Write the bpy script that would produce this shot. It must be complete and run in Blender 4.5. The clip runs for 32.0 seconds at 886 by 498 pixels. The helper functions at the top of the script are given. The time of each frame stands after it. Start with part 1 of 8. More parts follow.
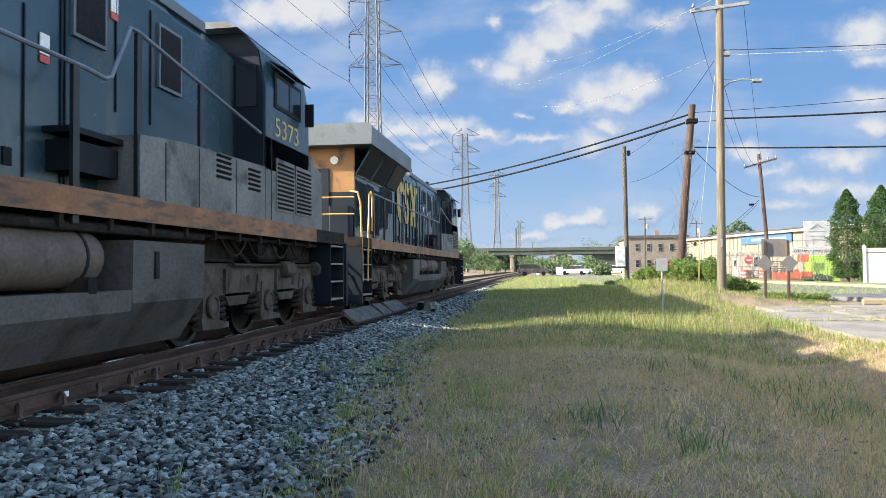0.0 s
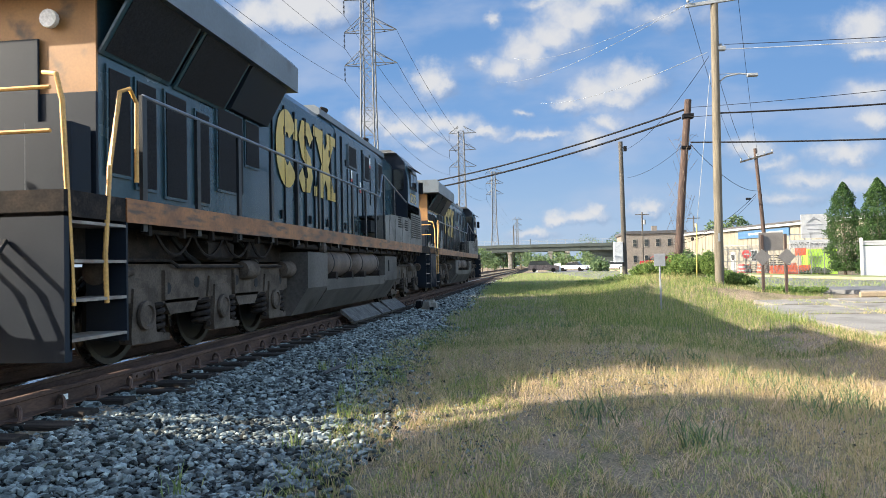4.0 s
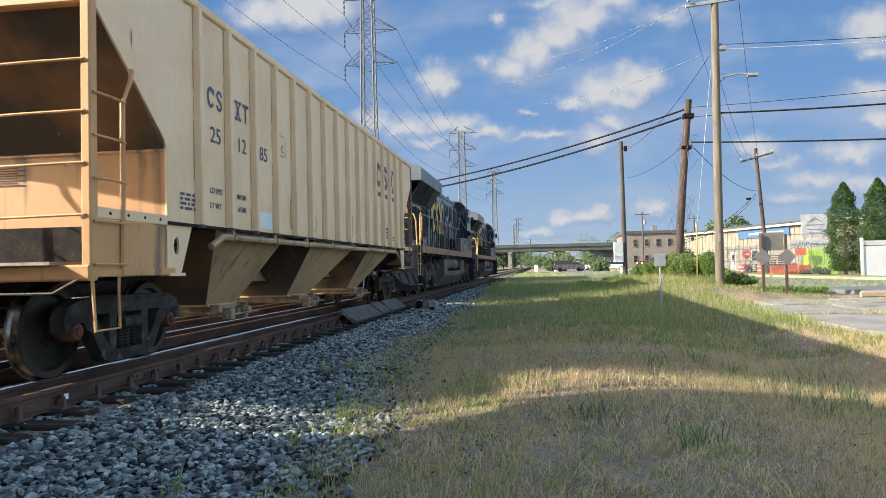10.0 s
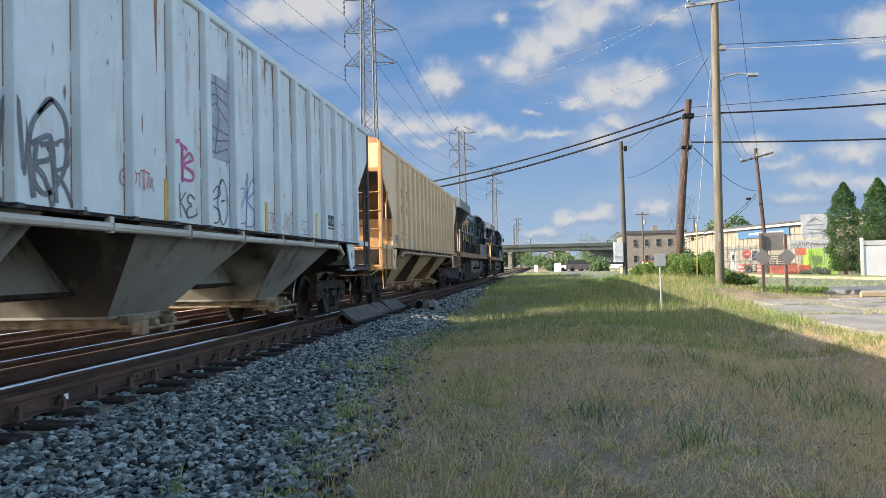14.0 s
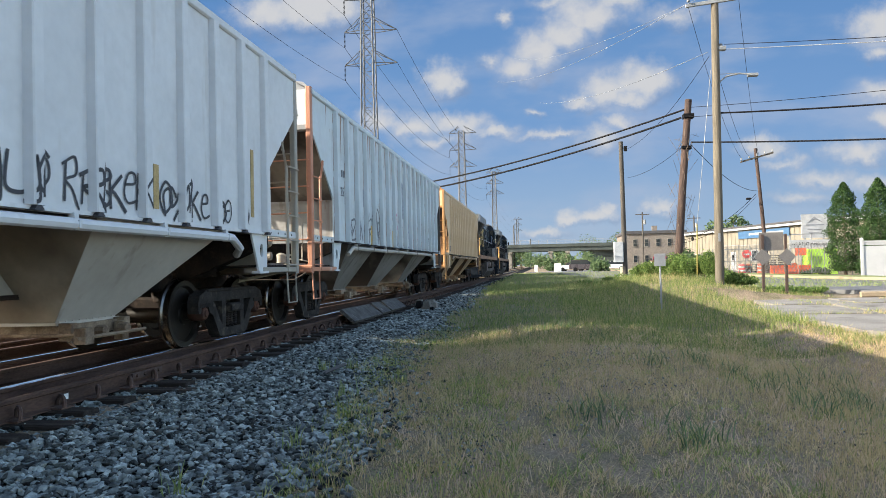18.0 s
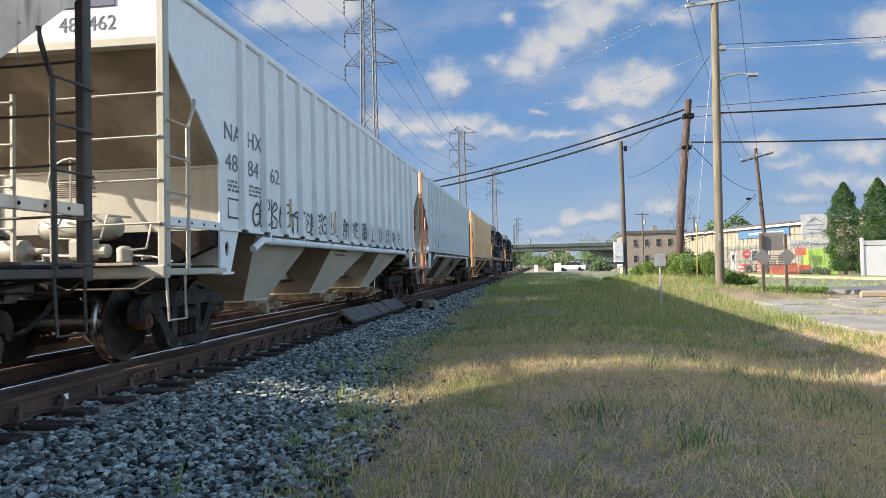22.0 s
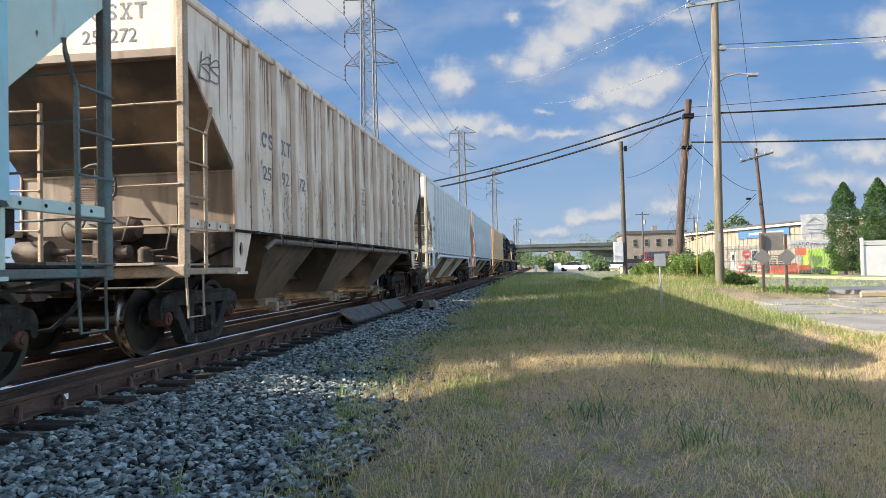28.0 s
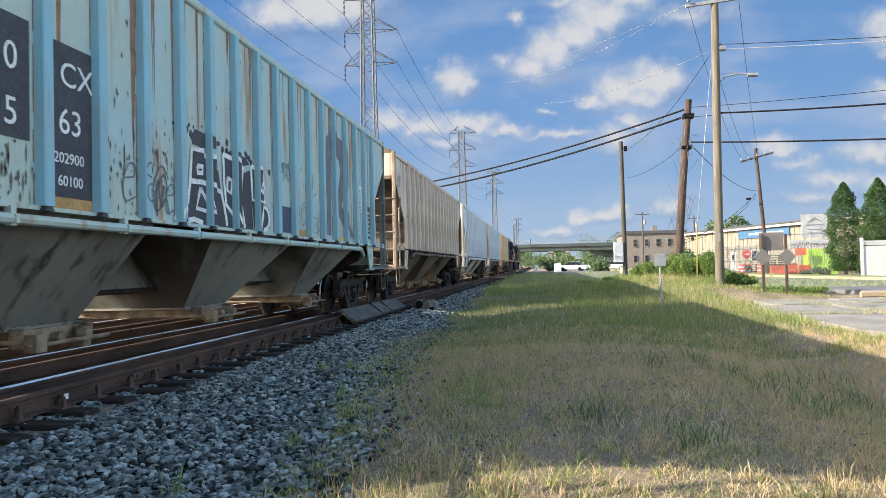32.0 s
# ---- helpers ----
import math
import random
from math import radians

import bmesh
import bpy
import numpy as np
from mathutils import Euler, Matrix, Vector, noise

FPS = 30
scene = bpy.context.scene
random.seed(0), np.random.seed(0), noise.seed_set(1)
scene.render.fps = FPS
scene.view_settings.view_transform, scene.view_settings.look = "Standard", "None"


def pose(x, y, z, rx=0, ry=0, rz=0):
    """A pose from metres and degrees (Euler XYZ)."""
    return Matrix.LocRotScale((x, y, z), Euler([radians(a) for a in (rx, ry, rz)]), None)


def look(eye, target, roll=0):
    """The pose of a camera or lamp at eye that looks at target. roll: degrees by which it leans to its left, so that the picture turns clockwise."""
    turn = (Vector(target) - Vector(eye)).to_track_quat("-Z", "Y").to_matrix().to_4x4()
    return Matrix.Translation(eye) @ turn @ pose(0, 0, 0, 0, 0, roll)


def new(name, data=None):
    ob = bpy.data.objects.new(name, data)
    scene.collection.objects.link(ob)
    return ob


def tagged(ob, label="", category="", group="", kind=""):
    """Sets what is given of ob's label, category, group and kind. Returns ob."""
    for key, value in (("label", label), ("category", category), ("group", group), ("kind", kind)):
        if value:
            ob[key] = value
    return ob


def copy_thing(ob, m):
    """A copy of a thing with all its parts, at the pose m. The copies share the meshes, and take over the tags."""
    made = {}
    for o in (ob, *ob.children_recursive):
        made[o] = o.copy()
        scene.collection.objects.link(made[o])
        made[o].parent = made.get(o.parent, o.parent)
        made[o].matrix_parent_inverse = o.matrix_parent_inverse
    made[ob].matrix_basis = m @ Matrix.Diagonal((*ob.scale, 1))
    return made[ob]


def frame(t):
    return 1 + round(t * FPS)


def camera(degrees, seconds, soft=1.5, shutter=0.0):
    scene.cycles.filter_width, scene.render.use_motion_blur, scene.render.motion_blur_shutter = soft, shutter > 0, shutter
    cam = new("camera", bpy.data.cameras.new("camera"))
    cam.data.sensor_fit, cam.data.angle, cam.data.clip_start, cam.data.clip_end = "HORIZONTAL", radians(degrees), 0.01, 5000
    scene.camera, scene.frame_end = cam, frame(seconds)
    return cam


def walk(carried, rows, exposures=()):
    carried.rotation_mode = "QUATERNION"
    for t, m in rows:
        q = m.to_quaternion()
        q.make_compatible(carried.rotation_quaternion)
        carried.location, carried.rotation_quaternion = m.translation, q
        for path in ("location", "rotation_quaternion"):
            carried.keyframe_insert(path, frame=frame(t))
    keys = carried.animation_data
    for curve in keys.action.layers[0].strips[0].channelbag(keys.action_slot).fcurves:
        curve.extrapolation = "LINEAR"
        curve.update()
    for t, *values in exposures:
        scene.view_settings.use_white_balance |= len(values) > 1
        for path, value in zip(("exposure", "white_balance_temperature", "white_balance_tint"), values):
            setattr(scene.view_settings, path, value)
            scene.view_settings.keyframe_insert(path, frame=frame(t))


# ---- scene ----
# ---------------- camera ----------------
cam = camera(64.19, 32.0, soft=0.5, shutter=0.12)
EYE = (0.0, 0.0, 1.03)
EXPOSURE = 1.55
walk(cam, [(t, pose(*EYE, rx, ry, rz)) for t, rx, ry, rz in (
    (0.0, 91.627, 0.488, 8.107), (0.5, 91.49, 0.487, 7.891), (1.0, 91.483, 0.496, 7.907), (1.5, 91.485, 0.505, 7.927),
    (2.0, 91.485, 0.495, 7.975), (2.5, 91.49, 0.46, 7.96), (3.0, 91.494, 0.60, 7.929), (3.5, 91.489, 1.185, 7.813),
    (4.2, 91.455, 1.197, 7.965), (5.5, 91.451, 1.197, 7.969), (18.0, 91.451, 1.197, 7.969), (32.0, 91.451, 1.197, 7.969))],
     [(t, EXPOSURE + d) for t, d in ((0.0, 0.38), (3.2, 0.34), (6.0, 0.18), (9.0, 0.12), (21.9, 0.06), (22.3, 0.16), (22.7, 0.44), (23.3, 0.46), (23.8, 0.24), (24.2, 0.24), (24.7, 0.16), (26.5, 0.14), (30.0, 0.14), (32.0, 0.18))])

# ---------------- sky and sun ----------------
SUN_WAY = Vector((1.0, 0.37, -0.535)).normalized()
world = bpy.data.worlds.new("sky")
scene.world = world
world.use_nodes = True
wn = world.node_tree.nodes
sky = wn.new("ShaderNodeTexSky")
sky.sky_type = 'NISHITA'
sky.sun_disc = False
sky.sun_elevation = math.asin(-SUN_WAY.z)
sky.sun_rotation = math.atan2(-SUN_WAY.x, -SUN_WAY.y)
sky.air_density, sky.dust_density, sky.ozone_density = 1.0, 1.6, 0.5
world.node_tree.links.new(sky.outputs[0], wn["Background"].inputs[0])
wn["Background"].inputs[1].default_value = 0.15
sun_data = bpy.data.lights.new("sun", 'SUN')
sun_data.energy, sun_data.angle, sun_data.color = 4.7, radians(0.55), (1.0, 0.90, 0.74)
sun = new("sun", sun_data)
sun.matrix_world = look((0, 0, 60), Vector((0, 0, 60)) + SUN_WAY)


# ---------------- mesh tools ----------------
class Shape:
    """Collects points and faces of one mesh."""

    def __init__(self):
        self.v, self.f, self.m, self.slot = [], [], [], 0

    def add(self, pts, faces):
        n = len(self.v)
        self.v += [tuple(p) for p in pts]
        self.f += [tuple(i + n for i in q) for q in faces]
        self.m += [self.slot] * len(faces)
        return self

    def box(self, x0, x1, y0, y1, z0, z1, c=0.0):
        """A box; with c its long edges are chamfered in the cross-section seen along its longest side."""
        if c <= 0:
            p = [(x, y, z) for x in (x0, x1) for y in (y0, y1) for z in (z0, z1)]
            return self.add(p, [(0, 1, 3, 2), (4, 6, 7, 5), (0, 4, 5, 1), (2, 3, 7, 6), (0, 2, 6, 4), (1, 5, 7, 3)])
        d = (x1 - x0, y1 - y0, z1 - z0)
        a = d.index(max(d))

        def ring(u0, u1, w0, w1):
            return [(u0 + c, w0), (u1 - c, w0), (u1, w0 + c), (u1, w1 - c), (u1 - c, w1), (u0 + c, w1), (u0, w1 - c), (u0, w0 + c)]
        if a == 0:
            return self.prism(ring(y0, y1, z0, z1), 'x', x0, x1)
        if a == 1:
            return self.prism(ring(x0, x1, z0, z1), 'y', y0, y1)
        return self.prism(ring(x0, x1, y0, y1), 'z', z0, z1)

    def prism(self, poly, axis, a0, a1, poly2=None):
        """A polygon (in the two other axes, in x, y, z order) swept along an axis."""
        def put(q, a):
            return {'x': (a, q[0], q[1]), 'y': (q[0], a, q[1]), 'z': (q[0], q[1], a)}[axis]
        n = len(poly)
        p = [put(q, a0) for q in poly] + [put(q, a1) for q in (poly2 or poly)]
        return self.add(p, [tuple(range(n))[::-1], tuple(range(n, 2 * n))] + [(i, (i + 1) % n, n + (i + 1) % n, n + i) for i in range(n)])

    def rod(self, path, r, n=8, r1=None, caps=True):
        """A round bar along a line of points."""
        path = [Vector(p) for p in path]
        k = len(path)
        pts, faces = [], []
        for i, p in enumerate(path):
            a = path[max(i - 1, 0)]
            b = path[min(i + 1, k - 1)]
            d = (b - a).normalized()
            u = d.cross(Vector((0, 0, 1)) if abs(d.z) < 0.95 else Vector((1, 0, 0))).normalized()
            w = d.cross(u)
            rr = r if r1 is None else r + (r1 - r) * i / (k - 1)
            pts += [p + (u * math.cos(t) + w * math.sin(t)) * rr for t in (2 * math.pi * j / n for j in range(n))]
        for i in range(k - 1):
            faces += [(i * n + j, i * n + (j + 1) % n, (i + 1) * n + (j + 1) % n, (i + 1) * n + j) for j in range(n)]
        if caps:
            faces += [tuple(range(n))[::-1], tuple(range((k - 1) * n, k * n))]
        return self.add(pts, faces)

    def lathe(self, prof, centre, axis, n=24, caps=True):
        """Turns a profile of (radius, along) round an axis through centre."""
        cx, cy, cz = centre
        pts = []
        for r, a in prof:
            for j in range(n):
                t = 2 * math.pi * j / n
                c, s = r * math.cos(t), r * math.sin(t)
                pts.append({'x': (cx + a, cy + c, cz + s), 'y': (cx + c, cy + a, cz + s), 'z': (cx + c, cy + s, cz + a)}[axis])
        faces = [(i * n + j, i * n + (j + 1) % n, (i + 1) * n + (j + 1) % n, (i + 1) * n + j) for i in range(len(prof) - 1) for j in range(n)]
        if caps and prof[0][0] > 0.001:
            faces.append(tuple(range(n)))
        if caps and prof[-1][0] > 0.001:
            faces.append(tuple(range((len(prof) - 1) * n, len(prof) * n)))
        return self.add(pts, faces)

    def quad(self, a, b, c, d, t=0.0):
        """A four-cornered plate, with thickness t against its normal."""
        a, b, c, d = map(Vector, (a, b, c, d))
        if t <= 0:
            return self.add((a, b, c, d), [(0, 1, 2, 3)])
        n = (b - a).cross(d - a).normalized() * t
        return self.add((a, b, c, d, a - n, b - n, c - n, d - n),
                        [(0, 1, 2, 3), (7, 6, 5, 4), (0, 4, 5, 1), (1, 5, 6, 2), (2, 6, 7, 3), (3, 7, 4, 0)])

    def holed(self, poly, centre, ry, rz, x0, x1):
        """A plate in the y-z plane, x0 to x1 thick, with an oval hole."""
        cy, cz = centre
        ang = sorted([2 * math.pi * k / 20 for k in range(20)] + [math.atan2(z - cz, y - cy) % (2 * math.pi) for y, z in poly])
        rim = []
        for a in ang:
            d = (math.cos(a), math.sin(a))
            best = 9.0
            for (ya, za), (yb, zb) in zip(poly, poly[1:] + poly[:1]):
                ey, ez = yb - ya, zb - za
                det = d[0] * ez - d[1] * ey
                if abs(det) > 1e-9:
                    t = ((ya - cy) * ez - (za - cz) * ey) / det
                    u = ((ya - cy) * d[1] - (za - cz) * d[0]) / det
                    if t > 0 and -1e-6 <= u <= 1 + 1e-6:
                        best = min(best, t)
            rim.append(((cy + d[0] * best, cz + d[1] * best), (cy + d[0] * ry, cz + d[1] * rz)))
        n = len(rim)
        pts = [(x, *q[k]) for x in (x0, x1) for k in (0, 1) for q in rim]
        o0, i0, o1, i1 = 0, n, 2 * n, 3 * n
        f = []
        for i in range(n):
            j = (i + 1) % n
            f += [(o0 + i, o0 + j, i0 + j, i0 + i), (o1 + i, i1 + i, i1 + j, o1 + j), (o0 + i, o1 + i, o1 + j, o0 + j), (i0 + i, i0 + j, i1 + j, i1 + i)]
        return self.add(pts, f)

    def mesh(self, name, smooth=False):
        me = bpy.data.meshes.new(name)
        me.from_pydata(self.v, [], self.f)
        bm = bmesh.new()
        bm.from_mesh(me)
        bmesh.ops.recalc_face_normals(bm, faces=bm.faces)
        bm.to_mesh(me)
        bm.free()
        if any(self.m):
            me.polygons.foreach_set("material_index", self.m)
        if smooth:
            me.polygons.foreach_set("use_smooth", [True] * len(me.polygons))
            me.set_sharp_from_angle(angle=radians(35))
        return me


def part(name, shape, material, parent=None, label="", smooth=False, at=None):
    """Links one mesh object, under a thing or a part."""
    me = shape if isinstance(shape, bpy.types.Mesh) else shape.mesh(name, smooth)
    if material and not me.materials:
        for m in (material if isinstance(material, tuple) else (material,)):
            me.materials.append(m)
    ob = new(name, me)
    if parent:
        ob.parent = parent
    if at is not None:
        ob.matrix_basis = at
    return tagged(ob, label)


def thing(name, label, category, group="", at=None, kind=""):
    ob = new(name)
    if at is not None:
        ob.matrix_basis = at
    return tagged(ob, label, category, group, kind)


def clamp01(v):
    return max(0.0, min(1.0, v))


def ease(v, a, b):
    t = clamp01((v - a) / (b - a))
    return t * t * (3 - 2 * t)


def letters(txt, size, depth=0.002):
    """A mesh of written characters, in the built-in font, standing in the x-y plane."""
    cu = bpy.data.curves.new("lettering", 'FONT')
    cu.body, cu.size, cu.extrude, cu.resolution_u = txt, size, depth, 3
    ob = bpy.data.objects.new("lettering", cu)
    scene.collection.objects.link(ob)
    bpy.context.view_layer.update()
    me = bpy.data.meshes.new_from_object(ob.evaluated_get(bpy.context.evaluated_depsgraph_get()))
    bpy.data.objects.remove(ob)
    me.materials.clear()
    return me


# ---------------- materials ----------------
def surface(name, base, other=None, scale=3.0, rough=0.6, metal=0.0, bump=0.0, bump_scale=40.0, grime=None, grime_at=0.55, stretch=(1, 1, 1),
            vary=0.0, island=0.0, fine=0.25, spec=0.5, grime_stretch=None, grime_scale=None):
    """A painted, rusty, stony or earthy surface: two colours in patches, fine grain, streaks of grime and a bump."""
    m = bpy.data.materials.new(name)
    m.use_nodes = True
    n, l = m.node_tree.nodes, m.node_tree.links
    b = n["Principled BSDF"]
    b.inputs["Roughness"].default_value, b.inputs["Metallic"].default_value = rough, metal
    b.inputs["Specular IOR Level"].default_value = spec
    co = n.new("ShaderNodeTexCoord")
    mp = n.new("ShaderNodeMapping")
    mp.inputs["Scale"].default_value = stretch
    l.new(co.outputs["Object"], mp.inputs[0])

    def tex(sc, detail=5.0, vec=None):
        t = n.new("ShaderNodeTexNoise")
        t.inputs["Scale"].default_value, t.inputs["Detail"].default_value = sc, detail
        l.new((vec or mp).outputs[0], t.inputs["Vector"])
        return t

    def ramp(src, a, bb):
        r = n.new("ShaderNodeMapRange")
        r.inputs[1].default_value, r.inputs[2].default_value = a, bb
        l.new(src, r.inputs[0])
        return r.outputs[0]

    def mix(fac, c1, c2, how='MIX'):
        x = n.new("ShaderNodeMix")
        x.data_type, x.blend_type = 'RGBA', how
        for s, v in ((x.inputs[0], fac), (x.inputs[6], c1), (x.inputs[7], c2)):
            if isinstance(v, bpy.types.NodeSocket):
                l.new(v, s)
            else:
                s.default_value = v if isinstance(v, float) else (*v, 1.0)
        return x.outputs[2]
    big = tex(scale)
    colour = mix(ramp(big.outputs[0], 0.38, 0.62), base, other or tuple(c * 0.8 for c in base))
    if grime:
        gm = mp
        if grime_stretch:
            gm = n.new("ShaderNodeMapping")
            gm.inputs["Scale"].default_value = grime_stretch
            l.new(co.outputs["Object"], gm.inputs[0])
        g = tex(grime_scale or scale * 1.7, 8.0, gm)
        colour = mix(ramp(g.outputs[0], grime_at, grime_at + 0.13), colour, grime)
    grain = tex(bump_scale, 3.0)
    if fine > 0:
        shade = ramp(grain.outputs[0], 0.3, 0.7)
        f = n.new("ShaderNodeMapRange")
        f.inputs[3].default_value, f.inputs[4].default_value = 1 - fine, 1 + fine * 0.6
        l.new(shade, f.inputs[0])
        colour = mix(1.0, colour, f.outputs[0], 'MULTIPLY')
    if vary > 0 or island > 0:
        src = n.new("ShaderNodeObjectInfo").outputs["Random"] if vary > 0 else n.new("ShaderNodeNewGeometry").outputs["Random Per Island"]
        amt = vary or island
        f = n.new("ShaderNodeMapRange")
        f.inputs[3].default_value, f.inputs[4].default_value = 1 - amt, 1 + amt
        l.new(src, f.inputs[0])
        colour = mix(1.0, colour, f.outputs[0], 'MULTIPLY')
    l.new(colour, b.inputs["Base Color"])
    if rough < 0.95:
        rr = n.new("ShaderNodeMapRange")
        rr.inputs[3].default_value, rr.inputs[4].default_value = max(0.03, rough - 0.1), min(1.0, rough + 0.15)
        l.new(big.outputs[0], rr.inputs[0])
        l.new(rr.outputs[0], b.inputs["Roughness"])
    if bump > 0:
        bp = n.new("ShaderNodeBump")
        bp.inputs["Strength"].default_value, bp.inputs["Distance"].default_value = 0.6, bump
        l.new(grain.outputs[0], bp.inputs["Height"])
        l.new(bp.outputs[0], b.inputs["Normal"])
    return m


RUST = surface("rust", (0.085, 0.045, 0.032), (0.05, 0.03, 0.024), 6, 0.8, 0.0, 0.004, 60)
RAIL_SIDE = surface("rail_side", (0.085, 0.052, 0.040), (0.052, 0.034, 0.028), 5, 0.8, 0.0, 0.002, 60, stretch=(1, 0.3, 1), spec=0.12)
RAIL_TOP = surface("rail_top", (0.92, 0.91, 0.90), (0.80, 0.79, 0.77), 4, 0.14, 1.0, fine=0.1, stretch=(6, 0.3, 1))
TIE = surface("tie", (0.028, 0.023, 0.020), (0.05, 0.042, 0.036), 4, 0.9, 0, 0.01, 30, stretch=(0.4, 4, 4), spec=0.1)
STEEL_DARK = surface("running_gear", (0.016, 0.014, 0.014), (0.034, 0.027, 0.023), 5, 0.8, 0.0, 0.004, 40, grime=(0.055, 0.042, 0.033), grime_at=0.6, spec=0.07)
TRUCK_GREY = surface("truck_grey", (0.092, 0.074, 0.062), (0.050, 0.040, 0.033), 4, 0.8, 0.0, 0.003, 40, grime=(0.07, 0.06, 0.05), grime_at=0.6, spec=0.09)
WHEEL = surface("wheel_steel", (0.010, 0.0095, 0.009), (0.020, 0.016, 0.013), 5, 0.42, 0.0, fine=0.2, spec=0.22)
TREAD = surface("wheel_tread", (0.17, 0.165, 0.16), (0.10, 0.097, 0.094), 5, 0.22, 1.0, fine=0.1)
BALLAST = surface("ballast_stone", (0.178, 0.202, 0.194), (0.068, 0.080, 0.079), 9, 0.75, 0, 0.004, 60, island=1.0, grime=(0.42, 0.43, 0.41), grime_at=0.66, spec=0.2)
BALLAST_ONE = surface("ballast_single", (0.178, 0.202, 0.194), (0.068, 0.080, 0.079), 9, 0.75, 0, 0.004, 60, vary=1.0, grime=(0.42, 0.43, 0.41), grime_at=0.66, spec=0.2)
# near-black, to stand for the shade between stones and under the train
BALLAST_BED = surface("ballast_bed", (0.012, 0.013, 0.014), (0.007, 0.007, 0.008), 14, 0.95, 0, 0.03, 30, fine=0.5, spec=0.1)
EARTH = surface("dry_earth", (0.265, 0.205, 0.147), (0.165, 0.143, 0.088), 1.6, 0.95, 0, 0.03, 55, fine=0.6, grime=(0.22, 0.172, 0.128), grime_scale=14, grime_at=0.54, spec=0.1)
ASPHALT = surface("asphalt", (0.11, 0.11, 0.11), (0.085, 0.085, 0.088), 0.6, 0.9, 0, 0.004, 60)
CONCRETE = surface("concrete", (0.19, 0.178, 0.158), (0.145, 0.134, 0.118), 0.8, 0.9, 0, 0.006, 30, grime=(0.09, 0.08, 0.066), grime_at=0.56)
POLE_PALE = surface("pole_pale", (0.125, 0.108, 0.08), (0.08, 0.068, 0.05), 3, 0.9, 0, 0.006, 40, stretch=(6, 6, 0.35))
POLE_RED = surface("pole_red", (0.058, 0.034, 0.026), (0.034, 0.022, 0.018), 3, 0.9, 0, 0.008, 40, stretch=(6, 6, 0.35))
POLE_GREY = surface("pole_grey", (0.062, 0.055, 0.046), (0.036, 0.032, 0.028), 3, 0.9, 0, 0.006, 40, stretch=(6, 6, 0.35))
GALV = surface("galvanised", (0.24, 0.25, 0.26), (0.18, 0.19, 0.20), 2, 0.55, 0.3, fine=0.1)
CABLE = surface("cable", (0.008, 0.008, 0.009), None, 3, 0.7, fine=0.0, spec=0.08)
WIRE_PALE = surface("bare_wire", (0.45, 0.46, 0.47), None, 3, 0.35, 0.8, fine=0.0)
# ---------------- the ground ----------------
TRACK_X = -5.70
TIE_TOP = -0.19


def ground_z(x, y):
    z = -0.44 + 0.30 * ease(y, 12, 36)
    z -= 0.13 * ease(x, 2.0, 3.6) * (1 - ease(x, 4.0, 5.6)) * (1 - ease(y, 11, 20))
    z += 0.17 * ease(x, 4.2, 5.6) * (1 - ease(y, 16, 30))
    z += 0.62 * math.exp(-((x - 5.2) ** 2 / 5 + (y - 31) ** 2 / 70))
    z += 0.14 * math.exp(-((x - 0.5) / 1.9) ** 2) * (1 - ease(y, 14, 30)) * ease(y, 1, 5)
    z += 0.05 * noise.noise((x * 0.35, y * 0.35, 0)) + 0.02 * noise.noise((x * 1.3, y * 1.3, 4))
    if x < 0:                                   # the ballast shoulder
        z += (-0.24 - z) * ease(-x, 1.9, 4.0) if y < 60 else (-0.24 - z) * ease(-x, 2.6, 4.0)
    if 5.3 < x < 14.8 and 11.6 < y < 24.8:
        z = min(z, -0.35)
    if x > 8 or y > 45:
        k = max(ease(x, 8, 14), ease(y, 45, 60)) * (0 if x < -3 else 1)
        z += (-0.285 + 0.12 * ease(y, 23, 32) - z) * k
    return z


def ground_mesh():
    xs = sorted(set([-900, -500, -250, -120, -60, -30, -20] + [-15 + 0.5 * i for i in range(90)] + [32, 40, 60, 100, 200, 400, 900]))
    ys = sorted(set([-300, -120, -50, -25, -12, -6] + [-4 + 0.5 * i for i in range(110)] + [52 + 2 * i for i in range(15)] + [90, 110, 140, 200, 300, 500, 900, 1800]))
    s = Shape()
    pts = [(x, y, ground_z(x, y)) for y in ys for x in xs]
    w = len(xs)
    s.add(pts, [(j * w + i, j * w + i + 1, (j + 1) * w + i + 1, (j + 1) * w + i) for j in range(len(ys) - 1) for i in range(w - 1)])
    return s


tagged(part("ground", ground_mesh(), EARTH, smooth=True), "dry earth with patchy dead and green grass", "ground", kind="structure")

RAIL_PROFILE = [(-0.076, -0.185), (0.076, -0.185), (0.076, -0.172), (0.012, -0.155), (0.009, -0.05), (0.036, -0.038), (0.037, -0.012),
                (0.030, -0.002), (-0.030, -0.002), (-0.037, -0.012), (-0.036, -0.038), (-0.009, -0.05), (-0.012, -0.155), (-0.076, -0.172)]


def rail(x, y0, y1, name, label, shiny=True, z=0.0, parent=None):
    t = thing(name, label, "rail", at=pose(x, 0, z), kind="structure") if parent is None else parent
    part("rail_body", Shape().prism(RAIL_PROFILE, 'y', y0, y1), RAIL_SIDE, t)
    if shiny:
        part("running_surface", Shape().prism([(-0.035, -0.006), (0.035, -0.006), (0.031, 0.001), (-0.031, 0.001)], 'y', y0, y1), RAIL_TOP, t)
    return t


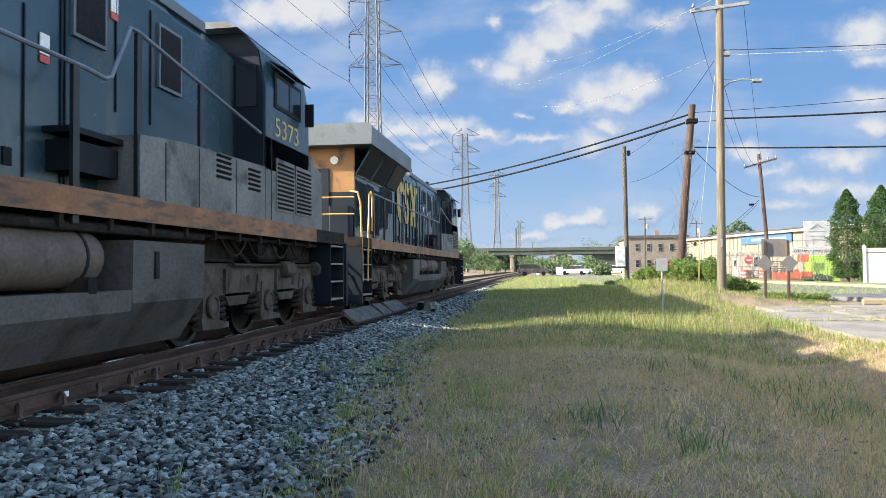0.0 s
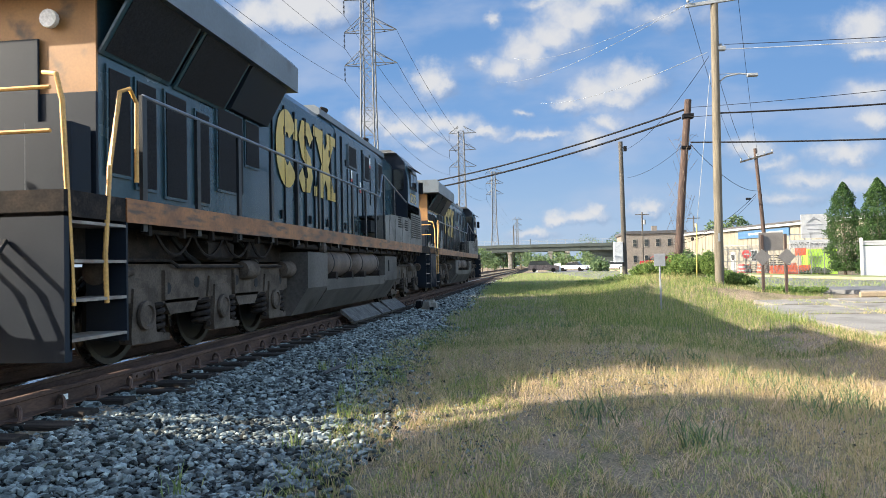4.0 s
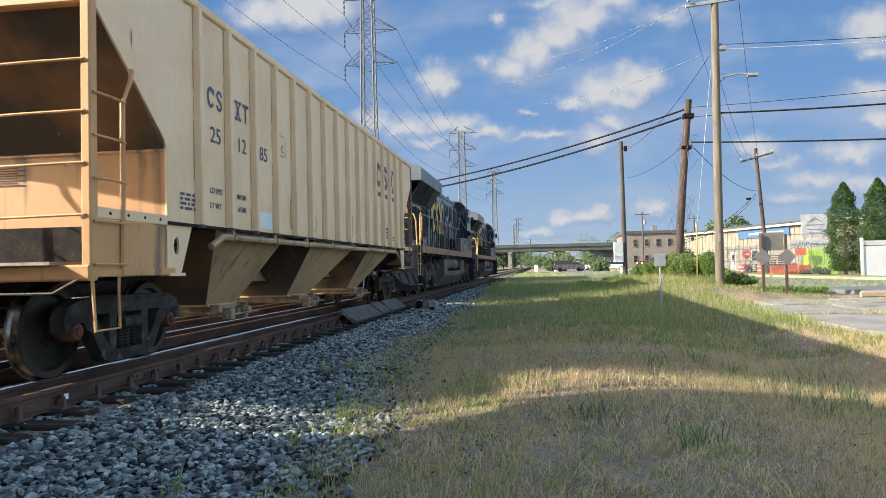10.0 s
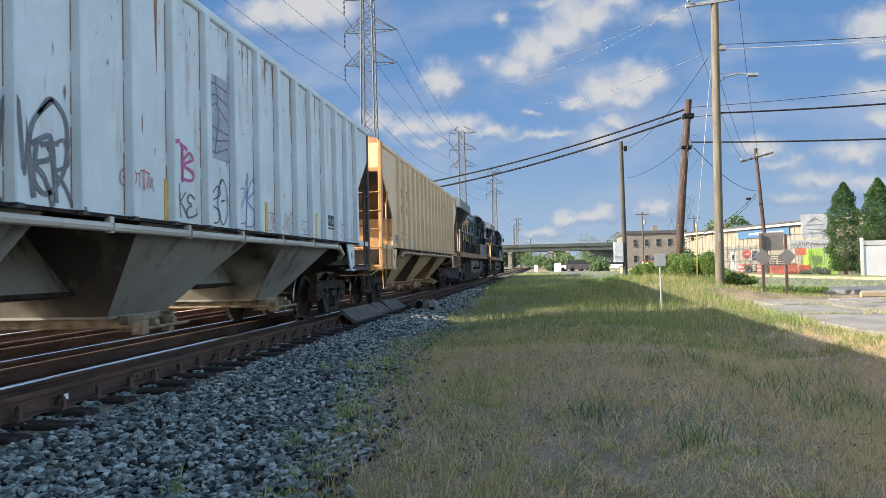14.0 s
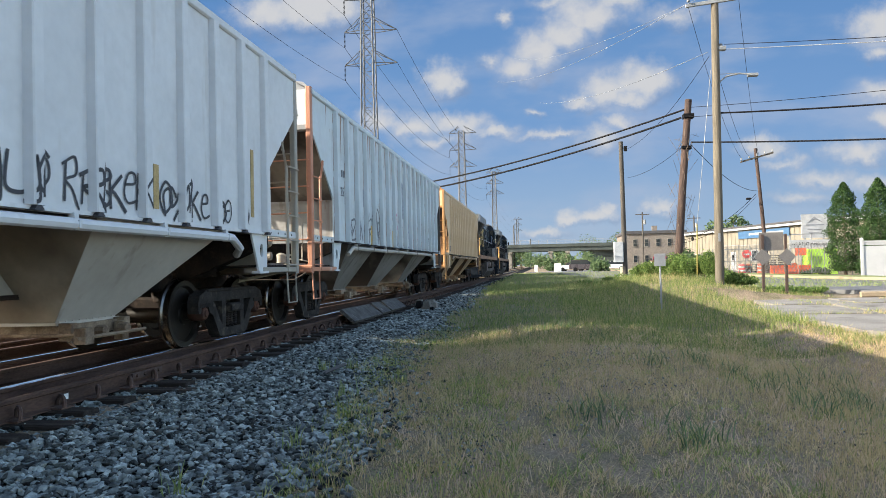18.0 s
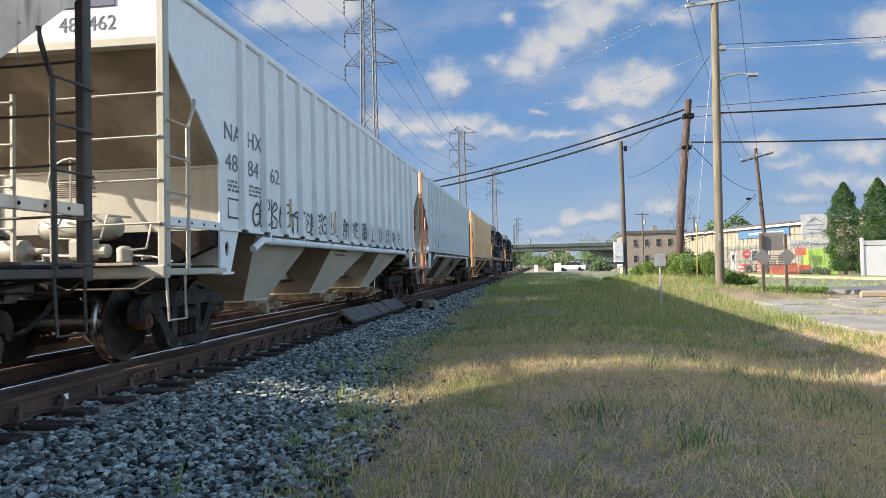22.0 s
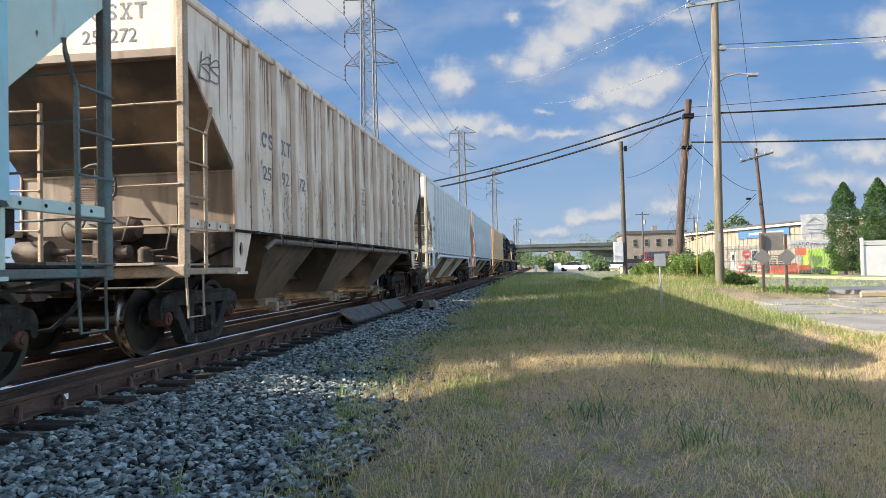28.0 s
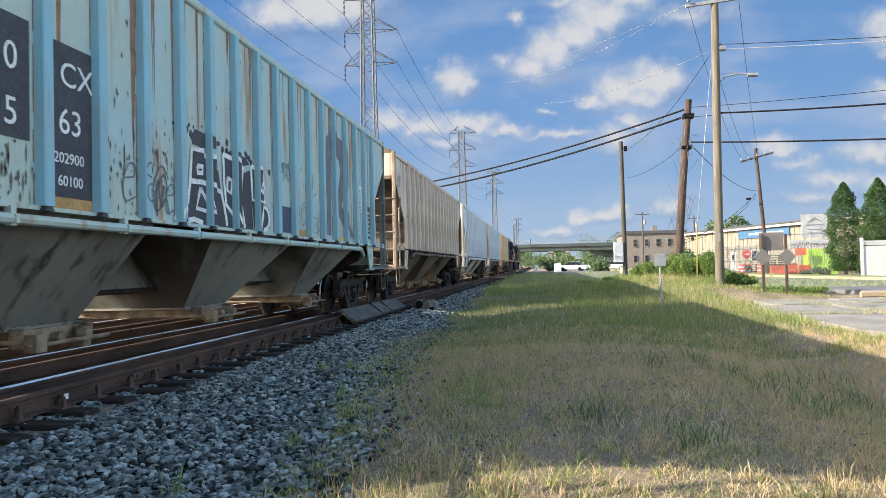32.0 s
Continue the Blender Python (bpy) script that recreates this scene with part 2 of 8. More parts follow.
for dx in (-0.7525, 0.7525):
    rail(TRACK_X + dx, -60, 420, "rail_1", "worn steel running rail with a polished head")
    rail(-10.25 + dx, -60, 420, "rail_2", "rusty rail of the parallel track")
rail(-4.50, -30, 60, "spare_rail", "rusty loose rail lying on the tie ends", False, -0.01)
rail(-5.93, -30, 60, "spare_rail", "rusty loose rail lying between the running rails", False, 0.0)
rail(-7.75, -30, 60, "spare_rail", "rusty loose rail lying between the tracks", False, -0.02)
rail(-8.45, -30, 60, "spare_rail", "rusty loose rail lying between the tracks", False, -0.02)

# ---------------- the sky behind everything ----------------
FAR = 2800.0


def sky_backdrop():
    """A wall of sky far behind all else: blue paling to the horizon, with drifting fair-weather clouds."""
    m = bpy.data.materials.new("sky_backdrop")
    m.use_nodes = True
    n, l = m.node_tree.nodes, m.node_tree.links
    n.remove(n["Principled BSDF"])
    em = n.new("ShaderNodeEmission")
    em.inputs[1].default_value = 0.87 * 2 ** -EXPOSURE
    l.new(em.outputs[0], n["Material Output"].inputs[0])
    co = n.new("ShaderNodeTexCoord")
    sc = n.new("ShaderNodeVectorMath")
    sc.operation = 'SCALE'
    sc.inputs["Scale"].default_value = 1 / FAR
    l.new(co.outputs["Object"], sc.inputs[0])
    # push the cloud shapes about with noise, so that their outlines are ragged
    nz = n.new("ShaderNodeTexNoise")
    nz.inputs["Scale"].default_value, nz.inputs["Detail"].default_value, nz.inputs["Roughness"].default_value = 26.0, 8.0, 0.6
    l.new(sc.outputs[0], nz.inputs["Vector"])
    sub = n.new("ShaderNodeVectorMath")
    sub.operation = 'SUBTRACT'
    sub.inputs[1].default_value = (0.5, 0.5, 0.5)
    l.new(nz.outputs["Color"], sub.inputs[0])
    wob = n.new("ShaderNodeVectorMath")
    wob.operation = 'MULTIPLY_ADD'
    wob.inputs[1].default_value = (0.060, 0.0, 0.040)
    l.new(sub.outputs[0], wob.inputs[0])
    l.new(sc.outputs[0], wob.inputs[2])

    def math_node(op, a, b=None, clamp=False):
        x = n.new("ShaderNodeMath")
        x.operation, x.use_clamp = op, clamp
        for s, v in zip(x.inputs, (a, b)):
            if v is None:
                continue
            if isinstance(v, float):
                s.default_value = v
            else:
                l.new(v, s)
        return x.outputs[0]
    best = None
    low = None
    for u, v, a, b, body in HEAPS + VEIL + FRINGE:
        mp = n.new("ShaderNodeMapping")
        mp.vector_type = 'TEXTURE'
        mp.inputs["Location"].default_value, mp.inputs["Scale"].default_value = (u, 0.0, v), (a * 1.45, 1.0, b * 1.5)
        l.new(wob.outputs[0], mp.inputs[0])
        ln = n.new("ShaderNodeVectorMath")
        ln.operation = 'LENGTH'
        l.new(mp.outputs[0], ln.inputs[0])
        f = math_node('SUBTRACT', body, ln.outputs["Value"])
        sp = n.new("ShaderNodeSeparateXYZ")
        l.new(mp.outputs[0], sp.inputs[0])
        best = f if best is None else math_node('MAXIMUM', best, f)
        lit = math_node('SUBTRACT', math_node('MULTIPLY', sp.outputs["Z"], 0.55), math_node('MULTIPLY', sp.outputs["X"], 0.22))
        sh = math_node('ADD', lit, math_node('MULTIPLY', f, 1.4))                   # tops and the sunward side catch more light
        low = sh if low is None else math_node('MAXIMUM', low, sh)
    fine = n.new("ShaderNodeTexNoise")
    fine.inputs["Scale"].default_value, fine.inputs["Detail"].default_value, fine.inputs["Roughness"].default_value = 34.0, 9.0, 0.6
    l.new(sc.outputs[0], fine.inputs["Vector"])
    dens = math_node('ADD', best, math_node('MULTIPLY', math_node('SUBTRACT', fine.outputs[0], 0.5), 1.15))

    def rng(src, a, b, c=0.0, d=1.0, smooth=True):
        x = n.new("ShaderNodeMapRange")
        x.interpolation_type = 'SMOOTHSTEP' if smooth else 'LINEAR'
        for i, val in enumerate((a, b, c, d)):
            x.inputs[1 + i].default_value = val
        l.new(src, x.inputs[0])
        return x.outputs[0]
    alpha = rng(dens, -0.22, 0.95, 0.0, 0.95)
    hue = n.new("ShaderNodeValToRGB")
    for e, (p, col) in zip((hue.color_ramp.elements[0], hue.color_ramp.elements[1]), ((0.0, (0.27, 0.34, 0.49, 1)), (1.0, (0.72, 0.725, 0.74, 1)))):
        e.position, e.color = p, col
    mid = hue.color_ramp.elements.new(0.45)
    mid.color = (0.46, 0.53, 0.67, 1)
    l.new(rng(math_node('ADD', low, math_node('MULTIPLY', fine.outputs[0], 0.35)), -0.05, 0.95, smooth=False), hue.inputs[0])
    blue = n.new("ShaderNodeValToRGB")
    pts = ((0.0, (0.46, 0.57, 0.70, 1)), (0.12, (0.36, 0.52, 0.73, 1)), (0.42, (0.20, 0.38, 0.69, 1)), (1.0, (0.105, 0.265, 0.58, 1)))
    blue.color_ramp.elements[0].position, blue.color_ramp.elements[0].color = pts[0]
    blue.color_ramp.elements[1].position, blue.color_ramp.elements[1].color = pts[3]
    for p, col in pts[1:3]:
        blue.color_ramp.elements.new(p).color = col
    sz = n.new("ShaderNodeSeparateXYZ")
    l.new(sc.outputs[0], sz.inputs[0])
    l.new(rng(sz.outputs["Z"], 0.0, 0.46, smooth=False), blue.inputs[0])
    # thin high veil
    veil = n.new("ShaderNodeTexNoise")
    veil.inputs["Scale"].default_value, veil.inputs["Detail"].default_value = 5.0, 6.0
    vm = n.new("ShaderNodeMapping")
    vm.inputs["Scale"].default_value = (1.0, 1.0, 2.6)
    l.new(sc.outputs[0], vm.inputs[0])
    l.new(vm.outputs[0], veil.inputs["Vector"])
    mix1 = n.new("ShaderNodeMix")
    mix1.data_type = 'RGBA'
    l.new(rng(veil.outputs[0], 0.42, 0.72, 0.0, 0.55), mix1.inputs[0])
    l.new(blue.outputs[0], mix1.inputs[6])
    mix1.inputs[7].default_value = (0.50, 0.57, 0.72, 1)
    mix2 = n.new("ShaderNodeMix")
    mix2.data_type = 'RGBA'
    l.new(alpha, mix2.inputs[0])
    l.new(mix1.outputs[2], mix2.inputs[6])
    l.new(hue.outputs[0], mix2.inputs[7])
    l.new(mix2.outputs[2], em.inputs[0])
    s = Shape()
    s.add([(-1.15 * FAR, 0, -30), (0.85 * FAR, 0, -30), (0.85 * FAR, 0, 0.62 * FAR), (-1.15 * FAR, 0, 0.62 * FAR)], [(0, 1, 2, 3)])
    return tagged(part("backdrop", s, m, at=pose(0, FAR, 1)), "blue sky with scattered white clouds", "sky", kind="structure")


# heading, height, half width and half height of each cloud puff, as slopes from the viewer, and its body
HEAPS = ((-0.028, 0.277, 0.026, 0.018, 1.0), (0.0, 0.301, 0.034, 0.027, 1.0), (0.036, 0.321, 0.038, 0.026, 1.0), (0.072, 0.346, 0.048, 0.026, 1.0), (0.107, 0.364, 0.04, 0.021, 0.9),
         (-0.136, 0.266, 0.024, 0.021, 1.15), (-0.048, 0.353, 0.013, 0.013, 0.8), (0.057, 0.224, 0.022, 0.012, 1.0), (0.093, 0.238, 0.029, 0.019, 1.1),
         (0.135, 0.249, 0.036, 0.022, 1.15), (0.119, 0.227, 0.032, 0.013, 0.9), (0.448, 0.306, 0.036, 0.022, 1.05), (0.453, 0.271, 0.032, 0.013, 0.8), (0.447, 0.218, 0.037, 0.014, 0.85),
         (0.455, 0.181, 0.022, 0.016, 1.0), (-0.33, 0.387, 0.076, 0.027, 1.15), (-0.40, 0.385, 0.05, 0.03, 1.0))
VEIL = ((-0.072, 0.293, 0.032, 0.011, 0.6), (-0.006, 0.211, 0.019, 0.007, 0.65), (-0.231, 0.214, 0.04, 0.018, 0.9), (-0.185, 0.203, 0.048, 0.016, 0.95), (-0.123, 0.201, 0.053, 0.014, 0.95),
        (-0.066, 0.192, 0.04, 0.010, 0.85), (0.013, 0.182, 0.06, 0.007, 0.75), (-0.148, 0.181, 0.088, 0.014, 0.6), (0.187, 0.34, 0.096, 0.021, 0.62), (0.022, 0.37, 0.048, 0.014, 0.65),
        (0.083, 0.172, 0.038, 0.019, 0.78), (0.108, 0.196, 0.022, 0.011, 0.9))
FRINGE = ((0.413, 0.139, 0.045, 0.016, 0.95), (0.298, 0.152, 0.03, 0.013, 1.0), (0.321, 0.129, 0.04, 0.013, 0.7), (0.37, 0.106, 0.064, 0.016, 0.7), (0.426, 0.095, 0.056, 0.018, 0.7),
          (0.341, 0.083, 0.072, 0.014, 0.6), (0.065, 0.064, 0.037, 0.009, 1.0), (0.03, 0.062, 0.016, 0.009, 1.0), (0.087, 0.07, 0.011, 0.010, 1.0), (0.161, 0.075, 0.024, 0.012, 0.95),
          (0.002, 0.045, 0.032, 0.008, 0.9))
sky_wall = sky_backdrop()

# ---------------- plants ----------------
def leaf_material(name, greens, straw=None, straw_at=0.6, patch_scale=0.6):
    """Leaves and blades: a colour for each one, browner in patches, letting some light through."""
    m = bpy.data.materials.new(name)
    m.use_nodes = True
    n, l = m.node_tree.nodes, m.node_tree.links
    b = n["Principled BSDF"]
    b.inputs["Roughness"].default_value = 0.65
    b.inputs["Specular IOR Level"].default_value = 0.25
    geo = n.new("ShaderNodeNewGeometry")
    r = n.new("ShaderNodeValToRGB")
    r.color_ramp.elements[0].color, r.color_ramp.elements[1].color = (*greens[0], 1), (*greens[-1], 1)
    for k, c in enumerate(greens[1:-1]):
        r.color_ramp.elements.new((k + 1) / (len(greens) - 1)).color = (*c, 1)
    l.new(geo.outputs["Random Per Island"], r.inputs[0])
    out = r.outputs[0]
    if straw:
        co = n.new("ShaderNodeTexCoord")
        t = n.new("ShaderNodeTexNoise")
        t.inputs["Scale"].default_value, t.inputs["Detail"].default_value = patch_scale, 5.0
        l.new(co.outputs["Object"], t.inputs["Vector"])
        ad = n.new("ShaderNodeMath")
        ad.operation = 'MULTIPLY_ADD'
        ad.inputs[1].default_value = 0.35
        l.new(geo.outputs["Random Per Island"], ad.inputs[0])
        l.new(t.outputs[0], ad.inputs[2])
        mr = n.new("ShaderNodeMapRange")
        mr.inputs[1].default_value, mr.inputs[2].default_value = straw_at, straw_at + 0.14
        l.new(ad.outputs[0], mr.inputs[0])
        x = n.new("ShaderNodeMix")
        x.data_type = 'RGBA'
        l.new(mr.outputs[0], x.inputs[0])
        l.new(out, x.inputs[6])
        x.inputs[7].default_value = (*straw, 1)
        out = x.outputs[2]
    l.new(out, b.inputs["Base Color"])
    tr = n.new("ShaderNodeBsdfTranslucent")
    l.new(out, tr.inputs[0])
    ms = n.new("ShaderNodeMixShader")
    ms.inputs[0].default_value = 0.35
    l.new(b.outputs[0], ms.inputs[1])
    l.new(tr.outputs[0], ms.inputs[2])
    l.new(ms.outputs[0], n["Material Output"].inputs[0])
    return m


LEAF = leaf_material("bush_leaf", ((0.05, 0.095, 0.022), (0.10, 0.16, 0.036), (0.18, 0.24, 0.065)))
LEAF_DARK = leaf_material("evergreen_leaf", ((0.014, 0.036, 0.012), (0.030, 0.068, 0.018), (0.055, 0.105, 0.026)))
LEAF_FAR = leaf_material("far_leaf", ((0.06, 0.10, 0.045), (0.09, 0.14, 0.06), (0.13, 0.17, 0.08)))
GRASS = leaf_material("grass_blade", ((0.16, 0.16, 0.066), (0.44, 0.355, 0.185), (0.74, 0.55, 0.31)), (0.56, 0.41, 0.28), 0.64, 0.9)
VERGE = leaf_material("verge_blade", ((0.095, 0.15, 0.036), (0.25, 0.30, 0.08), (0.43, 0.42, 0.15)), (0.48, 0.38, 0.21), 0.66, 0.7)
BANK = leaf_material("bank_blade", ((0.07, 0.125, 0.032), (0.155, 0.20, 0.055), (0.30, 0.295, 0.11)), (0.36, 0.30, 0.15), 0.74, 0.5)
TUFT = leaf_material("tuft_blade", ((0.05, 0.085, 0.04), (0.10, 0.15, 0.07), (0.20, 0.25, 0.12)))
GRASS_GREEN = leaf_material("green_blade", ((0.14, 0.20, 0.07), (0.20, 0.25, 0.09), (0.28, 0.28, 0.11)))
THATCH = leaf_material("thatch", ((0.52, 0.38, 0.255), (0.32, 0.23, 0.165), (0.16, 0.13, 0.08)))
STRAW = leaf_material("dead_blade", ((0.50, 0.37, 0.20), (0.42, 0.32, 0.17), (0.32, 0.26, 0.13)))
BARK = surface("bark", (0.12, 0.09, 0.065), (0.08, 0.06, 0.045), 8, 0.9, 0, 0.02, 30, stretch=(3, 3, 0.5))
grow = np.random.default_rng(11)


def fast_mesh(name, verts, faces, material):
    """A mesh straight from arrays of points and equal-sided faces."""
    me = bpy.data.meshes.new(name)
    k = faces.shape[1]
    me.vertices.add(len(verts))
    me.vertices.foreach_set("co", verts.astype(np.float32).ravel())
    me.loops.add(faces.size)
    me.loops.foreach_set("vertex_index", faces.astype(np.int32).ravel())
    me.polygons.add(len(faces))
    me.polygons.foreach_set("loop_start", np.arange(0, faces.size, k, dtype=np.int32))
    me.update(calc_edges=True)
    me.validate()
    me.polygons.foreach_set("use_smooth", [False] * len(me.polygons))
    if material:
        me.materials.append(material)
    return me


def leaves(points, size, material, name="crown", droop=0.3):
    """Small four-cornered leaves at the points, turned at random."""
    n = len(points)
    a = grow.normal(size=(n, 3))
    a[:, 2] -= droop
    a /= np.linalg.norm(a, axis=1, keepdims=True)
    b = np.cross(a, grow.normal(size=(n, 3)))
    b /= np.linalg.norm(b, axis=1, keepdims=True)
    s = size * grow.uniform(0.6, 1.4, (n, 1))
    v = np.stack([points - a * s * 0.1, points + a * s * 0.45 + b * s * 0.28, points + a * s, points + a * s * 0.45 - b * s * 0.28], 1)
    return fast_mesh(name, v.reshape(-1, 3), np.arange(4 * n).reshape(n, 4), material)


def blobs(n, clumps):
    """Points in the outer parts of several rounded clumps (centre, radii)."""
    out = []
    w = np.array([c[3] * c[4] * c[5] for c in clumps]) ** 0.67
    for c, k in zip(clumps, np.maximum(1, (n * w / w.sum()).astype(int))):
        d = grow.normal(size=(k, 3))
        d /= np.linalg.norm(d, axis=1, keepdims=True)
        r = grow.uniform(0.35, 1.0, (k, 1)) ** 0.5 * (1 + grow.normal(0, 0.10, (k, 1)))
        out.append(np.array(c[:3]) + d * r * np.array(c[3:]))
    return np.concatenate(out)


def tree(x, y, z, height, spread, label, material=LEAF_FAR, n=1400, leaf=0.35, seed=1, name="tree"):
    rnd = random.Random(seed)
    t = thing(name, label, "tree", at=pose(x, y, z))
    s = Shape().rod([(0, 0, -0.2), (0.05, 0, height * 0.3), (0, 0.1, height * 0.62)], height * 0.035, 8, height * 0.014)
    clumps = []
    for k in range(8):
        a, h = rnd.uniform(0, 6.28), rnd.uniform(0.38, 0.9)
        q = spread * rnd.uniform(0.25, 0.65) * (1.15 - 0.5 * h)
        s.rod([(0, 0, height * 0.3), (q * 0.5 * math.cos(a), q * 0.5 * math.sin(a), height * (0.3 + h) * 0.55), (q * math.cos(a), q * math.sin(a), height * h)], height * 0.012, 5, height * 0.004)
        r = spread * rnd.uniform(0.28, 0.48)
        clumps.append((q * math.cos(a), q * math.sin(a), height * h, r, r, r * 0.75))
    part("trunk", s, BARK, t)
    part("crown", leaves(blobs(n, clumps), leaf, material), None, t)
    return t


def shrub(x, y, w, h, label, n=2500, leaf=0.10, material=LEAF, seed=1, depth=None, name="bush"):
    rnd = random.Random(seed)
    z = ground_z(x, y)
    t = thing(name, label, "bush", at=pose(x, y, z))
    s, clumps = Shape(), []
    for k in range(9):
        a, q = rnd.uniform(-1, 1) * w * 0.5, rnd.uniform(-1, 1) * (depth or w) * 0.35
        hh = h * rnd.uniform(0.45, 0.95) * (1 - 0.35 * abs(a / (w * 0.5)))
        s.rod([(a * 0.4, q * 0.4, -0.1), (a * 0.8, q, hh * 0.5), (a, q, hh)], 0.018, 5, 0.006)
        clumps.append((a, q, hh * 0.62, w * 0.22, (depth or w) * 0.25, hh * 0.42))
    part("stem", s, BARK, t)
    part("foliage", leaves(blobs(n, clumps), leaf, material, "foliage"), None, t)
    return t


def evergreen(x, y, z, h, r, seed):
    t = thing("evergreen_tree", "tall dense dark green columnar evergreen", "tree", "columnar evergreens", at=pose(x, y, z))
    part("trunk", Shape().rod([(0, 0, -0.2), (0, 0, h * 0.9)], 0.12, 8, 0.03), BARK, t)
    rnd = np.random.default_rng(seed)
    n = 21000
    zz = rnd.uniform(0, 1, n) ** 1.15
    rr = r * (np.minimum(1, 0.55 + zz * 2.2) * (1 - zz ** 2.6) ** 0.7) * (1 + 0.22 * np.sin(zz * 31 + rnd.uniform(0, 6.28, n) * 0.15) * rnd.uniform(0.3, 1, n)) * rnd.uniform(0.6, 1.08, n)
    a = rnd.uniform(0, 6.28, n)
    rr *= 1 + 0.13 * np.sin(3 * a + zz * 9)
    part("crown", leaves(np.stack([rr * np.cos(a), rr * np.sin(a), 0.25 + zz * h], 1), 0.105, LEAF_DARK, droop=-0.5), None, t)
    return t


# ---------------- road, kerbs, broken parking slab ----------------
ROAD = [(3.0, 130), (4.2, 90), (6.2, 60), (7.8, 48), (9.1, 40), (10.5, 33.5), (12.3, 28.6), (15.5, 24.4), (20.5, 21.2), (40, 14)]


def road_band(o0, o1, z0, z1, c=0):
    """A band that runs beside the road's middle line, between two offsets to its far side."""
    s = Shape()
    P = [Vector(p) for p in ROAD]
    ring = []
    for i, p in enumerate(P):
        d = (P[min(i + 1, len(P) - 1)] - P[max(i - 1, 0)]).normalized()
        q = Vector((-d.y, d.x))
        a, b = p + q * o0, p + q * o1
        ring.append([(a.x, a.y, z0), (b.x, b.y, z0), (b.x, b.y, z1), (a.x, a.y, z1)])
    for i in range(len(ring) - 1):
        s.add(ring[i] + ring[i + 1], [(0, 1, 5, 4), (1, 2, 6, 5), (2, 3, 7, 6), (3, 0, 4, 7)])
    return s


KERB = surface("kerb_tan", (0.30, 0.225, 0.14), (0.24, 0.19, 0.125), 1.5, 0.9, 0, 0.004, 40)
tagged(part("road", road_band(-2.2, 7.0, -0.5, -0.085), ASPHALT), "grey asphalt street bending past the verge", "road", kind="structure")
tagged(part("kerb", road_band(7.0, 7.25, -0.5, 0.05), KERB), "tan concrete kerb along the far side", "kerb", kind="structure")
tagged(part("verge", road_band(7.25, 10.0, -0.5, 0.03), surface("mown_grass", (0.16, 0.19, 0.06), (0.12, 0.15, 0.045), 1.5, 0.95, 0, 0.02, 30, fine=0.4)), "mown grass strip behind the kerb", "grass", kind="structure")
lot = thing("parking_slab", "cracked pale concrete slabs with weeds in the joints", "pavement", kind="structure")
for i, (a, b, c0, c1) in enumerate(((5.6, 7.7, 13.2, 17.4), (7.8, 10.4, 12.6, 17.2), (10.5, 13.6, 11.8, 16.8), (5.5, 7.8, 17.6, 21.0), (7.9, 10.8, 17.4, 21.4), (10.9, 14.5, 17.0, 20.6), (6.6, 8.9, 21.4, 24.0), (9.0, 12.2, 21.6, 24.4))):
    z = -0.24 + 0.008 * (i % 3)
    part("slab", Shape().prism([(a, c0 + 0.2), (a + 0.25, c0), (b, c0 + 0.06), (b - 0.05, c1), (a + 0.12, c1 - 0.1)], 'z', z - 0.2, z), CONCRETE, lot)
for x, y, w in ((7.75, 27.4, 0.95), (10.25, 24.6, 2.6)):
    tagged(part("parking_stop", Shape().box(x, x + w, y, y + 0.16, -0.24, -0.06, 0.03), KERB), "tan concrete parking stop block", "parking stop")

# ---------------- poles and wires ----------------
def lean_pole(name, foot, top, r0, r1, material, label):
    t = thing(name, label, "utility pole", "utility poles", at=pose(*foot))
    part("shaft", Shape().rod([(0, 0, -0.6), tuple((b - a) * 0.5 for a, b in zip(foot, top)), tuple(b - a for a, b in zip(foot, top))], r0, 12, r1), material, t, smooth=True)
    return t


def wire(a, b, sag, r, material, name="overhead_wire", label="thin sagging overhead wire", n=14):
    a, b = Vector(a), Vector(b)
    pts = []
    for i in range(n + 1):
        u = i / n
        p = a.lerp(b, u)
        p.z -= sag * 4 * u * (1 - u)
        pts.append(p)
    return tagged(part(name, Shape().rod(pts, r, 5), material), label, "wire", "overhead wires")


p1 = lean_pole("utility_pole", (6.42, 27, 0.15), (6.55, 27, 11.2), 0.165, 0.135, POLE_PALE, "tall pale weathered utility pole with a lamp arm")
part("crossarm", Shape().quad((-0.93, -0.15, 10.27), (1.13, -0.15, 10.46), (1.13, -0.15, 10.58), (-0.93, -0.15, 10.39), 0.11), GALV, p1, "pale fibreglass crossarm")
arm = part("lamp_arm", Shape().rod([(0.1, 0, 7.38), (0.45, 0, 7.66), (0.9, 0, 7.74), (1.25, 0, 7.70)], 0.03, 8), GALV, p1, smooth=True)
part("lamp_head", Shape().box(1.2, 1.55, -0.1, 0.1, 7.60, 7.72, 0.03), GALV, arm)
part("lamp_brace", Shape().rod([(0.1, 0, 7.75), (0.85, 0, 7.76)], 0.012, 5), GALV, arm)
for xx, zz in ((-0.85, 10.42), (1.08, 10.6)):
    part("insulator", Shape().lathe([(0.02, 0), (0.06, 0.03), (0.06, 0.07), (0.03, 0.12), (0.05, 0.16), (0, 0.18)], (xx, -0.2, zz), 'z', 10), GALV, p1, smooth=True)
part("cable_bracket", Shape().box(0.14, 0.45, -0.1, 0.1, 8.62, 8.78, 0.02).lathe([(0.05, 0), (0.07, 0.05), (0.05, 0.1)], (0.3, 0, 8.78), 'z', 8), GALV, p1)
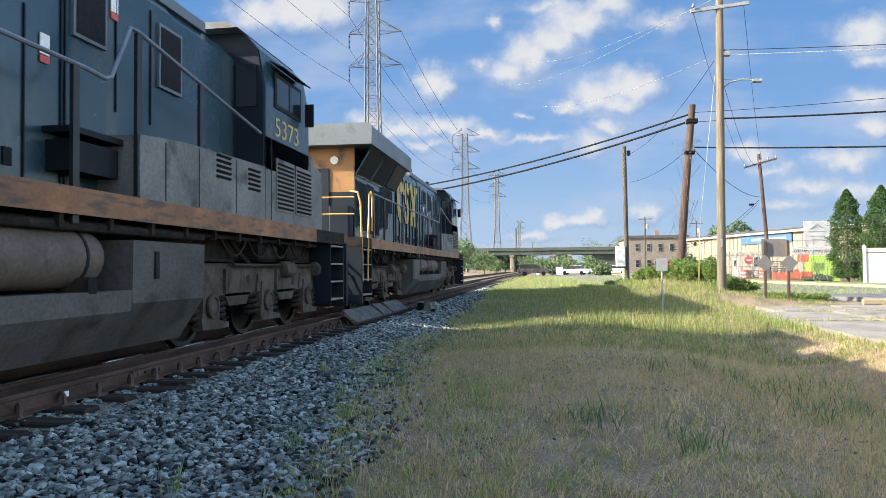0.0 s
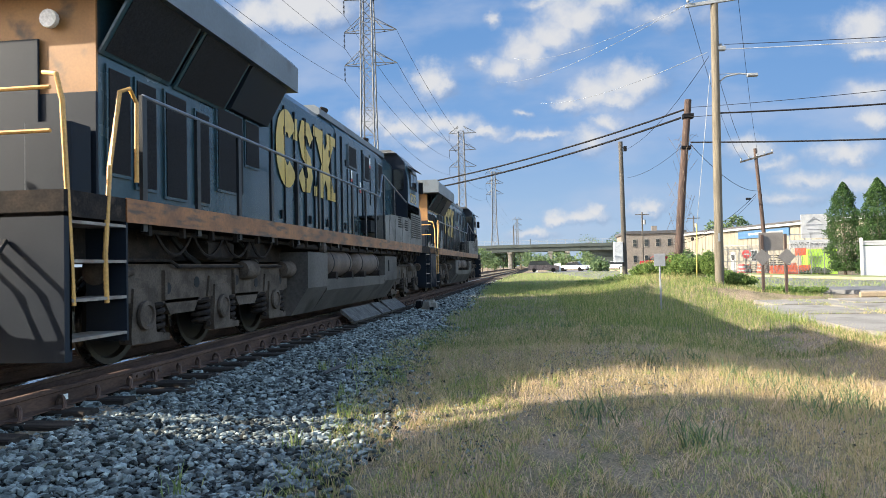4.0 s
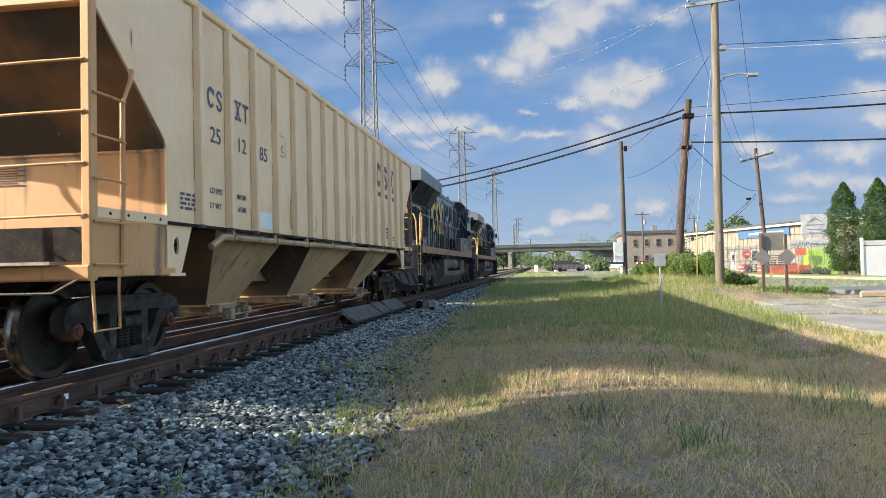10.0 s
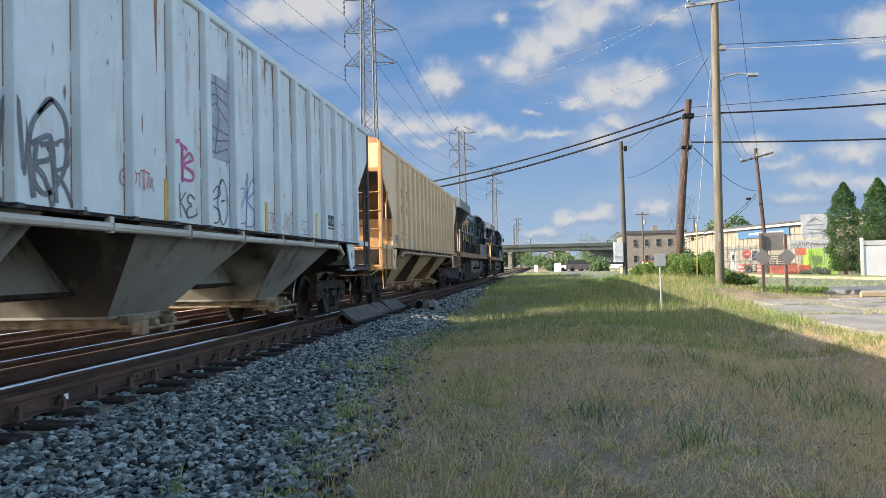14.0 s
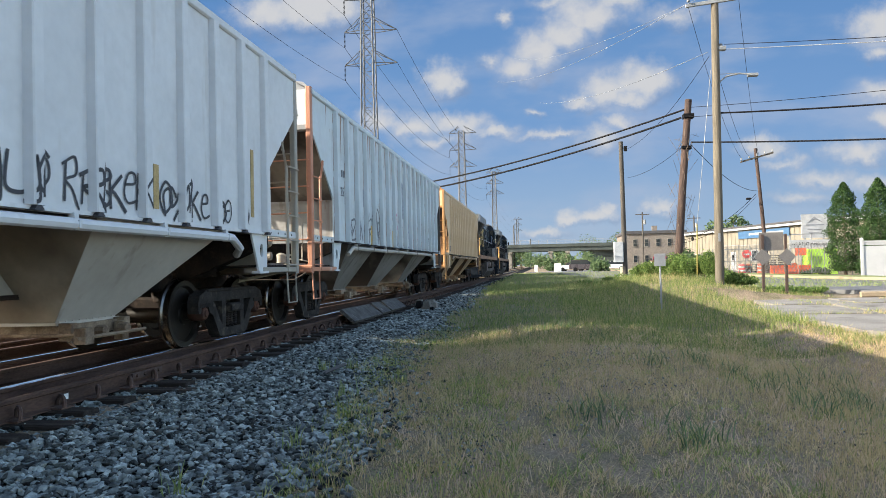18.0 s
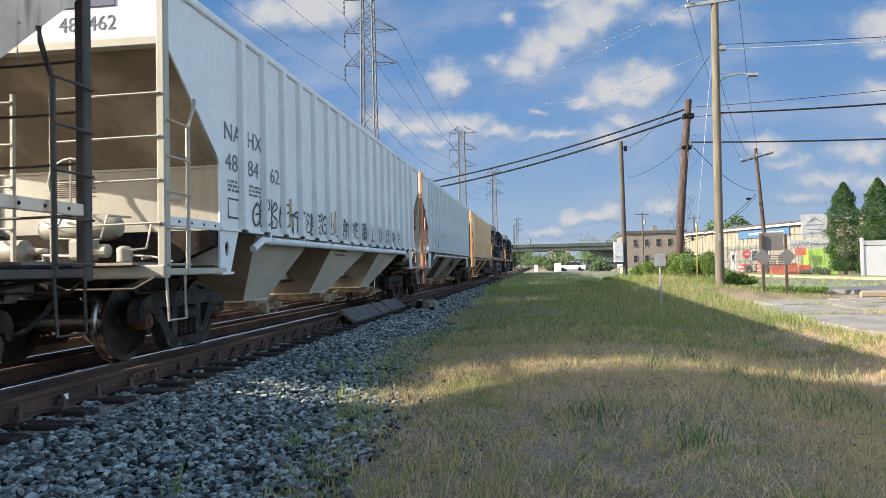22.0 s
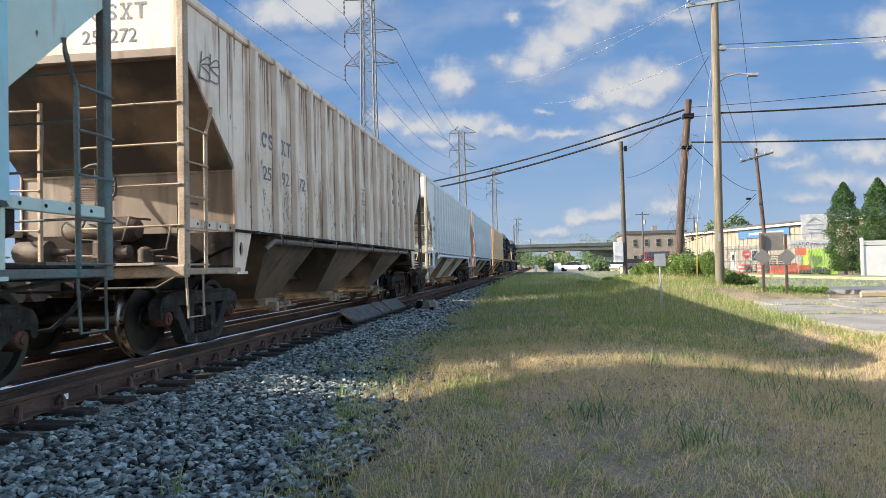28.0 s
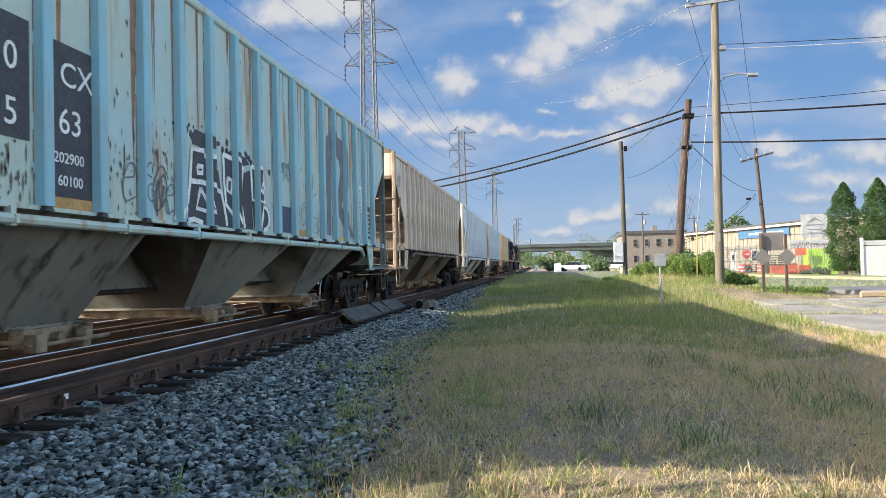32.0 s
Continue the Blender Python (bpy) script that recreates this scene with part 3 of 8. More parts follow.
part("pole_number_tag", Shape().box(-0.04, 0.04, -0.17, -0.165, 1.6, 1.9), GALV, p1)
p2 = lean_pole("utility_pole", (5.12, 45, 0.0), (5.05, 45, 8.6), 0.16, 0.13, POLE_GREY, "grey weathered utility pole with a meter cabinet")
part("meter_cabinet", Shape().box(-0.68, -0.12, -0.35, 0.1, 1.1, 2.35, 0.03), surface("cabinet_grey", (0.36, 0.38, 0.40), None, 3, 0.5), p2, "grey steel meter cabinet")
part("guard_post", Shape().box(-0.35, -0.22, -0.5, -0.4, -0.2, 0.8), surface("cream_plastic", (0.6, 0.55, 0.38), None, 3, 0.6), p2)
part("bracket", Shape().box(0.1, 0.3, -0.1, 0.1, 8.0, 8.3, 0.02), CABLE, p2)
p3 = lean_pole("utility_pole", (5.98, 33, 0.2), (6.74, 33, 8.35), 0.19, 0.15, POLE_RED, "leaning red-brown utility pole wrapped in dead vines")
vines = Shape()
rnd = random.Random(4)
for k in range(85):
    u = rnd.uniform(0.08, 0.78)
    a = rnd.uniform(0, 6.28)
    q = rnd.uniform(0.2, 0.75)
    x0, z0 = 0.76 * u, 8.2 * u
    vines.rod([(x0, 0, z0), (x0 + q * 0.5 * math.cos(a), q * 0.5 * math.sin(a), z0 + rnd.uniform(-0.2, 0.5)), (x0 + q * math.cos(a), q * math.sin(a), z0 + rnd.uniform(-0.5, 0.8))], 0.008, 3)
part("dead_vines", vines, BARK, p3, "thin dead vine stems")
part("cable_clamp", Shape().box(0.5, 0.95, -0.2, 0.2, 7.3, 7.5, 0.02), CABLE, p3)
part("cable_clamp", Shape().box(0.4, 0.8, -0.2, 0.2, 5.9, 6.05, 0.02), CABLE, p3)
p4 = lean_pole("utility_pole", (18.05, 60, 0.0), (17.35, 60, 10.1), 0.17, 0.13, POLE_RED, "leaning brown utility pole with a crossarm")
part("crossarm", Shape().quad((-1.9, -0.15, 8.95), (0.65, -0.15, 9.62), (0.65, -0.15, 9.76), (-1.9, -0.15, 9.09), 0.12), POLE_GREY, p4)
for k in range(5):
    part("insulator", Shape().lathe([(0.03, 0), (0.07, 0.06), (0.04, 0.14), (0.06, 0.2), (0, 0.24)], (-1.85 + 0.6 * k, -0.2, 9.12 + 0.158 * k), 'z', 8), GALV, p4, smooth=True)
for x, y, h, r in ((19.4, 140, 10.8, 0.17), (31.0, 150, 10.4, 0.16), (-9.5, 250, 15, 0.25), (-4.5, 300, 12, 0.2)):
    pp = lean_pole("utility_pole", (x, y, -0.2), (x, y, h), r, r * 0.8, POLE_GREY, "distant brown utility pole")
    if y < 200:
        part("crossarm", Shape().box(-1.3, 1.3, -0.1, 0.1, h - 0.35, h - 0.2), POLE_GREY, pp)
        part("transformer", Shape().lathe([(0, 0), (0.28, 0.02), (0.28, 0.9), (0, 0.95)], (0.4, 0, h - 2.2), 'z', 10), GALV, pp, smooth=True)
gw = thing("guy_marker", "yellow plastic guy-wire marker by a pole", "guy marker", at=pose(6.05, 29, 0.2))
part("tube", Shape().rod([(0, 0, 0), (0.06, 0, 2.3)], 0.024, 6), surface("yellow_plastic", (0.32, 0.27, 0.06), None, 4, 0.5), gw)
part("guy_wire", Shape().rod([(0.06, 0, 2.3), (0.4, -1.5, 8.0)], 0.010, 4), GALV, gw)
for a, b, sag, r, m in (
        ((5.5, 27, 10.55), (-4.5, 80, 21.95), 0.9, 0.010, WIRE_PALE), ((6.3, 27, 10.9), (-2.5, 80, 24.5), 0.9, 0.010, WIRE_PALE), ((6.24, 27, 8.74), (0.2, 70, 17.0), 0.6, 0.012, WIRE_PALE),
        ((6.7, 33, 7.96), (-14.0, 48, 6.2), 0.62, 0.045, CABLE), ((6.4, 33, 7.55), (-14.0, 48, 5.75), 0.62, 0.05, CABLE),
        ((6.7, 33, 7.6), (6.83, 27, 6.47), 0.05, 0.012, CABLE), ((6.6, 27, 6.47), (16.5, 22.8, 5.95), 0.12, 0.032, CABLE), ((6.8, 33, 6.42), (16.5, 22.5, 4.55), 0.10, 0.034, CABLE),
        ((6.75, 33, 8.0), (16.5, 22.5, 6.45), 0.12, 0.012, CABLE), ((6.8, 27, 8.82), (15.0, 19.5, 6.6), 0.03, 0.014, WIRE_PALE), ((6.85, 27, 9.0), (15.0, 19.5, 6.75), 0.06, 0.012, CABLE),
        ((6.77, 33, 6.34), (17.39, 60, 6.65), 0.55, 0.016, CABLE), ((5.39, 45, 8.1), (6.3, 27, 8.6), 0.5, 0.010, CABLE), ((5.39, 45, 6.33), (6.35, 33, 6.18), 0.25, 0.010, CABLE),
        ((17.3, 60, 6.4), (9.5, 55, 2.5), 0.8, 0.018, CABLE), ((17.3, 60, 6.2), (8.5, 50, 2.2), 0.9, 0.014, CABLE), ((16.3, 60, 9.3), (5.6, 27, 10.5), 0.9, 0.009, CABLE), ((17.6, 60, 9.6), (7.4, 27, 10.6), 0.9, 0.009, CABLE), ((17.0, 60, 9.3), (6.5, 27, 8.3), 0.7, 0.009, CABLE)):
    wire(a, b, sag, r, m)
tagged(part("splice_case", Shape().lathe([(0, -0.2), (0.09, -0.17), (0.09, 0.17), (0, 0.2)], (16.6, 59.6, 6.0), 'x', 10), CABLE, smooth=True), "black cable splice case on a wire", "splice case")


TOWER = surface("tower_steel", (0.085, 0.09, 0.097), (0.065, 0.07, 0.075), 1, 0.7, fine=0.05)


def pylon(x, y, h, label, spread=1.0, rod=0.085):
    """A lattice transmission tower with three pairs of arms and strings of insulators."""
    t = thing("transmission_tower", label, "pylon", "transmission towers", at=pose(x, y, -0.3))
    lev = [(0.0, 2.6), (h * 0.22, 1.7), (h * 0.44, 1.05), (h * 0.66, 0.92), (h * 0.8, 0.9), (h * 0.9, 0.85), (h, 0.78)]

    def half(z):
        for (z0, w0), (z1, w1) in zip(lev, lev[1:]):
            if z <= z1:
                return w0 + (w1 - w0) * (z - z0) / (z1 - z0)
        return lev[-1][1]
    for sx in (-1, 1):
        for sy in (-1, 1):
            part("leg", Shape().rod([(sx * w, sy * w, z) for z, w in lev], rod * 1.4, 4), TOWER, t)
    br = Shape()
    z = 0.0
    while z < h - 0.5:
        z2 = min(h, z + max(1.5, 2.1 * half(z)))
        a, b = half(z), half(z2)
        for s in (-1, 1):
            br.rod([(-a, s * a, z), (b, s * b, z2)], rod * 0.55, 3)
            br.rod([(a, s * a, z), (-b, s * b, z2)], rod * 0.55, 3)
            br.rod([(s * a, -a, z), (s * b, b, z2)], rod * 0.55, 3)
            br.rod([(-b, s * b, z2), (b, s * b, z2)], rod * 0.5, 3)
        z = z2
    part("bracing", br, TOWER, t)
    tips = []
    for za in (h - 10.6, h - 5.6, h - 0.6):
        for s, w in ((-1, 3.6), (1, 4.4)):
            q = Shape()
            a = half(za)
            for sy in (-1, 1):
                q.rod([(s * a, sy * a, za), (s * w, 0, za)], rod * 0.7, 4)
                q.rod([(s * a, sy * a, za + 2.0), (s * w, 0, za + 0.05)], rod * 0.7, 4)
                q.rod([(s * (a + w) / 2, sy * a * 0.5, za), (s * a, sy * a, za + 2.0)], rod * 0.5, 3)
            part("crossarm", q, TOWER, t)
        st = Shape()
        for k in range(12):
            st.lathe([(0.03, 0), (0.14, 0.05), (0.03, 0.12)], (-3.6, 0, za - 2.3 + 0.19 * k), 'z', 8)
        part("insulator_string", st, CABLE, t, smooth=True)
        tips.append(Vector((x - 3.6, y, za - 2.6)))
    return tips


TIPS = [pylon(-25.1, 103, 42.6, "tall grey lattice transmission tower beside the tracks"), pylon(-22.8, 208, 41.6, "grey lattice transmission tower farther along", rod=0.09),
        pylon(-21.3, 330, 45.5, "distant grey lattice transmission tower", rod=0.12), pylon(-20.5, 620, 42.0, "far grey lattice transmission tower", rod=0.16)]
for a, b in zip(TIPS, TIPS[1:]):
    for p, q in zip(a, b):
        wire(p, q, 3.0, 0.03, CABLE, "power_line", "thin power line between lattice towers", 24)
for p in TIPS[0]:
    wire(p, (p.x - 2.0, -4, p.z + 1.0), 3.0, 0.022, CABLE, "power_line", "thin power line between lattice towers", 24)
for dz in (0, 5):
    wire((-20.7, 103, 31.8 + dz), (-18.4, 208, 30.8 + dz), 3.0, 0.03, CABLE, "power_line", "thin power line between lattice towers", 24)

# ---------------- bridge and far vehicles ----------------
GIRDER = surface("girder_green", (0.042, 0.055, 0.05), (0.03, 0.038, 0.035), 0.3, 0.7, 0, 0.0, 10)
bridge = thing("road_bridge", "long dark steel girder road bridge on concrete piers", "bridge")
part("deck", Shape().box(-70, 26, 237, 249, 6.9, 7.35), GIRDER, bridge)
for yg in (237.6, 241, 245, 248.4):
    part("girder", Shape().box(-70, 24, yg - 0.2, yg + 0.2, 5.5, 6.9), GIRDER, bridge)
for k in range(27):
    part("stiffener", Shape().box(-69 + k * 3.4, -68.85 + k * 3.4, 237.3, 237.45, 5.5, 6.9), GIRDER, bridge)
part("parapet", Shape().box(-70, 26, 237.0, 237.25, 7.35, 7.9), GIRDER, bridge)
for k in range(33):
    part("railing_post", Shape().box(-70 + k * 3.0, -69.88 + k * 3.0, 237.05, 237.17, 7.9, 9.3), GALV, bridge)
for z in (8.3, 8.8, 9.25):
    part("rail_bar", Shape().box(-70, 24, 237.08, 237.14, z, z + 0.06), GALV, bridge)
for xp in (-46, -30, -10.5, 3.0, 8.6):
    part("pier", Shape().box(xp - 0.6, xp + 0.6, 238, 239.2, -0.6, 5.0, 0.1).box(xp - 0.6, xp + 0.6, 246, 247.2, -0.6, 5.0, 0.1).box(xp - 0.8, xp + 0.8, 237.4, 248.4, 4.9, 5.5, 0.1), CONCRETE, bridge)
part("abutment", Shape().box(16.5, 30, 239, 250, -0.6, 6.9), GIRDER, bridge)


def car(name, label, paint, L=4.6, W=1.8, Hh=1.5, suv=False, at=None):
    c = thing(name, label, "car", at=at)
    r = 0.33
    hood = 0.62 * Hh
    prof = [(-L / 2, 0.35), (-L / 2, hood), (-L / 2 + 0.15, hood + 0.05), (L / 2 - 0.9, hood + 0.02), (L / 2 - 0.05, hood - 0.12), (L / 2, 0.35)]
    part("body", Shape().prism(prof, 'x', -W / 2, W / 2), paint, c)
    back = -L / 2 + (0.15 if suv else 0.7)
    top = [(back, hood), (back + (0.15 if suv else 0.6), Hh), (L * 0.08, Hh), (L * 0.25, hood)]
    part("cabin", Shape().prism(top, 'x', -W / 2 + 0.1, W / 2 - 0.1), GLASS_CAR, c)
    part("roof", Shape().box(-W / 2 + 0.1, W / 2 - 0.1, back + (0.12 if suv else 0.55), L * 0.09, Hh - 0.04, Hh + 0.02), paint, c)
    for sx in (-1, 1):
        for yy in (-L * 0.3, L * 0.31):
            part("wheel", Shape().lathe([(0, -0.1), (r * 0.6, -0.1), (r, -0.08), (r, 0.08), (r * 0.6, 0.1), (0, 0.1)], (sx * (W / 2 - 0.08), yy, r), 'x', 16), CABLE, c, smooth=True)
        part("headlight", Shape().box(min(sx * W * 0.28, sx * W * 0.45), max(sx * W * 0.28, sx * W * 0.45), L / 2 - 0.06, L / 2 + 0.01, hood - 0.3, hood - 0.16), WHITE_LAMP, c)
        part("tail_light", Shape().box(min(sx * W * 0.36, sx * W * 0.48), max(sx * W * 0.36, sx * W * 0.48), -L / 2 - 0.01, -L / 2 + 0.03, hood - 0.3, hood - 0.1), TAIL_RED, c)
    return c


GLASS_CAR = surface("car_glass", (0.02, 0.025, 0.03), None, 3, 0.08, fine=0)
WHITE_LAMP = surface("lamp_clear", (0.75, 0.77, 0.8), None, 4, 0.15, fine=0)
TAIL_RED = surface("tail_red", (0.35, 0.02, 0.02), None, 4, 0.25, fine=0)
CAR_WHITE = surface("car_white", (0.75, 0.76, 0.76), None, 2, 0.25, fine=0.03)
CAR_SILVER = surface("car_silver", (0.42, 0.44, 0.46), None, 2, 0.25, 0.4, fine=0.03)
CAR_DARK = surface("car_dark", (0.06, 0.05, 0.055), None, 2, 0.25, fine=0.03)
for x, y, rz, mt, lb, sv in ((5.0, 118, 75, CAR_WHITE, "small white parked car by the bridge", False), (9.6, 128, 70, CAR_SILVER, "silver parked car by the bridge", False), (11.9, 122, 80, CAR_WHITE, "white parked car near the abutment", True)):
    car("parked_car", lb, mt, suv=sv, at=pose(x, y, -0.1, 0, 0, rz))
far_suv = car("moving_car", "dark sport utility car on the far street", CAR_DARK, 4.8, 1.9, 1.75, True)
tagged(part("far_street", Shape().box(-2, 60, 108, 116, -0.4, -0.12), ASPHALT), "grey street in the distance", "road", kind="structure")
tagged(part("far_lot", Shape().box(2, 40, 117, 135, -0.4, -0.1), CONCRETE), "pale parking ground before the bridge", "pavement", kind="structure")
for x, y, w, h in ((1.9, 112, 1.1, 1.2), (-1.2, 118, 0.5, 1.0)):
    tagged(part("utility_box", Shape().box(x, x + w, y, y + 0.6, -0.2, h, 0.05), CAR_WHITE), "small white roadside utility box", "utility box")

# ---------------- buildings on the street ----------------
BRICK = surface("brown_brick", (0.15, 0.132, 0.117), (0.12, 0.106, 0.094), 2.5, 0.9, 0, 0.0, 30, fine=0.2)
CREAM = surface("cream_siding", (0.175, 0.158, 0.122), (0.155, 0.14, 0.11), 0.8, 0.6, fine=0.06)
DARK_ROOF = surface("dark_roof", (0.05, 0.05, 0.055), None, 1, 0.8)
SIGN_BLUE = surface("sign_blue", (0.035, 0.095, 0.19), (0.03, 0.08, 0.16), 2, 0.5)
SIGN_WHITE = surface("sign_white", (0.30, 0.312, 0.325), None, 2, 0.4, fine=0.03)
ORANGE_PLASTIC = surface("orange_plastic", (0.62, 0.10, 0.035), (0.52, 0.09, 0.035), 2, 0.45)
RED_PLASTIC = surface("red_plastic", (0.6, 0.05, 0.05), None, 2, 0.45)
LIME = surface("lime_plastic", (0.28, 0.50, 0.03), (0.25, 0.45, 0.03), 2, 0.45)
VINYL = surface("white_vinyl", (0.40, 0.405, 0.41), (0.37, 0.375, 0.38), 1.5, 0.4, fine=0.04)
FENCE_WIRE = surface("fence_wire", (0.10, 0.105, 0.11), None, 3, 0.6, fine=0)
b1 = thing("brick_building", "two-storey brown brick building with arched windows", "building")
part("wall", Shape().box(17.4, 29.2, 150, 168, -0.4, 7.0), BRICK, b1)
part("roof", Shape().box(17.1, 29.5, 149.7, 168.3, 7.0, 7.6), DARK_ROOF, b1, "dark roof edge")
part("chimney", Shape().box(23.6, 24.6, 156, 157, 7.6, 8.9), BRICK, b1)
for k in range(5):
    for z in (1.0, 4.3):
        w = part("window", Shape().prism([(18.7 + 2.3 * k, z), (19.6 + 2.3 * k, z), (19.6 + 2.3 * k, z + 1.5), (19.4 + 2.3 * k, z + 1.75), (18.9 + 2.3 * k, z + 1.75), (18.7 + 2.3 * k, z + 1.5)], 'y', 149.9, 150.02), CONCRETE, b1)
        part("pane", Shape().box(18.82 + 2.3 * k, 19.48 + 2.3 * k, 149.86, 149.92, z + 0.12, z + 0.78).box(18.82 + 2.3 * k, 19.48 + 2.3 * k, 149.86, 149.92, z + 0.86, z + 1.52), GLASS_CAR, w)
b2 = thing("warehouse", "cream metal-sided single-storey warehouse with a pale roof edge", "building")
ux, uy = (29.1 - 20.4) / 31.22, -30.0 / 31.22          # along the wall, towards the street


def on_wall(u, off, z):
    return (20.4 + ux * u + uy * off, 105 + uy * u - ux * off, z)


def wall_box(u0, u1, o0, o1, z0, z1):
    p = [on_wall(u, o, z) for u in (u0, u1) for o in (o0, o1) for z in (z0, z1)]
    return Shape().add(p, [(0, 1, 3, 2), (4, 6, 7, 5), (0, 4, 5, 1), (2, 3, 7, 6), (0, 2, 6, 4), (1, 5, 7, 3)])


part("wall", wall_box(0, 36, -16, 0, -0.3, 4.75), CREAM, b2)
part("roof", wall_box(-0.4, 36.4, -16.4, 0.5, 4.75, 5.15), SIGN_WHITE, b2)
part("eave", wall_box(-0.5, 36.5, 0.45, 0.62, 5.05, 5.22), DARK_ROOF, b2)
for k in range(40):
    part("siding_rib", wall_box(0.3 + 0.9 * k, 0.42 + 0.9 * k, 0.0, 0.05, -0.2, 4.75), CREAM, b2)
for u in (3.0, 12.0):
    d = part("door", wall_box(u, u + 1.1, 0.0, 0.06, -0.2, 2.1), SIGN_WHITE, b2)
    part("door_window", wall_box(u + 0.2, u + 0.9, 0.055, 0.075, 1.1, 1.8), GLASS_CAR, d)
for u in (6.0, 8.4, 16.5):
    w = part("window", wall_box(u, u + 1.4, 0.0, 0.07, 0.9, 2.3), SIGN_WHITE, b2)
    part("pane", wall_box(u + 0.1, u + 1.3, 0.065, 0.085, 1.0, 2.2), GLASS_CAR, w)
part("wall_vent", wall_box(2.0, 2.7, 0.0, 0.1, 4.0, 4.4), CABLE, b2)
bs = part("shop_sign", wall_box(14.0, 24.0, 0.06, 0.18, 3.7, 4.6), SIGN_BLUE, b2, "blue fascia sign with pale bars")
part("sign_bars", wall_box(16.3, 23.0, 0.18, 0.2, 4.05, 4.3), SIGN_WHITE, bs)
for k in range(3):
    tree(27 + 3.5 * k, 118 + 2 * k, 0, 7.5 + (k % 2), 3.4, "leafy tree behind the warehouse", n=900, leaf=0.5, seed=70 + k)
board = thing("billboard", "white printed sign board on posts above the street", "sign")
part("panel", Shape().box(23.4, 25.65, 67.9, 68.0, 2.95, 5.1), SIGN_WHITE, board)
sgm = surface("sign_grey", (0.16, 0.17, 0.19), None, 3, 0.5)
part("mark", Shape().prism([(23.9, 4.35), (24.5, 4.9), (25.2, 4.35), (24.55, 4.65)], 'y', 67.86, 67.9), sgm, board)
part("print_bars", Shape().box(23.8, 25.3, 67.87, 67.9, 4.1, 4.18).box(23.9, 25.1, 67.87, 67.9, 3.7, 3.75).box(24.0, 25.0, 67.87, 67.9, 3.4, 3.44), sgm, board)
for xx in (23.7, 25.3):
    part("post", Shape().box(xx - 0.06, xx + 0.06, 68.0, 68.12, -0.3, 5.0), GALV, board)
banner = thing("banner_frame", "rental yard rack with a white lettered banner", "banner")
part("banner", Shape().box(21.7, 25.35, 65.9, 65.95, 2.05, 2.75), SIGN_WHITE, banner)
part("lettering", letters("WE RENT AND SELL", 0.36), CABLE, banner, at=pose(21.78, 65.89, 2.28, 90, 0, 0))
for xx in (21.75, 23.5, 25.3):
    part("post", Shape().box(xx - 0.05, xx + 0.05, 65.95, 66.05, -0.3, 3.3), GALV, banner)
part("rail", Shape().box(21.7, 25.4, 65.95, 66.05, 3.2, 3.3), GALV, banner)
tagged(part("green_bin", Shape().box(21.1, 23.3, 60, 61.4, -0.2, 1.85, 0.04), LIME), "lime green plastic storage bin", "bin")
BAND = surface("reflective_band", (0.42, 0.42, 0.41), None, 3, 0.4, fine=0.05)
for x, y, m in ((16.5, 62, RED_PLASTIC), (16.9, 61.2, ORANGE_PLASTIC), (16.1, 60, RED_PLASTIC), (17.5, 60.2, ORANGE_PLASTIC), (20.3, 60.8, ORANGE_PLASTIC)):
    dr = thing("traffic_drum", "orange-red plastic traffic drum with pale bands", "traffic drum", "traffic drums", at=pose(x, y, -0.2))
    part("barrel", Shape().lathe([(0, 0), (0.30, 0), (0.28, 0.25), (0.26, 0.27), (0.25, 0.55), (0.23, 0.57), (0.22, 0.85), (0.2, 0.95), (0, 0.97)], (0, 0, 0), 'z', 16), m, dr, smooth=True)
    for z, r in ((0.36, 0.266), (0.66, 0.236)):
        part("band", Shape().lathe([(r, 0), (r - 0.004, 0.13)], (0, 0, z), 'z', 16), BAND, dr, smooth=True)
for x, y, w in ((20.0, 59, 0.9), (17.6, 58, 1.0), (18.9, 58.6, 0.9)):
    ba = thing("barrier", "orange plastic road barrier", "barrier", "plastic road barriers", at=pose(x, y, -0.2))
    part("shell", Shape().prism([(-0.25, 0), (0.25, 0), (0.2, 0.2), (0.09, 0.45), (0.07, 0.8), (-0.07, 0.8), (-0.09, 0.45), (-0.2, 0.2)], 'x', 0, w), ORANGE_PLASTIC, ba)
stop = thing("work_sign", "round red work-zone sign panel on a stand", "work sign", at=pose(16.6, 60.6, -0.2))
part("disc", Shape().lathe([(0, 0), (0.36, 0), (0.36, 0.03), (0, 0.03)], (0, 0, 1.75), 'y', 16), RED_PLASTIC, stop)
part("print_bar", Shape().box(-0.2, 0.2, -0.01, -0.004, 1.69, 1.80), BAND, stop)
part("stand", Shape().box(-0.03, 0.03, 0.03, 0.06, 0, 1.5), GALV, stop)
panel = thing("work_sign", "orange work-zone sign panel on a stand", "work sign", at=pose(20.4, 59.5, -0.2))
part("panel", Shape().box(-0.42, 0.42, 0, 0.03, 1.55, 2.15), ORANGE_PLASTIC, panel)
part("stand", Shape().box(-0.04, 0.04, 0.03, 0.08, 0, 1.56), GALV, panel)
gate = thing("yard_gate", "grey steel yard gates behind the fence", "gate", at=pose(14.6, 63.5, -0.2))
for k in range(10):
    part("bar", Shape().rod([(0.42 * k, -0.1 * k, 0), (0.42 * k, -0.1 * k, 2.3)], 0.03, 5), FENCE_WIRE, gate)
for z in (0.3, 1.2, 2.2):
    part("rail", Shape().rod([(0, 0, z), (3.8, -0.9, z)], 0.035, 5), FENCE_WIRE, gate)
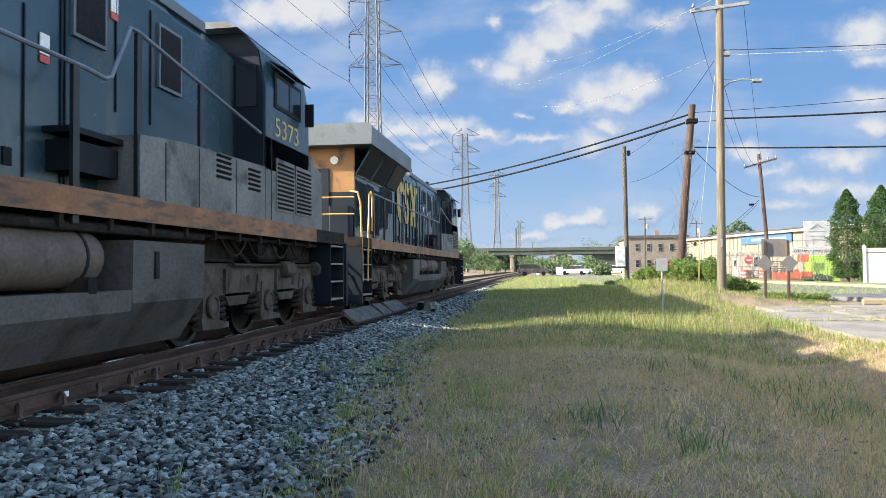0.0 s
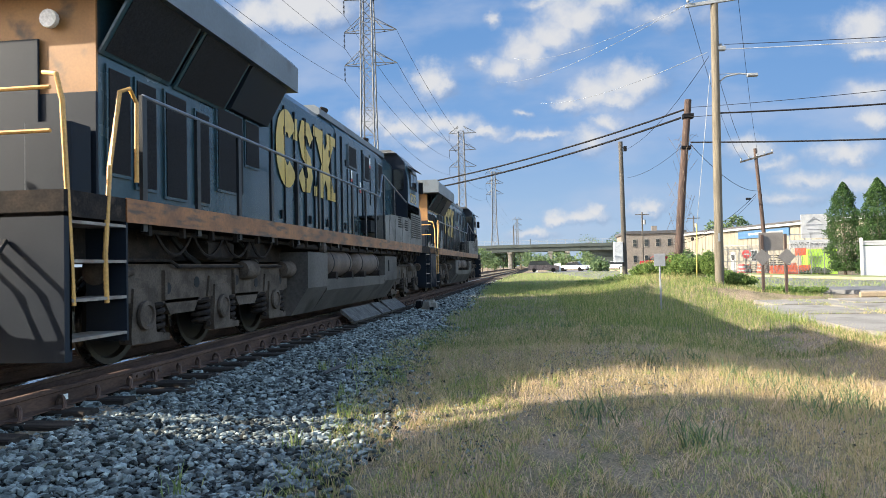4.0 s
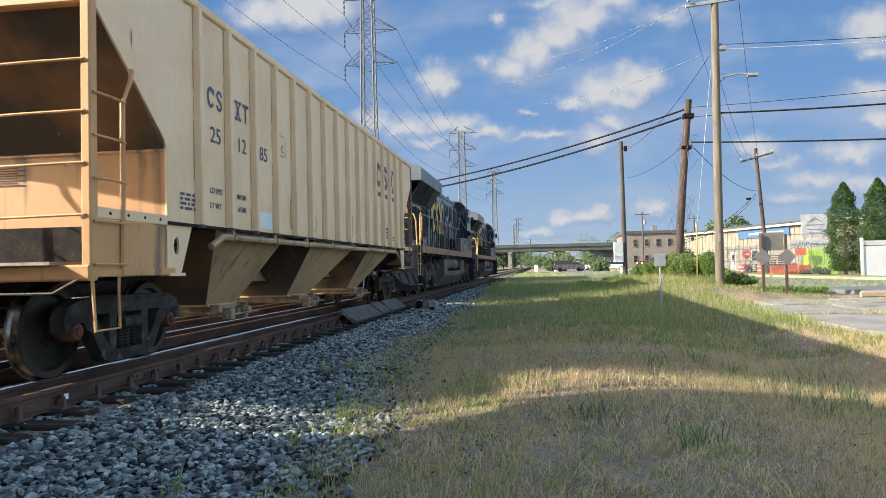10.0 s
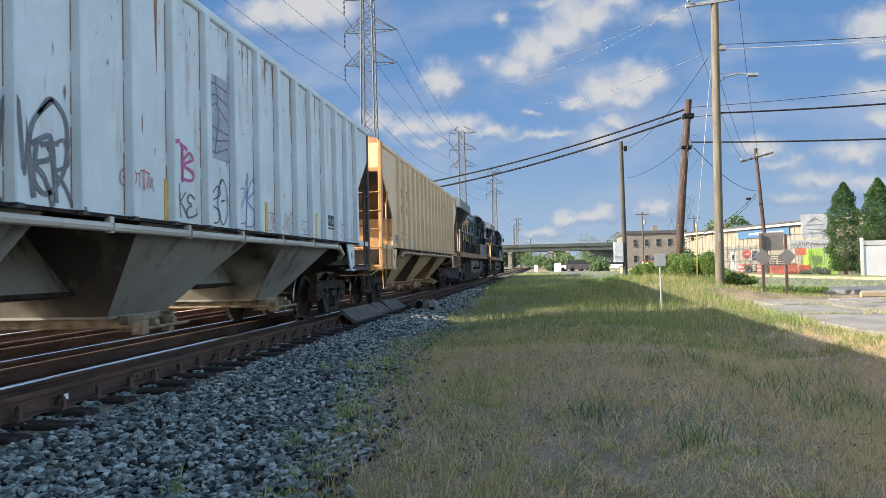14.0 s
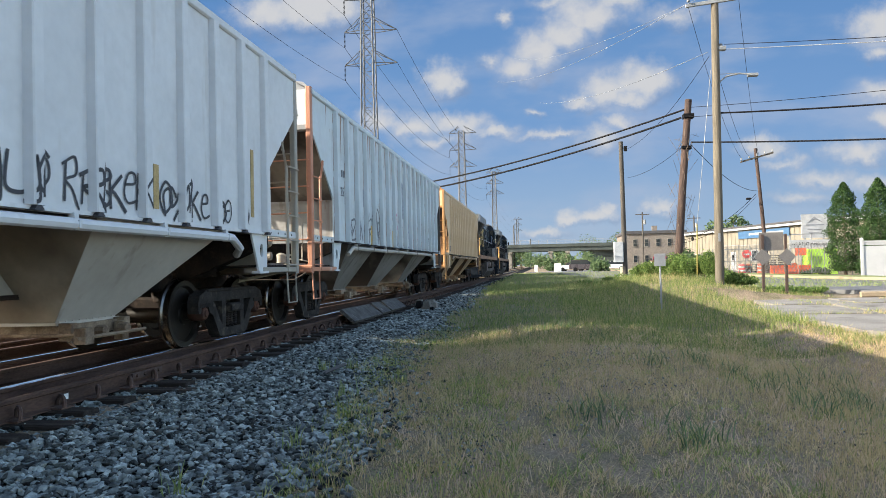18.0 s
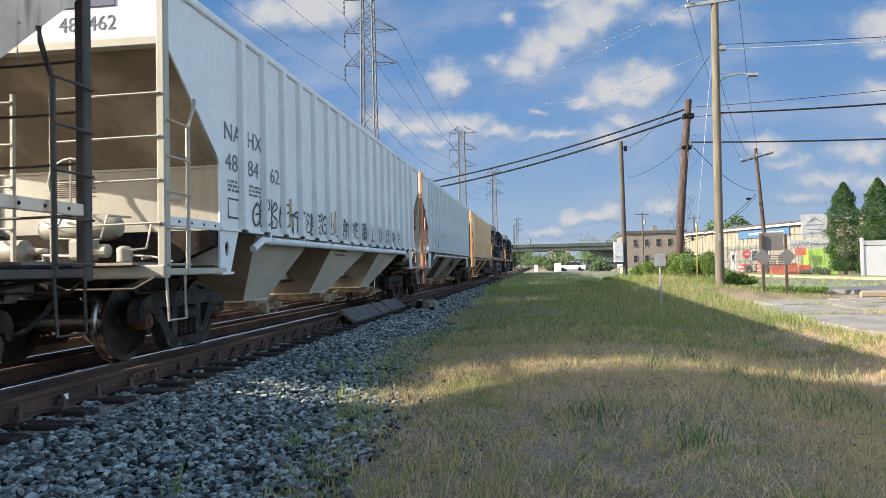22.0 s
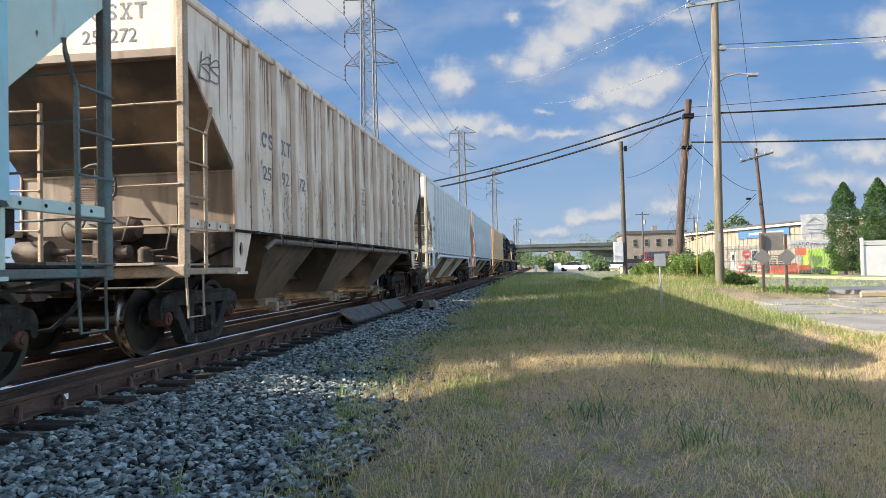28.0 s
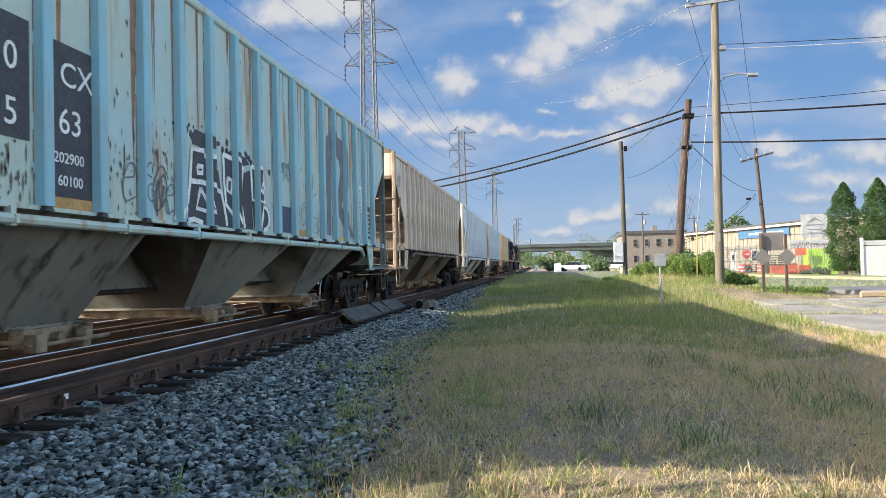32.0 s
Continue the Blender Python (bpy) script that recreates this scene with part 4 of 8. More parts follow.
for i, (x, y) in enumerate(((18.3, 59.5), (19.0, 60.0), (17.0, 61.0))):
    pl = thing("pallet_stack", "stack of grey wooden pallets", "pallets", "pallet stacks", at=pose(x, y, -0.15))
    for k in range(9 - 2 * i):
        part("pallet", Shape().box(-0.6, 0.6, -0.5, 0.5, 0.18 * k + 0.08, 0.18 * k + 0.13).box(-0.6, -0.5, -0.5, 0.5, 0.18 * k, 0.18 * k + 0.08).box(0.5, 0.6, -0.5, 0.5, 0.18 * k, 0.18 * k + 0.08), POLE_GREY, pl)
fence = thing("chain_fence", "grey chain-link yard fence with steel posts", "fence")
for k in range(14):
    x, y = 14.2 + 0.72 * k, 60.5 - 0.55 * k
    part("post", Shape().rod([(x, y, -0.3), (x, y, 2.3)], 0.024, 6), FENCE_WIRE, fence)
    if k < 13:
        m = Shape()
        for j in range(9):
            m.rod([(x + 0.08 * j, y - 0.061 * j, 0.0), (x + 0.08 * j + 0.3, y - 0.061 * j - 0.23, 2.2)], 0.010, 3)
            m.rod([(x + 0.08 * j, y - 0.061 * j, 2.2), (x + 0.08 * j + 0.3, y - 0.061 * j - 0.23, 0.0)], 0.010, 3)
        part("mesh_panel", m, FENCE_WIRE, fence)
part("top_rail", Shape().rod([(14.2, 60.5, 2.25), (14.2 + 0.72 * 13, 60.5 - 0.55 * 13, 2.25)], 0.025, 6), GALV, fence)
wf = thing("vinyl_fence", "white vinyl privacy fence with capped posts", "fence")
for k in range(4):
    x = 18.85 + 2.4 * k
    part("post", Shape().box(x - 0.07, x + 0.07, 44.93, 45.07, -0.2, 2.15).prism([(x - 0.09, 44.91), (x + 0.09, 44.91), (x + 0.09, 45.09), (x - 0.09, 45.09)], 'z', 2.15, 2.25, [(x - 0.01, 44.99), (x + 0.01, 44.99), (x + 0.01, 45.01), (x - 0.01, 45.01)]), VINYL, wf)
    if k < 3:
        part("panel", Shape().box(x + 0.07, x + 2.33, 44.98, 45.02, -0.05, 1.75), VINYL, wf)
        part("lattice", Shape().box(x + 0.07, x + 2.33, 44.985, 45.015, 1.80, 1.98), VINYL, wf)
        part("cap_rail", Shape().box(x + 0.07, x + 2.33, 44.95, 45.05, 1.98, 2.06), VINYL, wf)
SIGN_BACK = surface("sign_back", (0.125, 0.115, 0.108), (0.10, 0.092, 0.086), 3, 0.7)
DIAMOND = surface("diamond_back", (0.115, 0.108, 0.104), (0.10, 0.094, 0.09), 3, 0.6)
sb = thing("double_post_sign", "grey backs of a board and two diamond signs on brown posts", "sign")
for xx in (7.59, 8.35):
    part("post", Shape().box(xx - 0.045, xx + 0.045, 25.75, 25.84, -0.35, 1.92, 0.01), POLE_RED, sb)
part("board", Shape().box(7.50, 8.30, 25.85, 25.875, 1.36, 1.99), SIGN_BACK, sb)
for xx in (7.56, 8.36):
    part("diamond_panel", Shape().prism([(xx, 0.85), (xx + 0.29, 1.14), (xx, 1.43), (xx - 0.29, 1.14)], 'y', 25.70, 25.72), DIAMOND, sb, "grey back of a diamond sign")
sp = thing("street_sign", "small grey sign on a thin steel post in the grass", "sign", at=pose(3.22, 20, -0.35))
part("post", Shape().rod([(0, 0, -0.2), (-0.02, 0, 1.62)], 0.028, 6), GALV, sp)
part("panel", Shape().box(-0.17, 0.13, -0.035, -0.03, 1.28, 1.62), GALV, sp)

# ---------------- red pickup ----------------
CAR_RED = surface("pickup_red", (0.14, 0.006, 0.014), (0.12, 0.006, 0.013), 2, 0.22, fine=0.02)
CHROME = surface("chrome", (0.75, 0.75, 0.76), None, 3, 0.12, 1.0, fine=0)
TYRE = surface("tyre", (0.018, 0.018, 0.018), None, 6, 0.85)


def pickup():
    c = thing("pickup_truck", "bright red crew-cab pickup truck with chrome wheels", "pickup truck")
    part("chassis", Shape().box(-0.85, 0.85, -2.9, 2.8, 0.45, 0.75), TYRE, c)
    for sx in (-1, 1):
        side = [(-3.1, 0.62), (-2.45, 0.62), (-2.3, 0.95), (-1.55, 0.95), (-1.4, 0.58), (1.4, 0.58), (1.5, 0.98), (2.3, 0.98), (2.45, 0.6), (3.05, 0.6), (3.1, 1.2), (2.95, 1.35), (1.35, 1.42), (-1.05, 1.42), (-3.1, 1.42)]
        part("body_side", Shape().prism(side, 'x', min(sx * 0.88, sx * 1.0), max(sx * 0.88, sx * 1.0)), CAR_RED, c)
        for yy in (-1.92, 1.9):
            w = part("wheel", Shape().lathe([(0, -0.02), (0.25, -0.06), (0.26, -0.14), (0.40, -0.14), (0.42, -0.08), (0.42, 0.1), (0.40, 0.14), (0.26, 0.14), (0, 0.1)], (sx * 0.86, yy, 0.42), 'x', 22), TYRE, c, smooth=True)
            part("rim", Shape().lathe([(0, 0.10), (0.08, 0.115), (0.1, 0.09), (0.21, 0.10), (0.26, 0.145), (0.265, 0.13)] if sx > 0 else [(0, -0.10), (0.08, -0.115), (0.1, -0.09), (0.21, -0.10), (0.26, -0.145), (0.265, -0.13)], (sx * 0.86, yy, 0.42), 'x', 14), CHROME, w)
        for y0, y1 in ((-0.85, 0.15), (0.25, 1.15)):
            part("side_window", Shape().prism([(y0, 1.45), (y1 if y1 < 1 else 1.25, 1.45), (y1 if y1 < 1 else 0.75, 1.86), (y0 + 0.05, 1.86)], 'x', min(sx * 0.845, sx * 0.90), max(sx * 0.845, sx * 0.90)), GLASS_CAR, c)
            part("door_handle", Shape().box(min(sx * 1.0, sx * 1.03), max(sx * 1.0, sx * 1.03), y0 + 0.1, y0 + 0.3, 1.22, 1.27), CHROME, c)
        part("side_mirror", Shape().box(min(sx * 1.0, sx * 1.25), max(sx * 1.0, sx * 1.25), 1.05, 1.2, 1.42, 1.68, 0.03), TYRE, c)
        part("headlight", Shape().box(min(sx * 0.58, sx * 0.98), max(sx * 0.58, sx * 0.98), 3.0, 3.12, 0.95, 1.22, 0.02), WHITE_LAMP, c)
        part("tail_light", Shape().box(min(sx * 0.84, sx * 0.99), max(sx * 0.84, sx * 0.99), -3.13, -3.05, 1.0, 1.38), TAIL_RED, c)
        part("running_board", Shape().box(min(sx * 0.9, sx * 1.06), max(sx * 0.9, sx * 1.06), -1.3, 1.3, 0.46, 0.54), TYRE, c)
        part("door_seam", Shape().box(min(sx * 1.0, sx * 1.004), max(sx * 1.0, sx * 1.004), 0.19, 0.21, 0.6, 1.42).box(min(sx * 1.0, sx * 1.004), max(sx * 1.0, sx * 1.004), -1.0, -0.98, 0.6, 1.42), TYRE, c)
    part("bonnet", Shape().prism([(1.3, 1.3), (3.0, 1.22), (3.02, 1.34), (1.3, 1.45)], 'x', -0.9, 0.9), CAR_RED, c)
    part("cab", Shape().prism([(-1.1, 1.40), (1.45, 1.40), (0.75, 1.93), (-0.95, 1.93)], 'x', -0.86, 0.86), CAR_RED, c)
    part("windscreen", Shape().quad((-0.78, 1.40, 1.46), (0.78, 1.40, 1.46), (0.72, 0.82, 1.90), (-0.72, 0.82, 1.90), 0.02), GLASS_CAR, c)
    part("bed_floor", Shape().box(-0.88, 0.88, -3.0, -1.05, 0.75, 0.85), TYRE, c)
    part("tailgate", Shape().box(-0.88, 0.88, -3.1, -3.0, 0.7, 1.40), CAR_RED, c)
    part("grille", Shape().box(-0.58, 0.58, 3.0, 3.11, 0.88, 1.24, 0.02), TYRE, c)
    for k in range(3):
        part("grille_bar", Shape().box(-0.58, 0.58, 3.10, 3.135, 0.91 + 0.115 * k, 0.965 + 0.115 * k), CHROME, c)
    part("bumper", Shape().box(-1.0, 1.0, 3.0, 3.2, 0.55, 0.85, 0.05), CAR_RED, c)
    part("plate_bars", Shape().box(-0.2, 0.2, 3.2, 3.21, 0.64, 0.76), WHITE_LAMP, c)
    return c


red_pickup = pickup()

# ---------------- shrubs and trees ----------------
for x, y, w, h, n, sd in ((6.15, 29.3, 1.7, 1.45, 4800, 1), (7.0, 27.6, 1.5, 0.75, 2600, 2), (4.9, 32, 1.5, 0.85, 2400, 3), (5.5, 30.6, 1.3, 1.30, 2800, 9), (3.9, 38, 1.4, 0.5, 1000, 4), (8.5, 26.6, 1.5, 0.35, 1200, 5), (9.5, 27.4, 1.4, 0.35, 900, 6), (5.5, 36, 1.4, 0.95, 1600, 7), (2.5, 37.0, 1.2, 0.35, 500, 8)):
    shrub(x, y, w, h, "overgrown green weeds and bramble on the bank", int(n * 1.9), 0.072, LEAF, sd, 1.3)
evergreen(21.9, 55, -0.1, 6.4, 1.25, 1)
evergreen(21.6, 49.0, -0.1, 6.0, 1.15, 2)
evergreen(23.9, 50.5, -0.1, 6.0, 1.2, 3)
for x, y, h, w, sd in ((-13, 108, 5.5, 4.5, 1), (-16, 122, 6.5, 5, 2), (-18, 95, 4.0, 4, 3), (-12.5, 150, 4.5, 4, 4)):
    tree(x, y, -0.3, h, w, "leafy green scrub tree beyond the tracks", n=1500, leaf=0.4, seed=sd + 20)
for k in range(16):
    x, y = -60 + 11 * k + 3 * math.sin(k * 2.1), 262 + 14 * math.sin(k * 1.3)
    tree(x, y, -0.3, 6.5 + 2.5 * math.sin(k * 1.7) ** 2, 7, "distant green tree beyond the bridge", n=700, leaf=0.9, seed=k + 40)
for x, y, h, w, sd in ((-2.5, 205, 4.5, 4.5, 1), (0.5, 190, 3.4, 4.0, 2), (6.5, 200, 4.0, 4.5, 3), (12.5, 185, 3.6, 3.5, 4), (27, 250, 12.5, 7, 5), (19, 262, 11.5, 8, 6), (-14, 185, 4.0, 4.0, 7), (-11, 175, 3.0, 3.2, 8), (16, 80, 2.5, 2.2, 9), (1.5, 122, 1.8, 2.0, 10), (8.5, 105, 1.6, 1.8, 11)):
    tree(x, y, -0.2, h, w, "young green tree by the bridge", n=800, leaf=0.45, seed=sd + 90)
shrub(20.7, 57.5, 2.0, 0.8, "reddish green garden bush by the yard", 800, 0.16, LEAF_DARK, 60)
shrub(22.4, 53.0, 1.8, 1.6, "dark green ivy bush under the evergreens", 1200, 0.18, LEAF_DARK, 61)
scrub = [(-17.5 + 1.5 * math.sin(k * 1.7), -22 + 3.1 * k, 0.3 + 0.3 * math.sin(k * 2.3) ** 2, 1.6, 2.2, 0.9 + 0.5 * math.sin(k) ** 2) for k in range(34)]
tagged(part("trackside_scrub", leaves(blobs(16000, scrub), 0.17, LEAF_FAR, "trackside_scrub"), None), "low green scrub beyond the parallel track", "scrub", kind="stuff")
woods = [(x, y, 3.0, 9, 6, 3.6 + 1.4 * math.sin(x)) for x, y in [(-260 + 17 * k, 480 + 40 * math.sin(k * 0.9)) for k in range(34)]]
tagged(part("far_woods", leaves(blobs(9000, woods), 2.2, LEAF_FAR, "far_woods"), None), "hazy band of distant woods", "woods", kind="stuff")
# ---------------- lettering and paint marks ----------------
def writing(parent, txt, size, x, y, z, material, bold=0.0, name="lettering", label=""):
    """Characters on a side that faces +x; y, z is their lower rear corner."""
    me = letters(txt, size)
    if bold:
        for v in me.vertices:
            v.co.x *= 1 + bold
    return part(name, me, material, parent, label, at=pose(x, y, z, 90, 0, 90))


def writing_rear(parent, txt, size, x, y, z, material):
    """Characters on a face that looks backwards along -y."""
    return part("lettering", letters(txt, size), material, parent, at=pose(x, y, z, 90, 0, 0))


def mark_rear(parent, x, z, h, material):
    """The owner's mark as plain shapes on the rear end panel."""
    s = Shape()
    for k, kind in enumerate(("ring", "step", "cross", "post")):
        mark_form(s, kind, x + k * h * 0.95, z, h * 0.78, h, h * 0.18, 0.0)
    s.v = [(b, -H - 0.003 - a, c) for a, b, c in s.v]
    return tagged(part("painted_mark", s, material, parent), kind="stuff")


def bars(parent, x, y, z, w, h, rows, material, name="stencil", seed=1, fill=0.75):
    """Writing too small to read: rows of short bars."""
    rnd = random.Random(seed)
    s = Shape()
    step = h / rows
    for r in range(rows):
        a = y
        while a < y + w:
            b = min(a + rnd.uniform(0.06, 0.22) * (0.5 + w), y + w)
            s.box(x, x + 0.002, a, b - 0.02, z + r * step, z + (r + fill * 0.75) * step)
            a = b + 0.02
    return tagged(part(name, s, material, parent), kind="stuff")


def ribbon(s, pts, width, x):
    """A flat painted stroke on a side that faces +x, along points (y, z)."""
    pts = [Vector(p) for p in pts]
    L = []
    for i, p in enumerate(pts):
        d = pts[min(i + 1, len(pts) - 1)] - pts[max(i - 1, 0)]
        d = d.normalized() if d.length > 0 else Vector((1, 0))
        q = Vector((-d.y, d.x)) * width * 0.5
        L.append((p + q, p - q))
    for i in range(len(L) - 1):
        a, b = L[i], L[i + 1]
        s.add([(x, *a[0]), (x, *a[1]), (x, *b[1]), (x, *b[0])], [(0, 1, 2, 3)])


FORMS = (([(0.1, 0.0), (0.06, 1.0)], [(0.62, 0.95), (0.12, 0.5), (0.3, 0.42), (0.8, -0.05)]),
         ([(0.1, 0.6), (0.55, 0.68), (0.5, 0.95), (0.2, 0.9), (0.08, 0.4), (0.3, 0.08), (0.75, 0.2)],),
         ([(0.7, 0.85), (0.35, 1.0), (0.1, 0.5), (0.4, 0.02), (0.8, 0.4), (0.6, 0.8), (0.3, 0.6), (0.45, -0.1)],),
         ([(0.0, 0.8), (0.55, 0.9), (0.7, 0.75), (0.25, 0.3), (0.1, 0.05), (0.85, 0.1)],),
         ([(0.15, 0.85), (0.2, 0.05)], [(0.0, 0.8), (0.5, 1.0), (0.6, 0.65), (0.2, 0.5), (0.5, 0.3), (0.85, -0.15)]),
         ([(0.4, 1.0), (0.38, -0.12)], [(-0.1, 0.8), (0.4, 0.9), (1.0, 0.78)]),
         ([(0.5, 0.55), (0.15, 0.8), (0.1, 0.3), (0.5, 0.45), (0.85, 0.9), (0.9, 0.4), (0.5, 0.1), (0.3, -0.1)],),
         ([(0.05, 0.1), (0.25, 0.95), (0.45, 0.2), (0.6, 0.85), (0.9, 0.0)],),
         ([(0.5, 1.0), (0.1, 0.7), (0.1, 0.25), (0.5, 0.0), (0.9, 0.3), (0.85, 0.8), (0.45, 1.0), (0.2, 0.8)], [(0.3, 0.5), (0.7, 0.55)]),
         ([(0.05, 1.05), (0.12, -0.1)], [(0.0, 0.55), (0.5, 0.95), (0.75, 0.75), (0.15, 0.5), (0.8, 0.3), (0.7, 0.02), (0.1, 0.0)]),
         ([(0.75, 0.8), (0.3, 0.95), (0.1, 0.7), (0.5, 0.55), (0.15, 0.4), (0.2, 0.08), (0.8, 0.15), (1.1, 0.3)],),
         ([(0.2, 1.0), (0.1, 0.15), (0.45, 0.0), (0.75, 0.2), (0.7, 0.95), (0.75, -0.1), (0.55, -0.2)],))


def scrawl(parent, y, z, w, h, material, x=1.609, seed=1, width=0.03, name="painted_scrawl"):
    """Spray-painted marks: quick curved strokes crowded in a row, none of them letters of a word."""
    rnd = random.Random(seed)
    s = Shape()
    count = max(2, round(w / (0.58 * h)))
    cell = w / count
    lift = 0
    for k in range(count):
        form = FORMS[(rnd.randrange(len(FORMS)) + k) % len(FORMS)]
        tall, drop, slant, wide = rnd.uniform(0.75, 1.05), rnd.uniform(-0.04, 0.12), rnd.uniform(-0.10, 0.30), rnd.uniform(1.25, 1.7)
        for line in form:
            P = [line[0]] + list(line) + [line[-1]]
            pts = []
            for i in range(1, len(P) - 2):
                p0, p1, p2, p3 = (Vector(q) for q in P[i - 1:i + 3])
                for j in range(6):
                    u = j / 6
                    pts.append(0.5 * (2 * p1 + (p2 - p0) * u + (2 * p0 - 5 * p1 + 4 * p2 - p3) * u * u + (3 * p1 - p0 - 3 * p2 + p3) * u ** 3))
            pts.append(Vector(line[-1]))
            ribbon(s, [(y + cell * (k + (p.x + slant * (p.y - 0.4)) * wide), max(1.612, z + h * (drop + tall * p.y))) for p in pts], width * rnd.uniform(0.7, 1.1), x + 0.0004 * lift)
            lift += 1
    return tagged(part(name, over_ribs(s, parent), material, parent), kind="stuff")


def over_ribs(s, parent):
    """Carries flat paint marks on a wagon's side across the faces of its ribs."""
    centres, half = RIBS[parent.name]
    flat = [[s.v[i] for i in f] for f in s.f]
    for pts in flat:
        xs = [p[0] for p in pts]
        if max(xs) - min(xs) > 1e-5 or xs[0] < 1.606:
            continue
        for c in centres:
            poly = [(p[1], p[2]) for p in pts]
            for edge, way in ((c - half + 0.012, 1), (c + half - 0.012, -1)):
                cut = []
                for (ya, za), (yb, zb) in zip(poly, poly[1:] + poly[:1]):
                    ia, ib = (ya - edge) * way >= 0, (yb - edge) * way >= 0
                    if ia:
                        cut.append((ya, za))
                    if ia != ib:
                        u = (edge - ya) / (yb - ya)
                        cut.append((edge, za + (zb - za) * u))
                poly = cut
            if len(poly) > 2:
                s.add([(1.7015 + (xs[0] - 1.606) * 0.3 - 0.018 * (z - 1.6) / 2.62, y, z) for y, z in poly], [tuple(range(len(poly)))])
    return s


def patch(parent, x, y0, y1, z0, z1, material, name="paint_patch", label=""):
    return part(name, Shape().box(x - 0.004, x + 0.004, y0, y1, z0, z1), material, parent, label)


def mark_form(s, kind, y, z, w, h, t, x):
    """One plain painted form: an open ring, a stepped line, two crossed bars with feet, or a post under a bar."""
    if kind == "ring":
        ribbon(s, [(y + w * 0.5 + (w * 0.5 - t / 2) * math.cos(a), z + h / 2 + (h / 2 - t / 2) * math.sin(a)) for a in (math.radians(38 + 284 * k / 24) for k in range(25))], t, x)
        s.add([(x, y + w * 0.80, z + h * 0.66), (x, y + w, z + h * 0.66), (x, y + w, z + h * 0.95), (x, y + w * 0.86, z + h * 0.95)], [(0, 1, 2, 3)])
    elif kind == "step":
        ribbon(s, [(y + w * 0.90, z + h * 0.74), (y + w * 0.68, z + h - t * 0.5), (y + w * 0.32, z + h - t * 0.52), (y + t * 0.52, z + h * 0.75), (y + w * 0.34, z + h * 0.56),
                   (y + w * 0.70, z + h * 0.44), (y + w - t * 0.52, z + h * 0.25), (y + w * 0.68, z + t * 0.52), (y + w * 0.32, z + t * 0.5), (y + w * 0.10, z + h * 0.26)], t, x)
    elif kind == "cross":
        ribbon(s, [(y + w * 0.21, z + h * 0.08), (y + w * 0.79, z + h * 0.92)], t * 0.66, x)
        ribbon(s, [(y + w * 0.21, z + h * 0.92), (y + w * 0.79, z + h * 0.08)], t * 0.66, x + 0.001)
        for u, v in ((0.0, 0.0), (0.58, 0.0), (0.0, 0.86), (0.58, 0.86)):
            s.add([(x + 0.0015, y + w * u, z + h * v), (x + 0.0015, y + w * (u + 0.42), z + h * v), (x + 0.0015, y + w * (u + 0.42), z + h * (v + 0.14)), (x + 0.0015, y + w * u, z + h * (v + 0.14))], [(0, 1, 2, 3)])
    else:
        ribbon(s, [(y + w * 0.5, z), (y + w * 0.5, z + h)], t, x)
        ribbon(s, [(y, z + h - t / 2), (y + w, z + h - t / 2)], t, x + 0.001)


def mark_shapes(parent, x, z, h, places, material, under=True, heavy=0.33):
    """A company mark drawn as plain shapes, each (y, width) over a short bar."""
    for kind, (y, w) in zip(("ring", "step", "cross", "post"), places):
        s = Shape()
        mark_form(s, kind, y, z + (h * 0.26 if under else 0), w, h * (0.74 if under else 1.0), w * heavy, x)
        if under:
            s.add([(x, y, z), (x, y + w, z), (x, y + w, z + h * 0.13), (x, y, z + h * 0.13)], [(0, 1, 2, 3)])
        part("painted_mark", s, material, parent)


def chips(parent, seed, spots, material, name="chipped_paint"):
    """Peeled flecks and short runs, thick round some spots (y, z, spread along, spread up, how many)."""
    rnd = random.Random(seed)
    s = Shape()
    for y, z, a, b, n in spots:
        for k in range(n):
            u, v = rnd.gauss(y, a), max(1.63, min(4.15, rnd.gauss(z, b)))
            w, h = rnd.uniform(0.004, 0.016), rnd.uniform(0.012, 0.05) * (1 if k % 4 else 2.6)
            s.add([(1.6085, u - w, v + h * 0.3), (1.6085, u, v - h), (1.6085, u + w, v), (1.6085, u + w * 0.3, v + h)], [(0, 1, 2, 3)])
    return tagged(part(name, s, material, parent), kind="stuff")


BLACK_PAINT = surface("black_paint", (0.03, 0.032, 0.04), (0.05, 0.052, 0.06), 5, 0.7, fine=0.3)
NAVY_PAINT = surface("navy_paint", (0.035, 0.045, 0.09), (0.06, 0.07, 0.12), 5, 0.7, fine=0.3)
GREY_PAINT = surface("grey_letter", (0.10, 0.105, 0.12), (0.16, 0.165, 0.18), 5, 0.7, fine=0.3)
WHITE_PAINT = surface("white_paint", (0.72, 0.72, 0.70), (0.6, 0.6, 0.58), 4, 0.6)
YELLOW_TAPE = surface("yellow_tape", (0.62, 0.38, 0.05), (0.5, 0.32, 0.06), 5, 0.5)
PINK_SPRAY = surface("pink_spray", (0.45, 0.10, 0.22), None, 6, 0.7)
BLUE_SPRAY = surface("blue_spray", (0.06, 0.08, 0.35), None, 6, 0.7)
RED_SPRAY = surface("red_spray", (0.40, 0.18, 0.18), None, 6, 0.7)
YELLOW_MARK = surface("yellow_mark", (0.46, 0.305, 0.056), (0.39, 0.262, 0.058), 3, 0.45, fine=0.15, grime=(0.3, 0.26, 0.12), grime_at=0.62)

